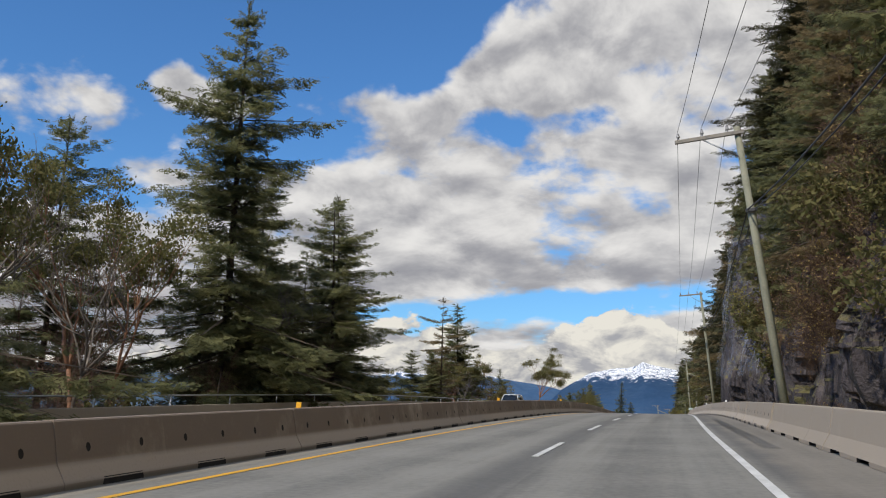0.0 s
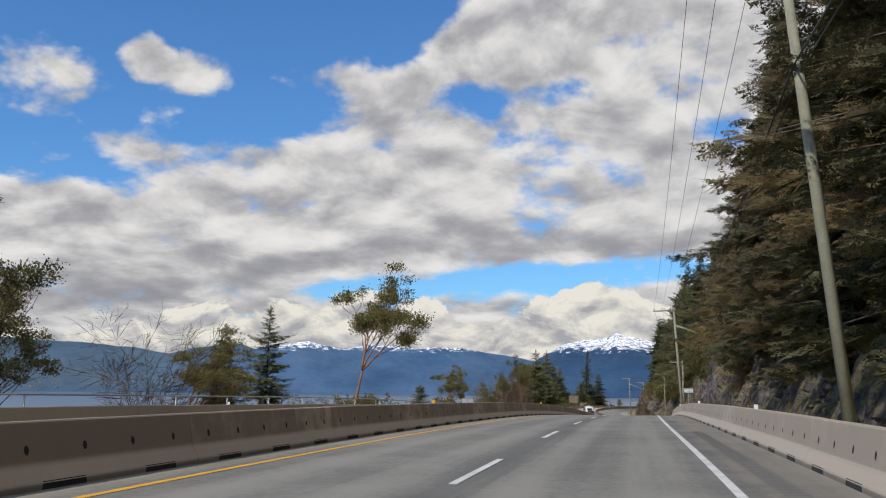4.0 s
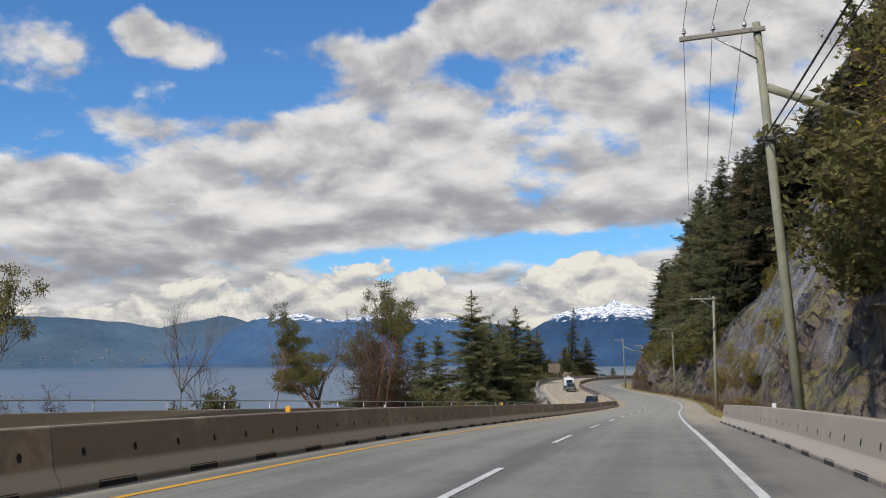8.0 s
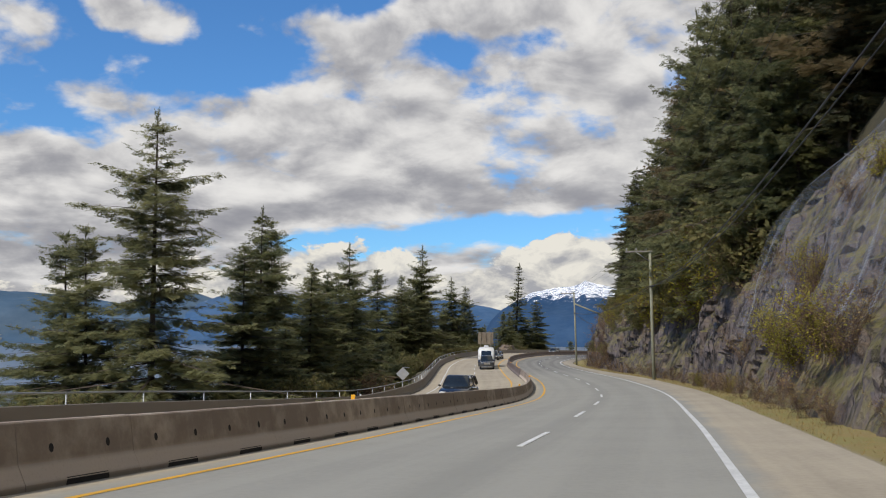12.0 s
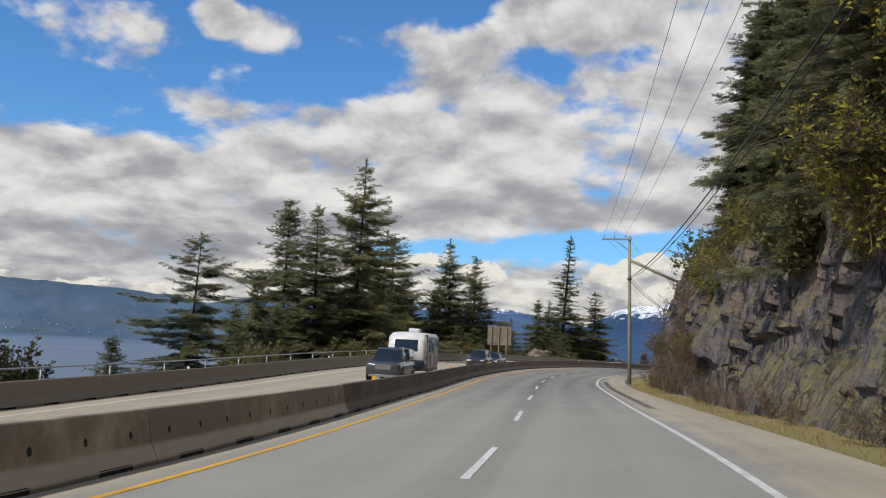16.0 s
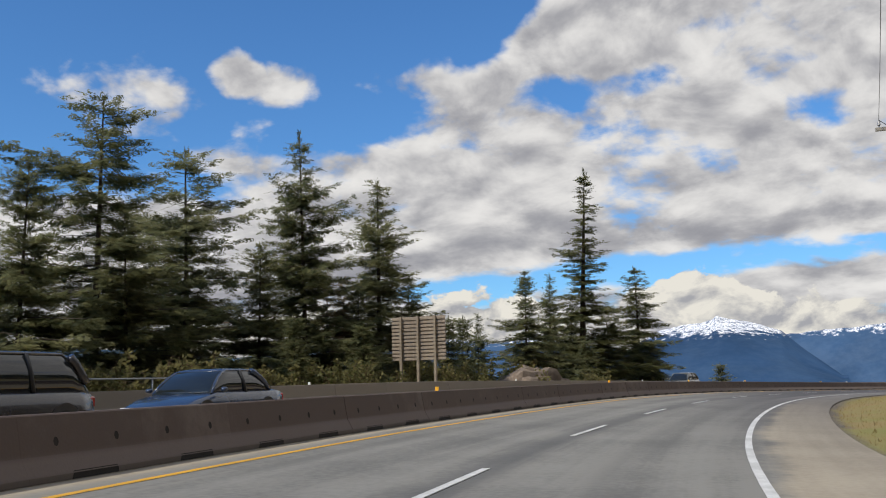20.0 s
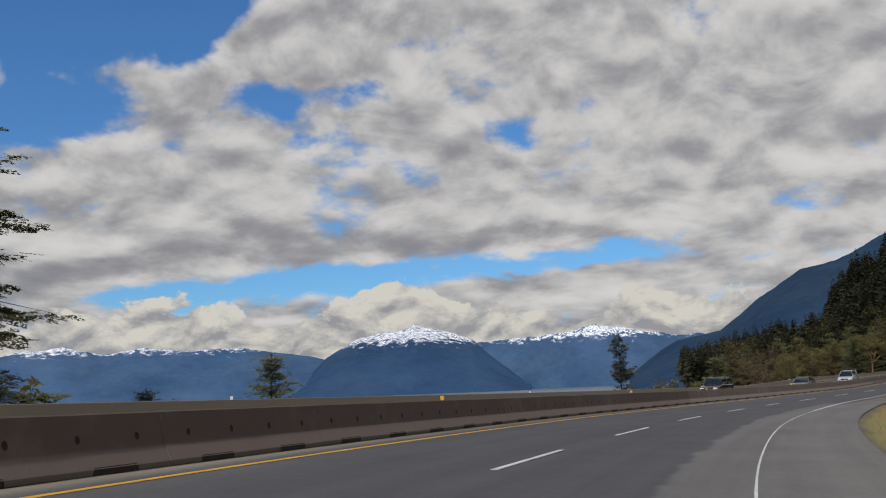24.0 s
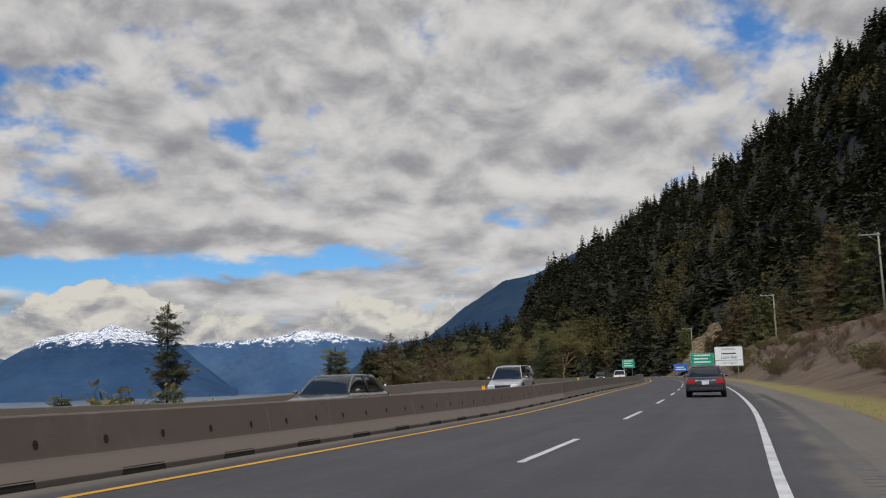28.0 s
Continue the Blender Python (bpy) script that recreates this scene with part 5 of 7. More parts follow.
stretch([("young", 251, -21, 1.6), ("fir_b", 293, -32, 9.6), ("fir", 288, -24.2, 15.6, 1.05), ("fir_b", 290, -29, 9.5), ("fir_b", 296, -22, 9, 1.1), ("fir", 305.6, -24, 12.9), ("slim", 312, -22, 9.4, 1.4), ("fir_b", 318, -26, 13.6), ("fir_b", 328, -24, 9.8), ("slim", 334, -24, 10.2, 1.4), ("fir_b", 338, -23, 9.4), ("fir", 346.6, -24, 14.6), ("fir_b", 342, -28, 11), ("young", 300, -20.5, 4), ("young", 322, -20, 3.5), ("bush", 350, -18.5, 1.2)])
stretch([("young", 364, -21, 1.6), ("open", 393.8, -30.4, 10.5, 1.1), ("bush", 384, -20, 1.6), ("young", 389, -24, 2.4), ("fir_b", 406, -30, 8.0), ("slim", 407.7, -24.3, 15.3, 1.3), ("young", 400, -25, 5), ("fir_b", 401.5, -30, 5), ("fir", 412.5, -22.2, 21.2), ("fir_b", 413.3, -30.5, 16.8, 1.1), ("open", 437.3, -29.8, 17.2, 1.25), ("warm", 421, -26, 10), ("young", 416, -19.5, 4), ("bush", 403, -19, 2.2), ("bush", 411, -18.6, 2.4), ("bush", 420, -18.6, 2.0), ("fir_b", 437, -27, 10.5), ("young", 441, -20, 5), ("bush", 430, -18.4, 2.6), ("bush", 436, -18.2, 2.2), ("fir_b", 425, -27, 11), ("fir_b", 431, -28, 12), ("warm", 418, -27, 12, 1.1), ("open", 449.2, -34, 17.6, 1.2), ("fir_b", 443, -29, 12), ("warm", 453, -26, 9), ("bush", 441, -18.4, 2.4), ("bush", 425, -18.3, 2.2), ("bush", 456, -19, 2.6), ("bush", 462, -19.5, 2.4)])
stretch([("fir_b", 446.5, -26.5, 10), ("fir_b", 453.5, -24, 8), ("warm", 456, -27, 9), ("young", 449, -20.6, 5.0, 1.2), ("young", 455, -21, 4.6, 1.2), ("fir", 449.6, -25.0, 17.8, 0.95), ("slim", 457.8, -24.9, 16.2, 1.3), ("fir_b", 452, -28, 11), ("bush", 446, -19, 2.6), ("bush", 452, -18.5, 2.8), ("open", 461, -24.5, 9.6), ("young", 465.7, -24, 6.8, 0.9), ("young", 469.7, -25, 7.1, 0.8), ("slim", 474, -26, 7.6), ("bush", 470, -20, 3), ("fir_b", 472.8, -20.6, 10.8), ("slim", 478.5, -21.4, 11.2), ("young", 490, -24, 6), ("spire", 494.4, -27.3, 25.0, 1.5), ("fir_b", 493, -27, 9, 1.1), ("young", 500.8, -28, 7.5), ("bush", 486, -21, 2.4), ("bush", 504, -22, 2.0), ("cedar", 506.0, -26.2, 15.3, 1.3), ("open", 499.0, -26, 10.5), ("young", 507, -25, 4)])
stretch([("young", 530.4, -29, 4.3), ("young", 516, -25, 2.0), ("wood_fir", 656, -56, 10.3, 0.85), ("young", 669, -40, 5.5), ("young", 602, -30, 1.0), ("bush", 612, -33, 1.0)])

# hillside above the rock wall
for i in range(150):
    s = grove.uniform(-30, 396)
    edge = foot(s) + lean(s) * wall(s)
    o = edge + 1.0 + abs(grove.gauss(0, 1)) * 9.0
    if 190 < s < 292 and o < edge + 7:
        o += 8
    key = grove.choice(["wood_fir", "wood_fir", "wood_warm", "wood_fir", "wood_cedar" if s > 300 else "wood_warm"])
    z = right_rise(s, o)
    plant(key, s, o, z + grove.uniform(9, 17) * (1.15 if s > 290 else 1.0), z - 0.6, grove.uniform(0.95, 1.3))
for s, o, z, key, h in ((107, 10.2, 0.5, "fir_b", 22), (113, 11.5, 2, "warm", 24), (119, 10.2, 0.8, "fir", 18), (125, 11.6, 3, "fir_b", 23), (132, 10.6, 1.5, "warm", 20), (139, 11.4, 3, "fir_b", 22), (146, 10.6, 3, "fir", 17), (153, 11.8, 4, "fir_b", 20), (160, 11.2, 4, "warm", 18), (167, 11.2, 4, "fir_b", 15), (174, 12, 5, "cedar", 13), (12, 11.0, 7, "fir_b", 11), (20, 10.8, 7, "cedar", 9), (28, 11.2, 7, "fir_b", 13), (36, 10.8, 6.5, "cedar", 11), (43, 10.6, 6, "warm", 14), (50, 10.8, 6, "fir_b", 15), (56, 11.2, 8, "fir", 15), (98, 11.5, 8, "fir_b", 18), (102, 10.8, 3, "fir", 20), (392, 13, 7, "fir", 10), (386, 12.6, 7.5, "cedar", 8), (380, 11.6, 7, "cedar", 6), (372, 11.5, 7, "cedar", 7), (397, 13.5, 6, "open", 9), (362, 11.6, 8, "fir_b", 11), (350, 11.5, 8, "cedar", 9), (340, 11.8, 8, "fir", 14), (330, 11.8, 9, "fir_b", 14), (322, 11.6, 9, "fir", 15), (312, 12, 10, "fir_b", 14), (304, 13, 11, "cedar", 12)):
    key = {"fir": "wood_fir", "fir_b": "wood_fir", "warm": "wood_warm"}.get(key, key) if s > 60 else key
    plant(key, s, o + (0.5 if 90 < s < 180 else 0.0), z + h, z - 0.4, 0.85 if s < 180 else 0.9)
for s, o, top, key in ((301, 15.5, 31, "wood_fir"), (306, 12.0, 30, "fir_b"), (311, 16, 36, "wood_fir"), (316, 11.5, 33, "fir"), (320, 17, 38, "wood_warm"), (325, 11.5, 34, "fir_b"), (330, 15, 38, "wood_fir"), (334, 12.0, 37, "fir"), (337, 16.5, 41, "wood_fir"), (343, 12.5, 33, "warm"), (346, 20, 46, "wood_fir"), (350, 15, 36, "wood_fir"), (354, 12.0, 28, "fir_b"), (358, 18, 40, "wood_fir"), (362, 13.0, 27, "fir"), (366, 19, 40, "wood_warm"), (371, 14.0, 27, "fir_b"), (374, 22, 46, "wood_fir"), (378, 16, 29, "wood_fir"), (383, 13.5, 21, "cedar"), (388, 18, 28, "wood_fir"), (393, 14.0, 17, "fir"), (341, 26, 50, "wood_fir"), (362, 27, 50, "wood_fir"), (352, 31, 54, "wood_warm"), (328, 24, 45, "wood_fir"), (314, 24, 42, "wood_warm"), (384, 25, 40, "wood_fir")):
    z = min(right_rise(s, o), top - 15.0)          # tall firs that crown the hill before the bend
    plant(key, s, o, top, z - 0.5, 0.72)
for i in range(64):          # brush and fresh leaves on ledges and at the wall's foot
    s = grove.choice([grove.uniform(-5, 100), grove.uniform(196, 300), grove.uniform(205, 300), grove.uniform(300, 395)])
    z = grove.choice([0.0, 2.0, 5.0, 9.0, 14.0]) if s < 300 else grove.choice([0.0, 5.0, 6.5, 8.0])
    z = min(z, wall(s) * 0.85)
    o = max(foot(s) + lean(s) * z - 0.1, 8.5 if s < 206 else 7.4)
    key = grove.choice(["golden", "brush", "brush"]) if 196 < s < 375 else "brush"
    tall = grove.uniform(1.2, 2.4) if z > 1 else grove.uniform(0.7, 1.5)
    plant(key, s, o, z + tall, z - 0.3, grove.uniform(0.8, 1.2))
for k in range(16):          # dark firs rooted on the rock before the netting
    s = 118 + 4.6 * k + grove.uniform(-1.5, 1.5)
    z = grove.uniform(2.5, 8.0)
    plant(grove.choice(["wood_fir", "wood_fir", "wood_warm"]), s, max(11.2, foot(s) + lean(s) * z + 0.4), z + grove.uniform(7, 12), z - 0.5, 0.85)
for k in range(46):          # brown brush and young growth hanging on the steep face before the netting
    s = grove.uniform(160, 194)
    z = grove.uniform(1.5, 17.0)
    z = min(z, wall(s) * 0.95)
    plant(grove.choice(["brush", "bare_red", "brush", "bush", "brush"]), s, foot(s) + lean(s) * z + 0.2, z + grove.uniform(1.8, 3.6), z - 0.5, 1.2)
for s, z, h, key in ((174, 19, 9, "bare"), (179, 19.5, 8, "bare"), (184, 20, 9, "bare"), (188, 20, 7, "bare"), (170, 17, 12, "wood_fir"), (177, 20, 10, "wood_warm"), (182, 21, 9, "wood_fir"), (165, 15, 13, "wood_fir"), (172, 9, 9, "wood_cedar"), (178, 12, 7, "wood_cedar"), (187, 14, 5, "golden"), (190, 17, 5, "golden")):
    plant(key, s, foot(s) + lean(s) * min(z, wall(s)) + 0.6, z + h, z - 0.6, 0.8)
for k in range(70):          # brown and olive growth hanging over the hollow, up to the edge of the netting
    z = grove.uniform(5.0, 19.0)
    s = grove.uniform(182, 196 + 0.5 * (z - 5.0))
    plant(grove.choice(["bare_red", "bush", "brush", "bush", "bare_red", "golden"]), s, foot(s) + lean(s) * z - 0.5, z + grove.uniform(1.8, 3.8), z - 0.7, 1.25)
for s, z, h in ((186, 6.0, 8.0), (190, 9.0, 8.5), (194, 13.0, 8.0), (188, 13.0, 9.0), (184, 10.0, 9.0), (197, 16.0, 7.5)):
    plant("wood_warm", s, foot(s) + lean(s) * z - 0.2, z + h, z - 0.8, 0.9)
for k in range(26):          # yellow-green shrubs along the rock's upper ledge
    s = 306 + 3.1 * k + grove.uniform(-1.2, 1.2)
    z = min(wall(s) * 0.92, 5.2 + 3.5 * grove.random())
    plant(grove.choice(["golden", "golden", "bush"]), s, foot(s) + lean(s) * z + 0.1, z + (grove.uniform(3.0, 5.5) if s < 348 else grove.uniform(1.6, 2.8)), z - 0.5, 1.2)
for s, z, h in ((276, 2.2, 4.2), (281, 1.6, 4.0), (287, 2.4, 3.6), (256, 2.0, 4.0), (262, 3.4, 3.6), (268, 8.5, 3.2), (232, 2.4, 3.4), (238, 3.2, 3.6), (249, 14.5, 3.0), (258, 12.0, 2.8), (272, 13.5, 3.4), (284, 10.0, 3.0), (291, 6.5, 3.2)):
    plant("golden", s, foot(s) + lean(s) * z - 0.4, z + h * 0.55, z - 0.4, 1.15)          # leafing shrubs rooted under and over the netting
for k in range(30):          # dry growth at the foot of the rock
    s = 210 + 6.3 * k + grove.uniform(-2, 2)
    plant("brush", s, foot(s) - 0.5, grove.uniform(0.6, 1.5), -0.2, 1.2)
for i in range(64):          # dry brush over the low rock at the start
    s = grove.uniform(24, 60)
    z = grove.uniform(1.8, 9)
    plant(grove.choice(["brush", "brush", "bare_red", "brush", "bush"]), s, max(9.0, foot(s) + lean(s) * z + 0.3), z + grove.uniform(1.8, 3.2), z - 0.4, 1.1)
for s, z, h, key, fat in ((73, 8.2, 3.0, "arbutus_b", 1.0), (76, 7.4, 2.4, "golden", 1.2), (66.5, 7.8, 3.6, "arbutus", 1.0), (68, 5.2, 3.0, "bush", 1.2), (67, 6.4, 2.6, "bare_red", 1.2), (70, 5.6, 2.6, "golden", 1.2), (64, 8.5, 3.4, "arbutus_b", 1.0), (61, 7.0, 3.2, "bush", 1.2), (63, 5.0, 2.6, "brush", 1.2), (99, 15.0, 6.0, "arbutus_b", 0.9), (103, 15.5, 7.0, "arbutus", 0.9), (96, 16.5, 5.0, "arbutus", 0.9), (101, 10.0, 8.0, "warm", 0.9), (97, 7.5, 3.0, "brush", 1.2), (104, 8.0, 8.5, "arbutus", 0.8), (108, 10.0, 9.0, "arbutus_b", 0.8)):
    plant(key, s, foot(s) + lean(s) * min(z, wall(s)) - 0.1, z + h, z - 0.5, fat)          # shrubs on the ledges of the first netted wall
for k in range(17):          # dark firs crowding over the first netted wall
    s = 50 + 2.9 * k + grove.uniform(-1, 1)
    z = wall(s)
    plant(grove.choice(["wood_fir", "fir_b", "wood_fir", "wood_warm"]), s, foot(s) + lean(s) * z + 0.9 + grove.uniform(0, 1.6), z + grove.uniform(9, 13), z - 1.5, 0.95)
for i in range(20):          # reddish thicket round the end of the rock
    s = grove.uniform(368, 404)
    z = grove.uniform(0, 6)
    plant(grove.choice(["brush", "brush", "bare_red", "bush"]), s, foot(s) + lean(s) * z - 0.6, z + grove.uniform(1.0, 2.2), z - 0.2, 1.1)
for i in range(34):          # low brush behind the seaward barrier
    s = grove.uniform(8, 520)
    o = grove.uniform(-19.5, -17)
    plant(grove.choice(["brush", "bush", "brush"]), s, o, grove.uniform(0.4, 1.3))
for i in range(120):          # dry brush on the bank of the last straight
    s, o = grove.uniform(572, 760), grove.uniform(9.5, 22)
    plant(grove.choice(["brush", "brush", "bare_red", "bush"]), s, o, right_rise(s, o) + grove.uniform(0.8, 2.2), None, 1.5)
for i in range(46):          # trees behind that bank
    s, o = grove.uniform(600, 800), grove.uniform(30, 60)
    z = right_rise(s, o)
    plant(grove.choice(["wood_fir", "wood_warm", "wood_cedar"]), s, o, z + grove.uniform(13, 20), z - 0.5, 1.0)
for i in range(34):          # mixed trees seaward of the far bend
    s, o = grove.uniform(735, 860), -grove.uniform(20, 60)
    plant(grove.choice(["fir_b", "cedar", "cedar", "warm", "arbutus", "bare_red"]), s, o, grove.uniform(3.0, 13.0), None, 1.0)


for i in range(16):          # greener trees at the end of the straight
    s, o = grove.uniform(775, 850), grove.uniform(9, 34)
    z = right_rise(s, o)
    plant(grove.choice(["wood_cedar", "wood_cedar", "wood_warm"]), s, o, z + grove.uniform(7, 13), z - 0.4, 1.0)


# ---- wooded hill beyond the last straight ----
def far_trees(rs, spots, tall, wide, n, pointed):
    """Far trees as loose crowns of small sprays: pointed firs or rounded leafing trees."""
    spots, m = np.array(spots), len(spots)
    u = rs.rand(m, n) ** (1.35 if pointed else 0.8)
    a = rs.uniform(0, 2 * math.pi, (m, n))
    out = ((1 - u) ** 0.8 if pointed else np.sin(np.clip(u, 0.05, 0.97) * math.pi) ** 0.6) * np.sqrt(rs.uniform(0.15, 1.0, (m, n))) * wide[:, None]
    base = np.stack([spots[:, 0:1] + out * np.cos(a), spots[:, 1:2] + out * np.sin(a), spots[:, 2:3] + (0.06 + 0.92 * u) * tall[:, None]], -1)
    d = np.stack([np.cos(a), np.sin(a), np.full_like(a, -0.35 if pointed else 0.2)], -1) + rs.normal(0, 0.35, (m, n, 3))
    d[..., 2] += 1.6 * (u > 0.9)
    base, d = base.reshape(-1, 3), unit_rows(d.reshape(-1, 3))
    side = unit_rows(np.cross(d, rs.normal(0, 1, base.shape)))
    ln = (tall[:, None] * rs.uniform(0.07, 0.15, (m, n)) * (1.15 - 0.5 * u)).ravel()
    return kites(base - d * ln[:, None] * 0.4, d, side, ln, ln * 0.62)


def far_fir(rs, h, w):
    """A far fir: whorls of single drooping boughs round the stem, ending in a leader."""
    n = 17
    u = np.repeat(np.linspace(0.06, 0.97, n), 7) + rs.uniform(-0.02, 0.02, 7 * n)
    a = rs.uniform(0, 2 * math.pi, len(u))
    ln = w * np.clip(1 - u, 0.05, 1) ** 0.75 * rs.uniform(0.55, 1.25, len(u)) + 0.25
    d = unit_rows(np.stack([np.cos(a), np.sin(a), 0.6 * u - 0.6 + rs.uniform(-0.2, 0.2, len(u))], 1))
    side = unit_rows(np.cross(d, [[0, 0, 1.0]]) + rs.normal(0, 0.3, d.shape))
    base = np.stack([0 * u, 0 * u, u * h], 1)
    base, d, side = np.concatenate([base, [[0, 0, h * 0.86]]]), np.concatenate([d, [[0, 0, 1.0]]]), np.concatenate([side, [[1.0, 0, 0]]])
    ln = np.append(ln, h * 0.16)
    return kites(base, d, side, ln, np.append(ln[:-1] * 0.55 + 0.15, 0.35))


HILL_EYE = (160.0, 527.0)
HILL = [(26, 0.2), (29, 1.0), (32, 1.8), (35.4, 2.4), (36.0, 4.2), (36.9, 5.6), (39.8, 7.4), (42.9, 9.0), (45.3, 10.4), (49.3, 12.4), (51.7, 14.4), (54.1, 16.6), (58, 18.2), (66, 20.0), (80, 19.0), (100, 14.0)]


def hill_point(az_d, u):
    """A point of the hill's flank: u runs from its foot (0) to its crest (1) and over it."""
    el_d = float(np.interp(az_d, [h[0] for h in HILL], [h[1] for h in HILL]))
    near_r = float(np.interp(az_d, [26, 36, 46, 58, 80, 100], [330, 300, 265, 190, 150, 150]))
    ridge_r = float(np.interp(az_d, [26, 36, 46, 58, 80, 100], [480, 560, 640, 430, 360, 340]))
    r = near_r + (ridge_r - near_r) * u
    top = math.tan(radians(el_d)) * ridge_r + 5.0
    z = -7.0 + top * (u if u < 1 else 1 - (u - 1) * 1.2) * (1 + 0.18 * noise.fractal(Vector((az_d * 0.22, u * 2.5, 2)), 0.9, 2.0, 4) * (1 - abs(2 * min(u, 1.0) - 1)))
    return (HILL_EYE[0] + r * math.sin(radians(az_d)), HILL_EYE[1] + r * math.cos(radians(az_d)), z)


hv, hf, nx, ny = [], [], 75, 26
for i in range(nx):
    for j in range(ny):
        hv.append(hill_point(26 + i, -0.25 + 1.6 * j / (ny - 1)))
for i in range(nx - 1):
    for j in range(ny - 1):
        q = i * ny + j
        hf.append((q, q + 1, q + ny + 1, q + ny))
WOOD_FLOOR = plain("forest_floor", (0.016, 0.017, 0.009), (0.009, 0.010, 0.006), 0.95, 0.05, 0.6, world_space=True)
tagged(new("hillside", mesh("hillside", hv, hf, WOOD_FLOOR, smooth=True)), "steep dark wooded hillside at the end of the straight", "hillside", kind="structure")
rs = np.random.RandomState(12)
firs, leafing = [], []
for i in range(5000):
    az_d, u = 26 + 70 * rs.rand() ** 1.25, rs.uniform(0.0, 1.05)
    x, y, z = hill_point(az_d, u)
    patch = noise.noise(Vector((az_d * 0.35, u * 4.0, 6)))
    (leafing if patch > 0.22 and u < 0.75 and rs.rand() < 0.75 else firs).append((x, y, z - 1.5))
moulds = [(v / 14.0, f) for v, f in (far_fir(rs, 14.0, 14.0 * k) for k in (0.24, 0.29, 0.34, 0.27))]
fv, ff, q = [], [], 0
for k, p in enumerate(firs):
    v, f = moulds[k % 4]
    h, turn = rs.uniform(6, 16), rs.uniform(0, 6.28)
    c, sn = math.cos(turn), math.sin(turn)
    fat = h * rs.uniform(0.85, 1.3)
    fv.append(np.stack([(v[:, 0] * c - v[:, 1] * sn) * fat, (v[:, 0] * sn + v[:, 1] * c) * fat, v[:, 2] * h], 1) + p)
    ff.append(f + q)
    q += len(v)
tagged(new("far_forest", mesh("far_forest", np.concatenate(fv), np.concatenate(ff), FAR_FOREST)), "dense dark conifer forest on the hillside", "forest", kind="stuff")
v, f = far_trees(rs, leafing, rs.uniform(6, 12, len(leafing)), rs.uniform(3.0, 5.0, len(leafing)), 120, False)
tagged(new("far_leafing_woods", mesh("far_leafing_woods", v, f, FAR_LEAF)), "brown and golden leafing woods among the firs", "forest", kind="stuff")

# ---- grass on the verges ----
rs = np.random.RandomState(21)
bs, bd, bl = [], [], []
for i in range(26000):
    s = rs.uniform(204, 600)
    o = rs.uniform(5.8, 8.6) if s < 400 else 5.9 + abs(rs.normal(0, 4.5))
    bs.append(place(s, o, right_rise(s, o) - 0.03)), bl.append(rs.uniform(0.05, 0.19))
bs = np.array(bs)
bd = unit_rows(np.stack([rs.normal(0, 0.5, len(bs)), rs.normal(0, 0.5, len(bs)), np.ones(len(bs))], 1))
sd = unit_rows(np.cross(bd, rs.normal(0, 1, bs.shape)))
v, f = kites(bs, bd, sd, np.array(bl), np.array(bl) * 0.12)
tagged(new("verge_grass", mesh("verge_grass", v, f, DRY_GRASS)), "short dry yellow-brown grass on the verge", "grass", kind="stuff")


# ---- utility poles and cables ----
def pole(s, o, h, tilt=0.0, stub=False, base=0.0, arm_turn=0.0):
    """A wooden pole with one crossarm towards the road, a brace and three insulators."""
    top = tagged(new("utility_pole"), "weathered wooden utility pole with a side crossarm" + (" and push brace" if stub else ""), "utility pole", "utility poles along the rock side")
    top.matrix_basis = stand(s, o, base) @ pose(0, 0, 0, 0, tilt, arm_turn)
    part("shaft", tube_mesh([(0, 0, -1.0), (0, 0, h * 0.5), (0, 0, h)], [0.165, 0.14, 0.115], POLE_WOOD, 12), top)
    part("crossarm", box(-2.25, 0.22, -0.19, -0.075, h - 0.32, h - 0.18, ARM_WOOD, 0.012), top, "grey timber crossarm")
    part("brace", tube_mesh([(-1.25, -0.14, h - 0.32), (-0.1, -0.13, h - 1.15)], [0.028, 0.028], STEEL, 6), top, "steel brace")
    for x in (-2.1, -1.25, -0.35):
        bm = bmesh.new()
        for z, r1, r2, d in ((0.0, 0.03, 0.03, 0.10), (0.10, 0.075, 0.055, 0.06), (0.16, 0.06, 0.04, 0.06), (0.22, 0.045, 0.02, 0.06)):
            bmesh.ops.create_cone(bm, cap_ends=True, segments=10, radius1=r1, radius2=r2, depth=d, matrix=Matrix.Translation((x, -0.13, h - 0.18 + z + d / 2)))
        part("insulator", bm_mesh(bm, GLAZE), top, "pale ceramic insulator")
    part("cable_clamp", box(-0.2, 0.2, -0.22, -0.13, h * 0.70, h * 0.70 + 0.14, DARK_STEEL, 0.02), top)
    if stub:
        part("push_brace", tube_mesh([(0.1, 0, h - 2.0), (2.9, 0.6, h - 3.2) if s < 300 else (4.9, 0.9, h - 4.1)], [0.13, 0.12], POLE_WOOD, 10), top, "short timber strut from pole to rock")
    return top


POLES = [(-14.0, 6.4, 10.4, 1.0, False), (34.6, 6.3, 10.8, -7.2, False), (104.3, 7.4, 13.2, -5.2, False), (188.0, 6.4, 12.1, -3.6, True), (257.4, 7.0, 11.1, 0.4, False), (326.7, 6.25, 11.7, -1.0, False), (398.2, 6.1, 12.0, -1.8, True), (438.0, 10.5, 11.0, 0.0, False)]
for s, o, h, tilt, stub in POLES:
    pole(s, o, h, tilt, stub)
FAR_POLES = [(520.0, 26.0, 11.0), (681.0, 24.0, 9.5), (734.0, 18.5, 9.0), (806.0, 11.5, 10.5)]
for s, o, h in FAR_POLES:
    pole(s, o, h, 0.0, False, right_rise(s, o) if o > 0 else 0.0)


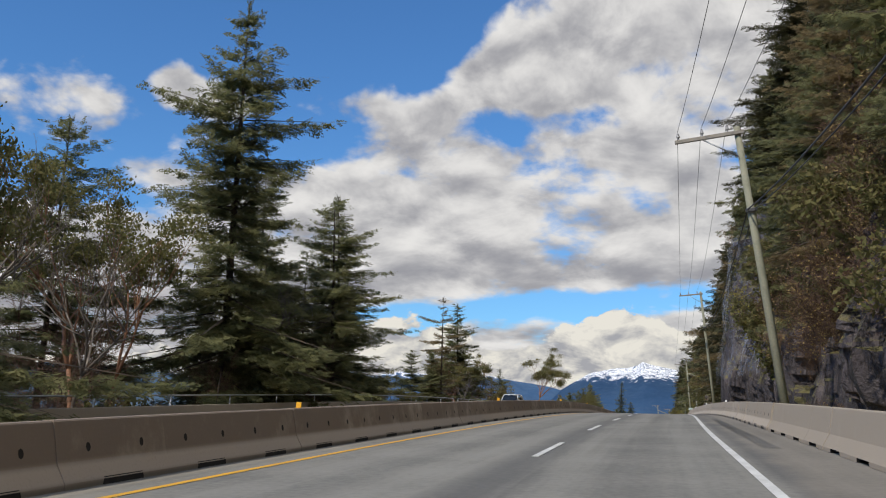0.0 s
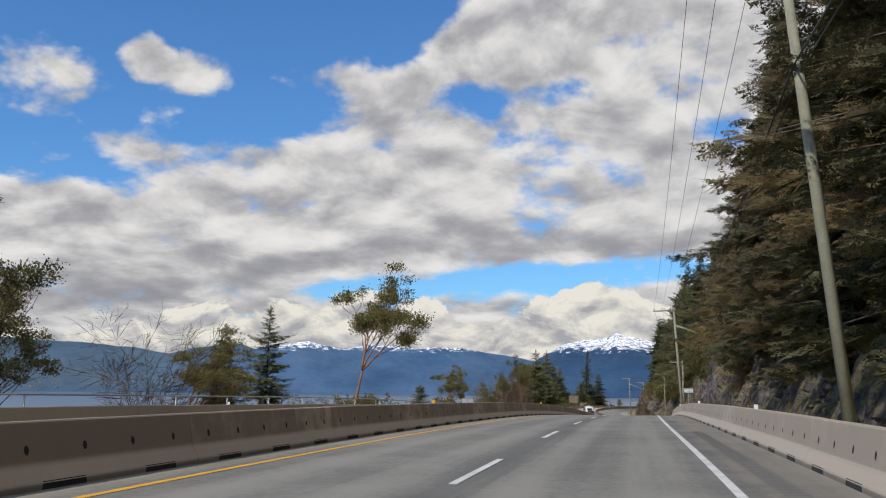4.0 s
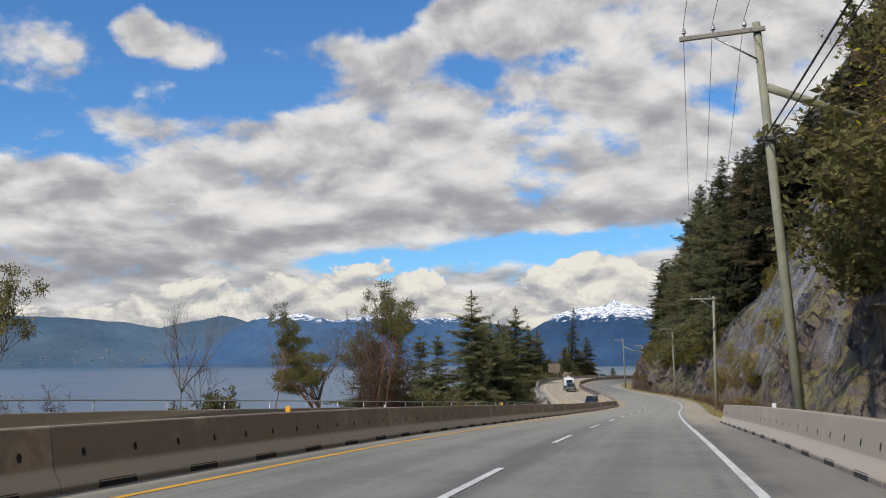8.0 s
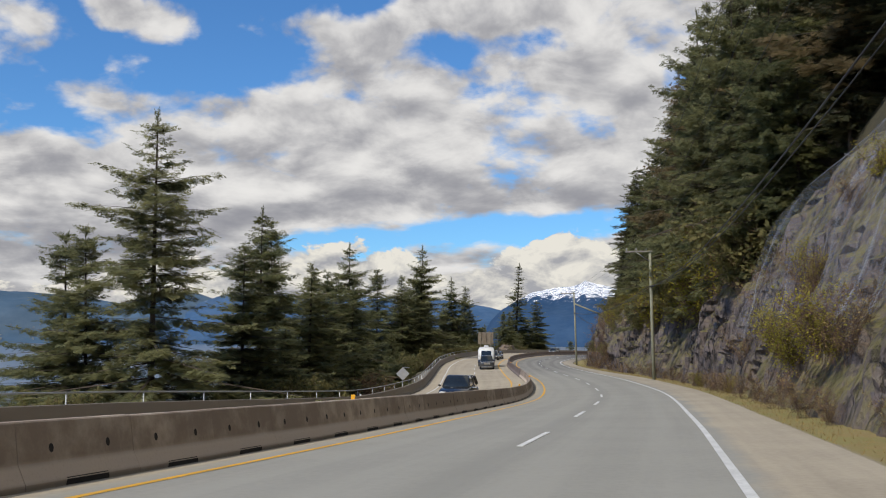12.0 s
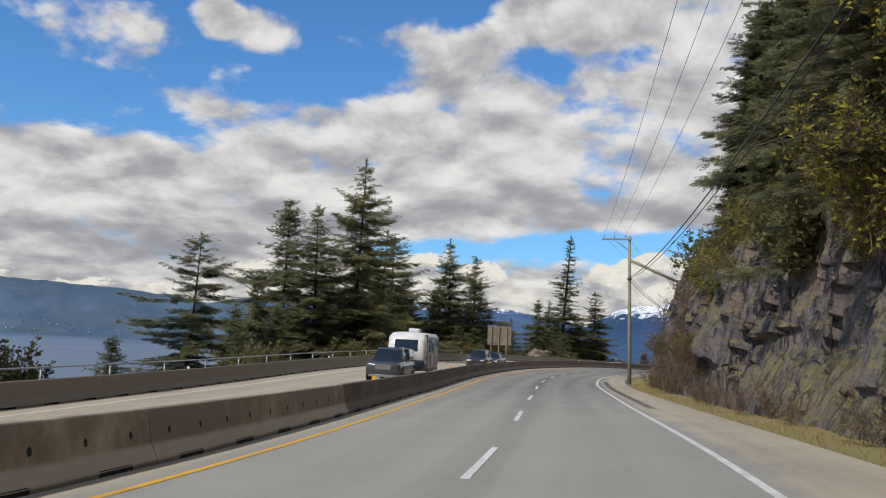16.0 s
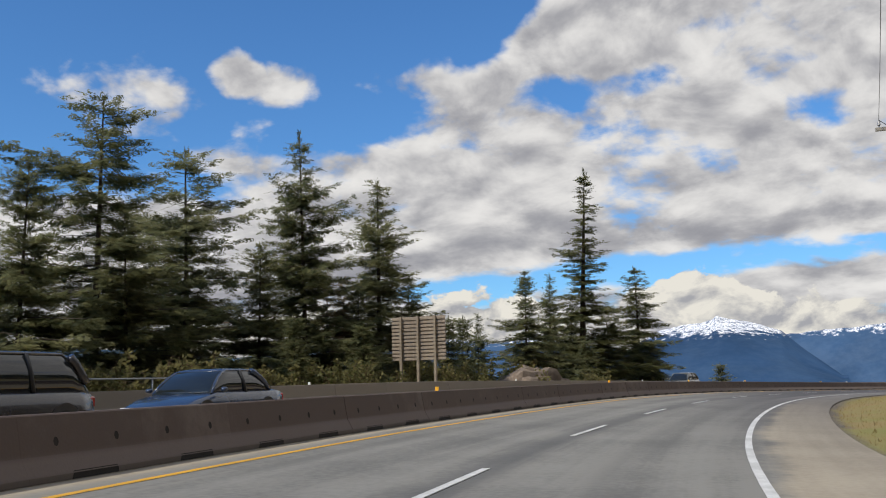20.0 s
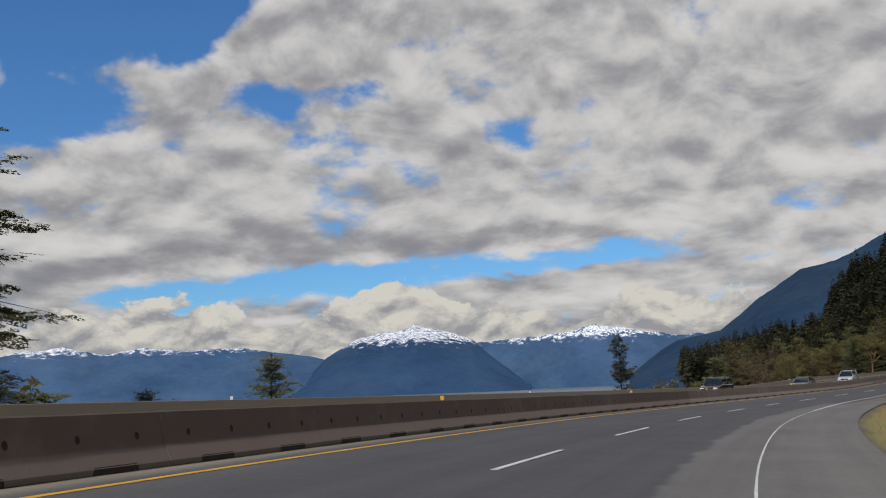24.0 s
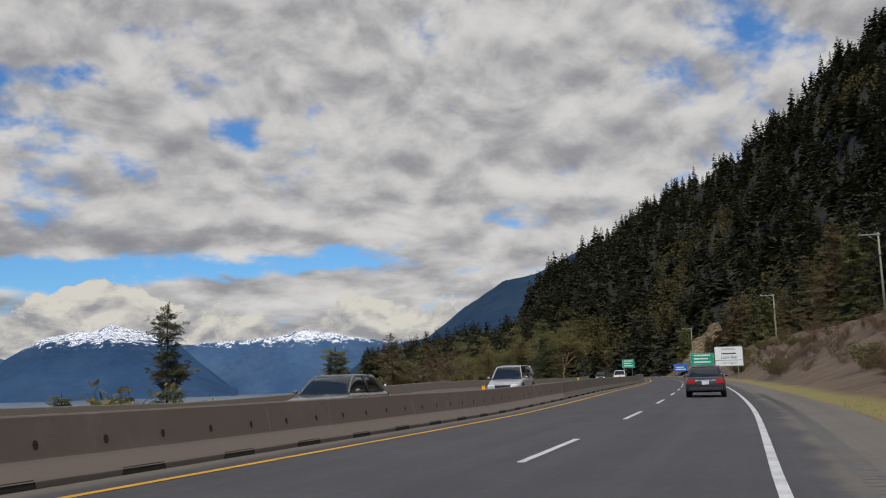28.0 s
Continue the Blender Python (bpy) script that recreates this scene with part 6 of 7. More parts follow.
def cable(name, a, b, sag, rad, label):
    pts = []
    for k in range(15):
        u = k / 14
        p = Vector(a).lerp(Vector(b), u)
        p.z -= sag * 4 * u * (1 - u)
        pts.append(p)
    return tagged(new(name, tube_mesh(pts, [rad] * 15, WIRE, 5)), label, "cable")


def pole_point(row, x, z):
    s, o, h, tilt = row[:4] if len(row) > 4 else (*row, 0.0)
    base = right_rise(s, o) if len(row) == 3 and o > 0 else 0.0
    return (stand(s, o, base) @ pose(0, 0, 0, 0, tilt, 0)) @ Vector((x, -0.13, h + z))


lines = [*POLES, *FAR_POLES[:5]]
for a, b in zip(lines[:-1], lines[1:]):
    far = len(b) == 3
    for x in (-2.1, -1.25, -0.35):
        cable("power_line", pole_point(a, x, 0.12), pole_point(b, x, 0.12), 0.9, 0.009 if not far else 0.016, "thin black overhead power line")
    for x, rad in ((-0.12, 0.026), (0.12, 0.018)):
        za, zb = -a[2] * 0.29, -b[2] * 0.29
        cable("telephone_cable", pole_point(a, x, za), pole_point(b, x, zb), 1.1, rad, "thick black telephone cable below the crossarms")

# ---- seaward rail, delineators, signs ----
def rail(s0, s1):
    top = tagged(new("seaward_rail"), "grey steel pipe rail on posts above the seaward barrier", "railing")
    pts = [place(s, -15.62, 1.18) for s in np.arange(s0, s1 + 0.1, 4.0)]
    part("pipe", tube_mesh(pts, [0.03] * len(pts), STEEL, 6), top)
    post = tube_mesh([(0, 0, 0.0), (0, 0, 1.18)], [0.028, 0.028], STEEL, 6)
    for s in np.arange(s0, s1 + 0.1, 2.4 * 2):
        part("post", post, top, "", Matrix.Translation(place(s, -15.62)))
    return top


for a, b in ((-40, 80), (82, 260), (262, 430)):
    rail(a, b)

YELLOW = plain("yellow_reflector", (0.80, 0.42, 0.02), (0.70, 0.36, 0.02), 0.4)
WHITE_PL = plain("white_plastic", (0.75, 0.75, 0.73), (0.62, 0.62, 0.60), 0.5)


def delineator_mesh(mat):
    bm = bmesh.new()
    box_bm(bm, -0.05, 0.05, -0.045, 0.045, 0.0, 0.02, 0.004)
    box_bm(bm, -0.055, 0.055, -0.012, 0.012, 0.02, 0.125, 0.006)
    return bm_mesh(bm, mat)


DEL_Y, DEL_W = delineator_mesh(YELLOW), delineator_mesh(WHITE_PL)
for o, ss, me, label, name in ((-4.94, [-4, 18, 41, 65, 90, 115, 152, 178, 205, 232, 263, 298, 322, 350, 372, 395, 424, 447, 466, 482, 505, 528, 545, 568, 590, 612, 640], DEL_Y, "small yellow reflector on the median barrier", "median_reflector"), (-15.35, [66, 120, 170, 220, 262, 300, 335, 360, 385, 410, 435, 460, 485, 510, 540, 575, 610, 650], DEL_W, "small white reflector on the seaward barrier", "seaward_reflector"), (5.45, [58, 82, 106, 130, 160, 186], DEL_W, "small white reflector on the roadside barrier", "roadside_reflector")):
    for s in ss:
        ob = new(name, me)
        ob.matrix_basis = stand(s, o, 0.80)
        tagged(ob, label, "reflector", label)

SIGN_WHITE = plain("sign_sheet_white", (0.72, 0.74, 0.72), (0.64, 0.66, 0.64), 0.45, 1.0, 8.0)
SIGN_GREEN = plain("sign_sheet_green", (0.0, 0.30, 0.17), (0.0, 0.25, 0.14), 0.45, 1.0, 8.0)
SIGN_BLUE = plain("sign_sheet_blue", (0.03, 0.12, 0.42), (0.02, 0.10, 0.36), 0.45, 1.0, 8.0)
ALU = plain("bare_aluminium", (0.50, 0.50, 0.49), (0.40, 0.40, 0.39), 0.5, 1.5, 12.0, 0.5)
INK_GREEN = plain("green_lettering", (0.02, 0.22, 0.13), rough=0.5, bumpy=0)
INK_BLACK = plain("black_lettering", (0.03, 0.03, 0.03), rough=0.5, bumpy=0)
INK_WHITE = plain("white_lettering", (0.75, 0.75, 0.75), rough=0.5, bumpy=0)
TIMBER = plain("sign_post_timber", (0.30, 0.25, 0.18), (0.20, 0.165, 0.12), 0.85, 2.0, 16.0)


def words(text, size, mat):
    """Flat lettering as a mesh, centred, in the x-z plane."""
    cu = bpy.data.curves.new("text", "FONT")
    cu.body, cu.size, cu.align_x, cu.align_y, cu.extrude = text, size, "CENTER", "CENTER", 0.002
    tmp = bpy.data.objects.new("text", cu)
    me = bpy.data.meshes.new_from_object(tmp)
    bpy.data.objects.remove(tmp)
    me.transform(pose(0, 0, 0, 90, 0, 0))
    me.materials.clear()
    me.materials.append(mat)
    return me


def sign(name, label, m, w, h, z, sheet, posts, post_mat=STEEL, edging=None):
    """A panel facing -y with its lower edge at z, on posts at the given x."""
    top = tagged(new(name), label, "road sign")
    top.matrix_basis = m
    panel = part("panel", box(-w / 2, w / 2, -0.012, 0.012, z, z + h, sheet, 0.006), top)
    for x in posts:
        part("post", box(x - 0.04, x + 0.04, 0.014, 0.094, -0.6, z + h * 0.92, post_mat, 0.008), top)
    if edging:
        for x0, x1, z0, z1 in ((-w / 2 + 0.03, w / 2 - 0.03, z + 0.03, z + 0.05), (-w / 2 + 0.03, w / 2 - 0.03, z + h - 0.05, z + h - 0.03), (-w / 2 + 0.03, -w / 2 + 0.05, z + 0.05, z + h - 0.05), (w / 2 - 0.05, w / 2 - 0.03, z + 0.05, z + h - 0.05)):
            part("border", box(x0, x1, -0.0155, -0.0125, z0, z1, edging), panel)
    return top, panel


top, panel = sign("creek_sign", "white creek name sign with green letters on one post", stand(155.5, 5.95, 0.0, -3), 0.66, 0.31, 1.74, SIGN_WHITE, [0.0], edging=INK_GREEN)
part("line", words("COSMO", 0.135, INK_GREEN), panel, "green letters", Matrix.Translation((0, -0.0145, 1.965)))
part("line", words("CREEK", 0.135, INK_GREEN), panel, "green letters", Matrix.Translation((0, -0.0145, 1.83)))

top, panel = sign("village_sign", "large white village entry sign with black letters", stand(688, 6.3, right_rise(688, 6.3), 2), 3.5, 2.5, 1.9, SIGN_WHITE, [-1.1, 1.1], TIMBER, INK_BLACK)
part("line", words("ENTERING", 0.36, INK_BLACK), panel, "", Matrix.Translation((0, -0.0145, 4.05)))
part("line", box(-0.9, 0.9, -0.0155, -0.0125, 3.42, 3.58, INK_BLACK), panel)
part("line", words("Lions Bay", 0.52, INK_BLACK), panel, "", Matrix.Translation((0, -0.0145, 3.02)))
part("rule", box(-1.68, 1.68, -0.0155, -0.0125, 2.62, 2.67, INK_BLACK), panel)
part("line", words("NEXT 2 EXITS", 0.32, INK_BLACK), panel, "", Matrix.Translation((0, -0.0145, 2.28)))

for s, o, w, h, z, sheet, label, bars in ((800, -5.2, 3.0, 2.1, 2.4, SIGN_GREEN, "green highway direction sign on two posts", 3), (742, 6.3, 4.2, 2.2, 2.2, SIGN_GREEN, "wide green highway direction sign on two posts", 3), (792, 6.4, 3.2, 1.8, 1.2, SIGN_BLUE, "blue highway services sign on two posts", 2)):
    top, panel = sign("direction_sign", label, stand(s, o, 0.0), w, h, z, sheet, [-w * 0.3, w * 0.3], STEEL, INK_WHITE)
    for k in range(bars):
        part("line", box(-w * 0.36, w * (0.36 - 0.12 * (k % 2)), -0.0155, -0.0125, z + h * (0.2 + 0.28 * k), z + h * (0.2 + 0.28 * k) + h * 0.12, INK_WHITE), panel)

# signs of the far carriageway, seen from behind
top, panel = sign("small_sign_back", "back of a small pale rectangular sign", stand(179.2, -15.85, 0.0, 180), 1.2, 0.6, 1.25, ALU, [0.0])
top = tagged(new("diamond_sign_back"), "back of a bare metal diamond warning sign on a steel post", "road sign")
top.matrix_basis = stand(325.5, -16.3, 0.0, 180)
dm = box(-0.43, 0.43, -0.008, 0.008, -0.43, 0.43, ALU, 0.02)
part("panel", dm, top, "", pose(0, 0, 1.7, 0, 45, 0))
part("post", box(-0.03, 0.03, -0.07, -0.01, -0.8, 2.3, STEEL, 0.006), top)
part("stiffener", box(-0.6, 0.02, -0.06, -0.02, 2.24, 2.30, STEEL, 0.006), top)

top = tagged(new("large_sign_back"), "brown slatted back of a large highway sign on three posts", "road sign")
top.matrix_basis = stand(450.2, -17.5, 0.05, 4) @ Matrix.Diagonal((0.86, 1, 1, 1))
SLAT_WOOD = plain("weathered_sign_slat", (0.33, 0.27, 0.20), (0.20, 0.16, 0.12), 0.8, 1.5, 14.0)
SLAT = box(-2.05, 2.05, -0.03, 0.03, 0.0, 0.135, SLAT_WOOD, 0.012)
part("panel", box(-2.05, 2.05, 0.034, 0.05, 2.03, 4.70, SLAT_WOOD, 0.004), top, "weathered backing sheet")
for k in range(12):
    part("slat", SLAT, top, "", Matrix.Translation((0, 0, 2.05 + 0.222 * k)))
for x in (-1.3, 0.0, 1.3):
    part("post", box(x - 0.09, x + 0.09, -0.22, -0.034, -2.0, 4.72, TIMBER, 0.012), top, "square timber post")
RUST = plain("cut_rock_face", (0.26, 0.20, 0.15), (0.12, 0.095, 0.075), 0.9, 0.8, 6.0)
bm = bmesh.new()
bmesh.ops.create_icosphere(bm, subdivisions=4, radius=1.0)
for v in bm.verts:
    k = 1 + 0.28 * noise.fractal(v.co * 1.7, 0.9, 2.1, 4) - 0.25 * (noise.voronoi(v.co * 2.2)[0][0] - 0.35)
    v.co = Vector((v.co.x * 2.3 * k, v.co.y * 6.5 * k, v.co.z * 2.4 * k))
ob = tagged(new("rock_outcrop", bm_mesh(bm, RUST)), "low broken brown rock outcrop behind the barrier", "rock")
ob.matrix_basis = stand(471.5, -19.2, -0.5)
bm = bmesh.new()
bmesh.ops.create_grid(bm, x_segments=26, y_segments=70, size=1.0)
for v in bm.verts:
    u, w = v.co.x, v.co.y
    wide = 2.6 - 0.9 * w + 1.2 * noise.noise(Vector((w * 2.6, u * 0.6, 5.0)))
    rough = noise.fractal(Vector((u * 3.0, w * 10.0, 2.0)), 0.9, 2.1, 4) + 0.9 * (noise.voronoi(Vector((u * 3.5, w * 13.0, 1.0)))[0][0] - 0.3)
    v.co = Vector((u * wide + 1.2 * noise.noise(Vector((w * 3.0, 1.0, 8.0))), w * 8.5, 0.9 * rough - 3.5 * abs(u) ** 3))
TAN_ROCK = plain("tan_broken_rock", (0.30, 0.225, 0.13), (0.12, 0.09, 0.06), 0.95, 0.25, 2.5)
ob = tagged(new("rock_slide", bm_mesh(bm, TAN_ROCK)), "tan broken rock slide down the wooded hillside", "rock slide")
ob.matrix_basis = pose(340.5, 700.0, 2.2, 0, 0, -46) @ pose(0, 0, 0, 58, 32, 0)


# ---- vehicles ----
def gloss(name, col, rough=0.25, coat=0.6, metal=0.0):
    m, t, b = material(name, rough, metal)
    n = noise_of(t, local(t), 2.0, 4.0)
    t.links.new(mixed(t, step(t, n, 0.35, 0.7), col, tuple(c * 0.8 for c in col)), b.inputs["Base Color"])
    b.inputs["Coat Weight"].default_value = coat
    return m


GLASS_DARK = gloss("tinted_window", (0.016, 0.02, 0.022), 0.06, 0.3)
TYRE = plain("tyre_rubber", (0.025, 0.025, 0.025), (0.017, 0.017, 0.017), 0.9, 4.0, 40.0)
RIM = plain("alloy_rim", (0.35, 0.35, 0.36), (0.25, 0.25, 0.26), 0.35, 4.0, 20.0, 0.8)
TAIL = gloss("red_tail_lamp", (0.42, 0.012, 0.015), 0.2)
LAMP = gloss("clear_headlamp", (0.75, 0.75, 0.72), 0.1)
TRIM = plain("black_trim", (0.02, 0.02, 0.02), (0.014, 0.014, 0.014), 0.6)
CHROME = plain("chrome", (0.6, 0.6, 0.6), (0.5, 0.5, 0.5), 0.18, 3.0, 20.0, 1.0, 0)
PLATE = plain("plate_sheet", (0.6, 0.62, 0.66), (0.5, 0.52, 0.56), 0.5)


def loft(sections, mat, smooth=True):
    """Closed skin through rings; each section: y and a half ring of (x, z) from bottom to top."""
    verts, faces, n = [], [], len(sections[0][1]) * 2
    for y, half in sections:
        verts += [(x, y, z) for x, z in half] + [(-x, y, z) for x, z in half[::-1]]
    for i in range(len(sections) - 1):
        for k in range(n):
            a, b = i * n + k, i * n + (k + 1) % n
            faces.append((a, b, b + n, a + n))
    faces.append(tuple(range(n))[::-1])
    faces.append(tuple(range((len(sections) - 1) * n, len(sections) * n)))
    me = mesh("loft", verts, faces, mat, smooth=smooth)
    return me


def lower_ring(w, z0, z1):
    return [(w * 0.80, z0), (w * 0.95, z0 + 0.06), (w, z0 + (z1 - z0) * 0.45), (w * 0.985, z0 + (z1 - z0) * 0.75), (w * 0.93, z1 - 0.03), (w * 0.82, z1)]


def wheel(top, x, y, r, width):
    hub = part("wheel", None, top, "", pose(x, y, r))
    bm = bmesh.new()
    bmesh.ops.create_cone(bm, cap_ends=True, segments=24, radius1=r, radius2=r, depth=width, matrix=pose(0, 0, 0, 0, 90, 0))
    bmesh.ops.bevel(bm, geom=[e for e in bm.edges if abs(e.verts[0].co.x - e.verts[1].co.x) < 1e-4], offset=0.03, segments=2, affect="EDGES")
    part("tyre", bm_mesh(bm, TYRE), hub)
    bm = bmesh.new()
    sg = 1 if x > 0 else -1
    bmesh.ops.create_cone(bm, cap_ends=True, segments=20, radius1=r * 0.66, radius2=r * 0.62, depth=0.03, matrix=pose(sg * (width / 2), 0, 0, 0, 90, 0))
    part("rim", bm_mesh(bm, RIM), hub)
    for k in range(5):
        part("spoke_gap", box(-0.006, 0.006, -r * 0.12, r * 0.12, r * 0.22, r * 0.52, TRIM), hub, "", pose(sg * (width / 2 + 0.014), 0, 0, 72 * k, 0, 0))


def car(label, m, paint, style="sedan", facing_label=""):
    """A parked road car: +y is its front."""
    d = {"sedan": (4.5, 0.875, 1.43, 0.90), "suv": (4.65, 0.92, 1.70, 1.02), "hatch": (4.2, 0.87, 1.50, 0.94), "pickup": (5.7, 0.98, 1.88, 1.12)}[style]
    length, w, high, belt = d
    top = tagged(new("car" if style in ("sedan", "hatch") else "suv_car" if style == "suv" else "pickup_truck"), label, "car" if style != "pickup" else "pickup truck")
    top.matrix_basis = m
    f, b = length / 2, -length / 2
    hood = belt - (0.06 if style != "pickup" else 0.02)
    tail = {"sedan": belt + 0.02, "suv": belt, "hatch": belt, "pickup": belt - 0.02}[style]
    secs = [(b, lower_ring(w * 0.90, 0.42, tail - 0.16)), (b + 0.10, lower_ring(w * 0.96, 0.30, tail - 0.03)), (b + 0.45, lower_ring(w, 0.22, tail)), (b + 1.2, lower_ring(w, 0.22, belt)), (0, lower_ring(w, 0.22, belt)), (f - 1.35, lower_ring(w, 0.22, belt)), (f - 0.6, lower_ring(w * 0.985, 0.24, hood - 0.07)), (f - 0.16, lower_ring(w * 0.93, 0.27, hood - 0.20)), (f, lower_ring(w * 0.82, 0.36, hood - 0.30))]
    if style == "pickup":
        secs[-3:] = [(f - 0.6, lower_ring(w, 0.32, hood)), (f - 0.12, lower_ring(w * 0.97, 0.34, hood - 0.05)), (f, lower_ring(w * 0.93, 0.42, hood - 0.12))]
    part("body", loft(secs, paint), top)
    cab = {"sedan": (b + 0.55, b + 1.35, f - 2.15, f - 1.2), "suv": (b + 0.12, b + 0.55, f - 2.0, f - 1.15), "hatch": (b + 0.15, b + 0.8, f - 2.0, f - 1.05), "pickup": (b + 2.0, b + 2.25, f - 2.3, f - 1.55)}[style]
    wt_, roof_w = w * 0.86, w * 0.66

    def arch(y):
        """Height of the roof line over the belt, 0 to 1, rounded at both ends."""
        a = min(max((y - cab[0]) / (cab[1] - cab[0]), 0.0), 1.0)
        c = min(max((cab[3] - y) / (cab[3] - cab[2]), 0.0), 1.0)
        return math.sin(a * math.pi / 2) ** 0.9 * math.sin(c * math.pi / 2) ** 0.9

    def side_at(y, up=0.0, out=0.0):
        k = arch(y)
        return wt_ + (roof_w - wt_) * k**1.3 + out, y, belt - 0.02 + (high - belt) * k + up

    ys = [cab[0] + (cab[3] - cab[0]) * k / 18 for k in range(19)]
    rings = []
    for y in ys:
        x1, _, z1 = side_at(y)
        z1 = max(z1, belt + 0.01)
        rings.append((y, [(wt_, belt - 0.06), (wt_ * 0.6 + x1 * 0.4, belt - 0.06 + (z1 - belt + 0.06) * 0.55), (x1, z1 - 0.03), (x1 * 0.86, z1)]))
    part("glasshouse", loft(rings, GLASS_DARK), top, "dark tinted glass")
    roof = [y for y in np.linspace(cab[1] - 0.25, cab[2] + 0.25, 9)]
    part("roof", loft([(y, [(side_at(y)[0] + 0.012, side_at(y)[2] - 0.045), (side_at(y)[0], side_at(y)[2] - 0.008), (side_at(y)[0] * 0.8, side_at(y)[2] + 0.016)]) for y in roof], paint), top)
    y_mid = (cab[1] + cab[2]) / 2 - 0.05
    for sg in (-1, 1):
        front = [side_at(y, -0.03, 0.004) for y in np.linspace(cab[3] - 0.02, cab[2] + 0.1, 5)]
        back = [side_at(y, -0.03, 0.004) for y in np.linspace(cab[0] + 0.06, cab[1] - 0.1, 5)]
        for pts, rad in ((front, 0.035), (back, 0.07 if style != "suv" else 0.09)):
            part("pillar", tube_mesh([(sg * x, y, z) for x, y, z in pts], [rad] * 5, paint, 6), top)
        x1, _, z1 = side_at(y_mid)
        part("pillar", tube_mesh([(sg * (wt_ + 0.002), y_mid, belt - 0.04), (sg * (wt_ * 0.6 + x1 * 0.4), y_mid, belt + (z1 - belt) * 0.5), (sg * x1, y_mid, z1 - 0.03)], [0.04] * 3, TRIM, 6), top, "black centre pillar")
        part("mirror", loft([(cab[3] - 0.25 + k, [(0.03 * q, -0.05 * q), (0.09 * q, 0.0), (0.05 * q, 0.06 * q)]) for k, q in ((0, 0.8), (0.06, 1.0), (0.14, 0.6))], paint), top, "", Matrix.Translation((sg * (w + 0.09), 0, belt + 0.05)))
        part("tail_lamp", box(sg * w * 0.72 - 0.19, sg * w * 0.72 + 0.19, b - 0.005, b + 0.22, tail - 0.30, tail - 0.10, TAIL, 0.03), top, "red tail lamp")
        part("headlamp", box(sg * w * 0.66 - 0.19, sg * w * 0.66 + 0.19, f - 0.30, f - 0.02, hood - 0.36, hood - 0.22, LAMP, 0.03), top, "clear headlamp")
        for y in (f - 0.85, b + 0.9):
            r = 0.33 if style in ("sedan", "hatch") else 0.37 if style == "suv" else 0.41
            bm = bmesh.new()
            bmesh.ops.create_cone(bm, cap_ends=True, segments=24, radius1=r + 0.07, radius2=r + 0.07, depth=0.02, matrix=pose(sg * (w - 0.008), y, r + 0.02, 0, 90, 0))
            part("wheel_arch", bm_mesh(bm, TRIM), top)
            wheel(top, sg * (w - 0.10), y, r, 0.22)
    part("rear_bumper", box(-w * 0.86, w * 0.86, b - 0.03, b + 0.12, 0.30, 0.46, TRIM, 0.03), top, "dark lower bumper")
    part("number_plate", box(-0.16, 0.16, b - 0.012, b - 0.004, tail - 0.34, tail - 0.18, PLATE, 0.002), top, "blank number plate")
    part("rear_trim", box(-0.34, 0.34, b - 0.010, b + 0.05, tail - 0.15, tail - 0.115, CHROME, 0.008), top, "chrome trim bar")
    part("grille", box(-w * 0.45, w * 0.45, f - 0.10, f + 0.012, hood - 0.42, hood - 0.26 if style != "pickup" else hood - 0.12, TRIM if style != "pickup" else CHROME, 0.02), top, "front grille")
    part("front_bumper", box(-w * 0.80, w * 0.80, f - 0.14, f + 0.02, 0.30, 0.44, TRIM if style != "pickup" else CHROME, 0.03), top)
    return top


def drive(s, o, forward=True):
    p, q = place(s - 1.5, o, 0.0), place(s + 1.5, o, 0.0)
    return look((p + q) / 2, q if forward else p) @ pose(0, 0, 0, -90, 0, 0)


BLACKISH = gloss("dark_graphite_paint", (0.035, 0.034, 0.040))
NAVY_P = gloss("dark_blue_paint", (0.03, 0.05, 0.10))
BLACK_P = gloss("black_paint", (0.014, 0.014, 0.016))
WHITE_P = gloss("white_car_paint", (0.70, 0.70, 0.69))
GREY_P = gloss("grey_green_paint", (0.12, 0.13, 0.13))
SILVER_P = gloss("silver_paint", (0.40, 0.41, 0.42))
TRUCK_P = gloss("dark_grey_truck_paint", (0.05, 0.052, 0.055))
car("dark graphite sedan in the outer lane ahead", drive(607, 1.75), BLACKISH, "sedan")
car("white suv in the far carriageway", drive(88.2, -11.8, False), WHITE_P, "suv")
car("black suv in the far carriageway bend", drive(295.5, -8.3, False), BLACK_P, "suv")
car("dark grey pickup towing a travel trailer", drive(372.6, -8.3, False), TRUCK_P, "pickup")
truck = bpy.data.objects["pickup_truck"]
part("canopy", loft([(y, [(0.86, 1.06), (0.85, 1.35), (0.76, 1.80), (0.5, 1.86)]) for y in (-2.78, -2.0, -1.2, -0.8)], TRUCK_P), truck, "dark bed canopy")
for sg in (-1, 1):
    part("canopy_window", box(-0.008, 0.008, -2.5, -1.0, 1.32, 1.66, GLASS_DARK, 0.004), truck, "tinted canopy window", pose(sg * 0.835, 0, 0, 0, -sg * 11, 0) @ Matrix.Translation((sg * 0.27, 0, 0.02)))
car("dark suv in the far carriageway", drive(410.3, -8.3, False), BLACKISH, "suv")
car("dark blue sedan in the far carriageway", drive(417.5, -8.3, False), NAVY_P, "sedan")
car("dark hatchback on the far carriageway curve", drive(476, -8.3, False), GREY_P, "hatch")
car("black suv on the seaward carriageway", drive(568.9, -11.8, False), BLACK_P, "suv")
car("dark grey sedan on the seaward carriageway", drive(586, -8.3, False), GREY_P, "sedan")
car("silver suv on the far straight", drive(610.3, -8.3, False), SILVER_P, "suv")
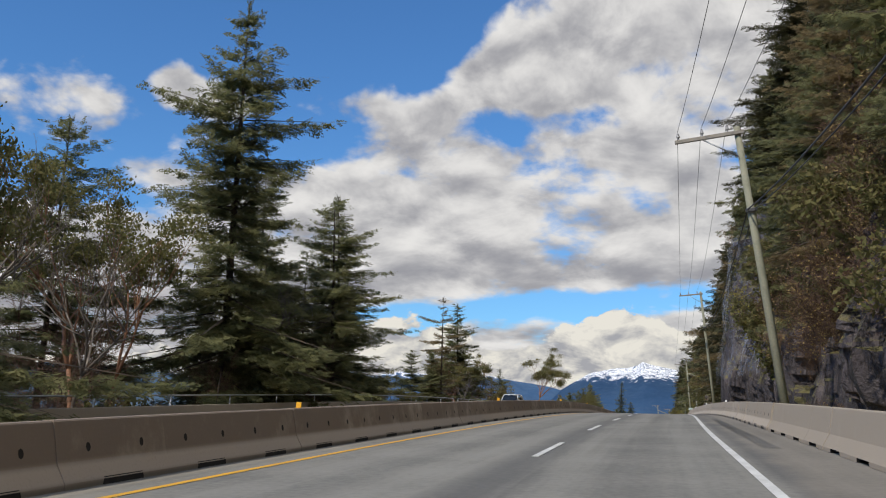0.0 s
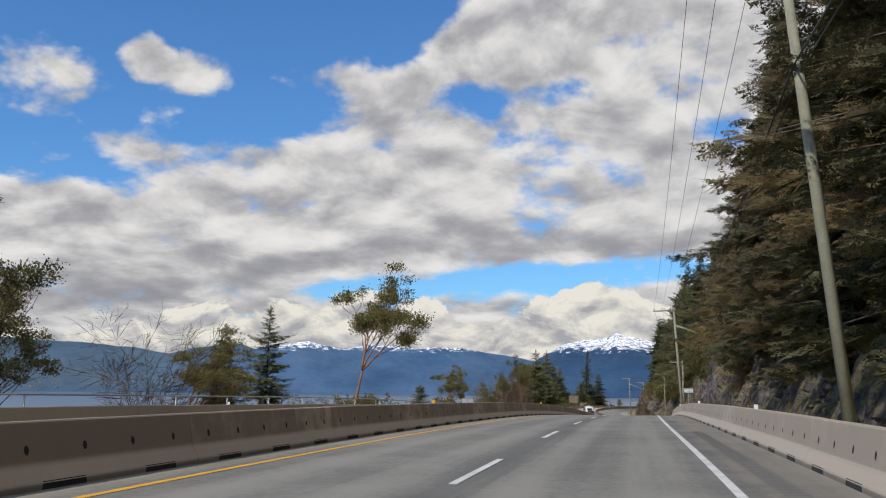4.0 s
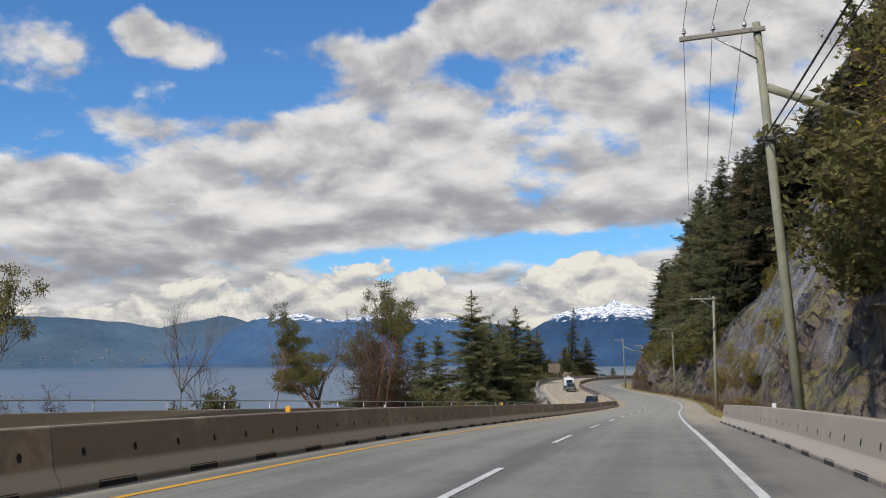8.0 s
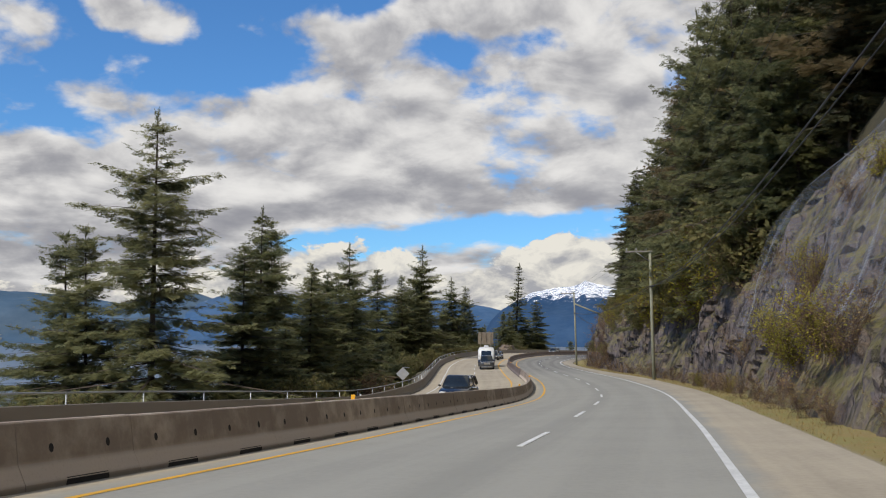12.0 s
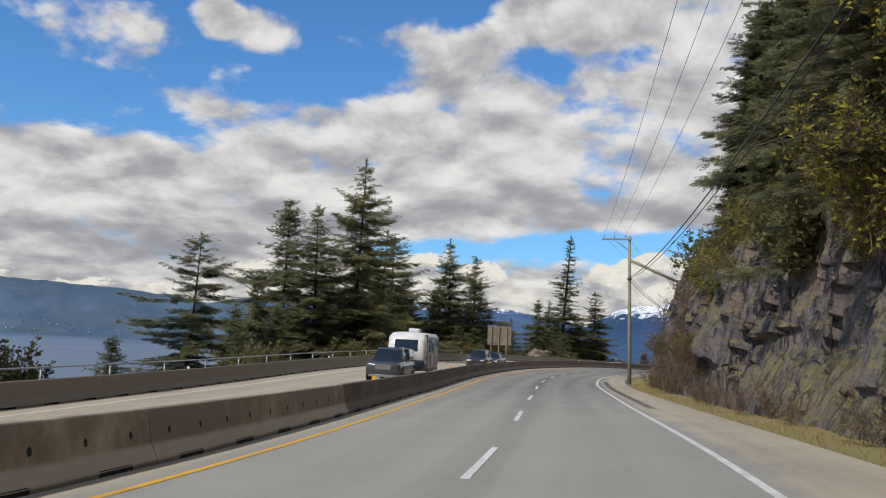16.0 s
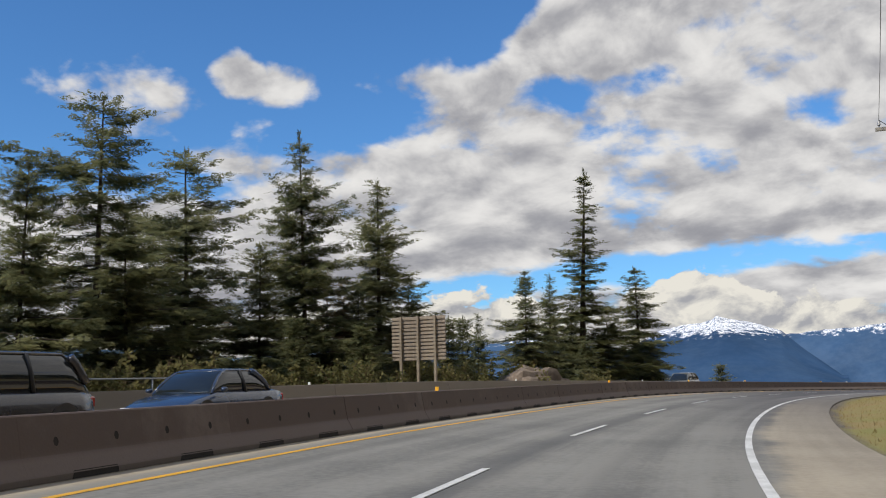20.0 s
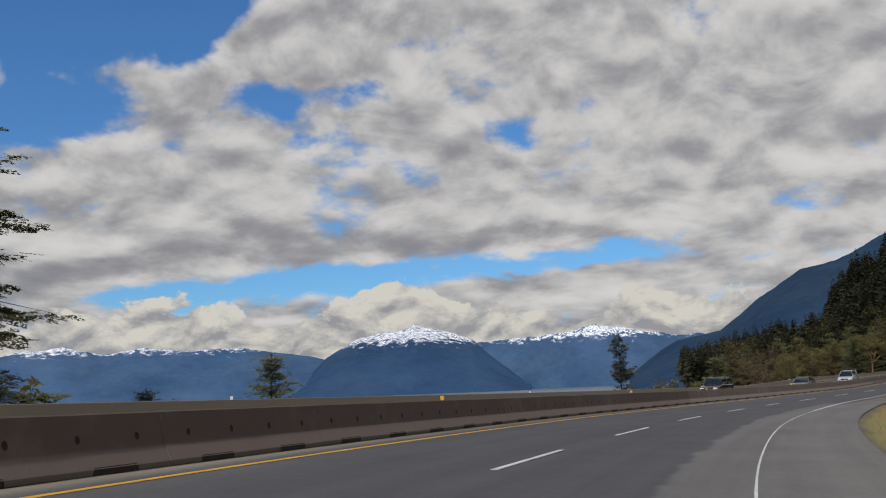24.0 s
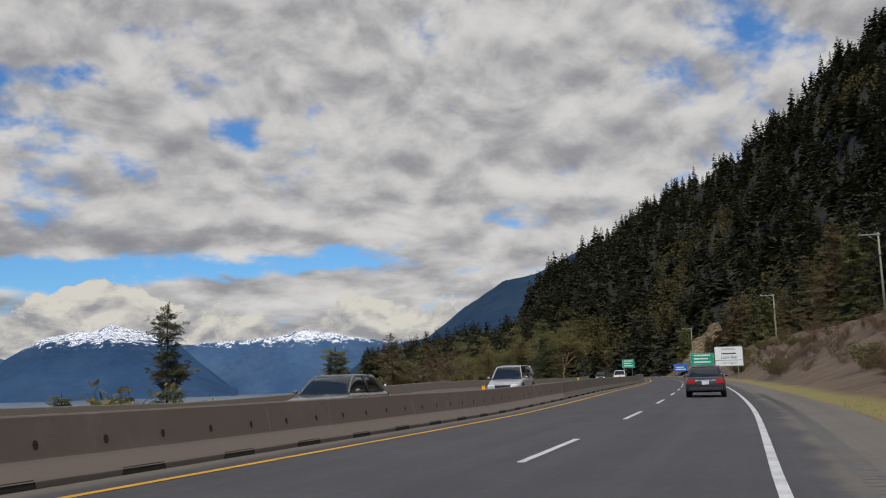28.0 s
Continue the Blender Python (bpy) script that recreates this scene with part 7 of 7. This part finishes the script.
car("white suv on the far straight", drive(706, -8.3, False), WHITE_P, "suv")
car("dark car on the far straight", drive(722, -11.8, False), BLACKISH, "hatch")

# travel trailer behind the pickup
TR_WHITE = gloss("trailer_white_panel", (0.68, 0.67, 0.64), 0.35, 0.3)
TR_DARK = gloss("trailer_dark_skirt", (0.04, 0.045, 0.05), 0.4, 0.2)
trailer = tagged(new("travel_trailer"), "white travel trailer with dark skirt and windows", "caravan")
trailer.matrix_basis = drive(380.0, -8.3, False)
half_s = [(0.55, 0.55), (1.18, 0.60), (1.2, 1.6), (1.19, 2.55), (1.0, 2.78), (0.4, 2.84)]
part("body", loft([(y, [(x * k, 0.55 + (z - 0.55) * q) for x, z in half_s]) for y, k, q in ((-2.9, 0.97, 0.97), (-2.8, 1.0, 1.0), (1.7, 1.0, 1.0), (2.4, 0.99, 0.97), (2.75, 0.96, 0.84), (2.9, 0.9, 0.6))], TR_WHITE), trailer)
TR_SIDE = gloss("trailer_grey_side", (0.36, 0.345, 0.32), 0.4, 0.2)
TR_NAVY = gloss("trailer_navy_nose", (0.02, 0.026, 0.05), 0.35, 0.4)
part("skirt", box(-1.206, 1.206, -2.82, 1.55, 0.42, 0.62, TR_DARK, 0.03), trailer, "dark lower skirt")
part("nose", loft([(y, [(0.9 * k, 0.44), (1.16 * k, 0.50), (1.222 * k, 0.8), (1.222 * k, 1.12)]) for y, k in ((1.55, 1.0), (2.4, 0.995), (2.78, 0.965), (2.94, 0.90))], TR_NAVY), trailer, "dark blue lower front panel")
for sg in (-1, 1):
    part("side_panel", box(sg * 1.2 - 0.008, sg * 1.2 + 0.008, -2.72, 1.62, 0.66, 2.56, TR_SIDE, 0.02), trailer, "grey-beige side panel")
    part("lower_stripe", box(sg * 1.21 - 0.004, sg * 1.21 + 0.004, -2.7, 1.6, 1.02, 1.06, TR_DARK), trailer, "thin dark stripe")
    part("side_lamp", box(sg * 1.215 - 0.006, sg * 1.215 + 0.006, 1.45, 1.55, 2.3, 2.36, LAMP, 0.004), trailer, "small marker lamp")
part("front_window", box(-0.72, 0.72, -0.03, 0.03, -0.32, 0.32, GLASS_DARK, 0.02), trailer, "dark front window", pose(0, 2.875, 2.05, 16, 0, 0))
for sg in (-1, 1):
    for y0, y1 in ((-2.5, -1.75), (0.72, 1.42)):
        part("side_window", box(sg * 1.2 - 0.012, sg * 1.2 + 0.012, y0, y1, 1.62, 2.35, GLASS_DARK, 0.008), trailer, "dark side window")
    part("stripe", box(sg * 1.205 - 0.006, sg * 1.205 + 0.006, -2.6, 2.3, 1.22, 1.30, TR_DARK), trailer)
    for y in (-0.75, 0.1):
        wheel(trailer, sg * 1.05, y, 0.35, 0.22)
door = part("door", box(-1.226, -1.204, -0.75, 0.35, 0.72, 2.5, TR_WHITE, 0.01), trailer)
part("door_window", box(-1.234, -1.227, -0.5, 0.1, 1.55, 2.25, GLASS_DARK, 0.003), door, "dark door window")
for y0, y1, z0, z1 in ((-0.81, -0.75, 0.70, 2.56), (0.35, 0.41, 0.70, 2.56), (-0.75, 0.35, 2.50, 2.56)):
    part("door_frame", box(-1.222, -1.2, y0, y1, z0, z1, TR_DARK), trailer, "dark door frame")
part("hatch", box(-1.216, -1.2, -2.35, -1.6, 0.85, 1.95, TR_WHITE, 0.006), trailer)
part("front_trim", box(-1.225, 1.225, 2.05, 2.12, 0.6, 2.7, TR_DARK, 0.01), trailer, "dark edge trim")
part("roof_unit", box(-0.35, 0.35, -0.6, 0.3, 2.83, 3.08, WHITE_PL, 0.06), trailer, "white roof air unit")
part("drawbar", box(-0.06, 0.06, 2.85, 3.85, 0.48, 0.58, TRIM, 0.01), trailer)
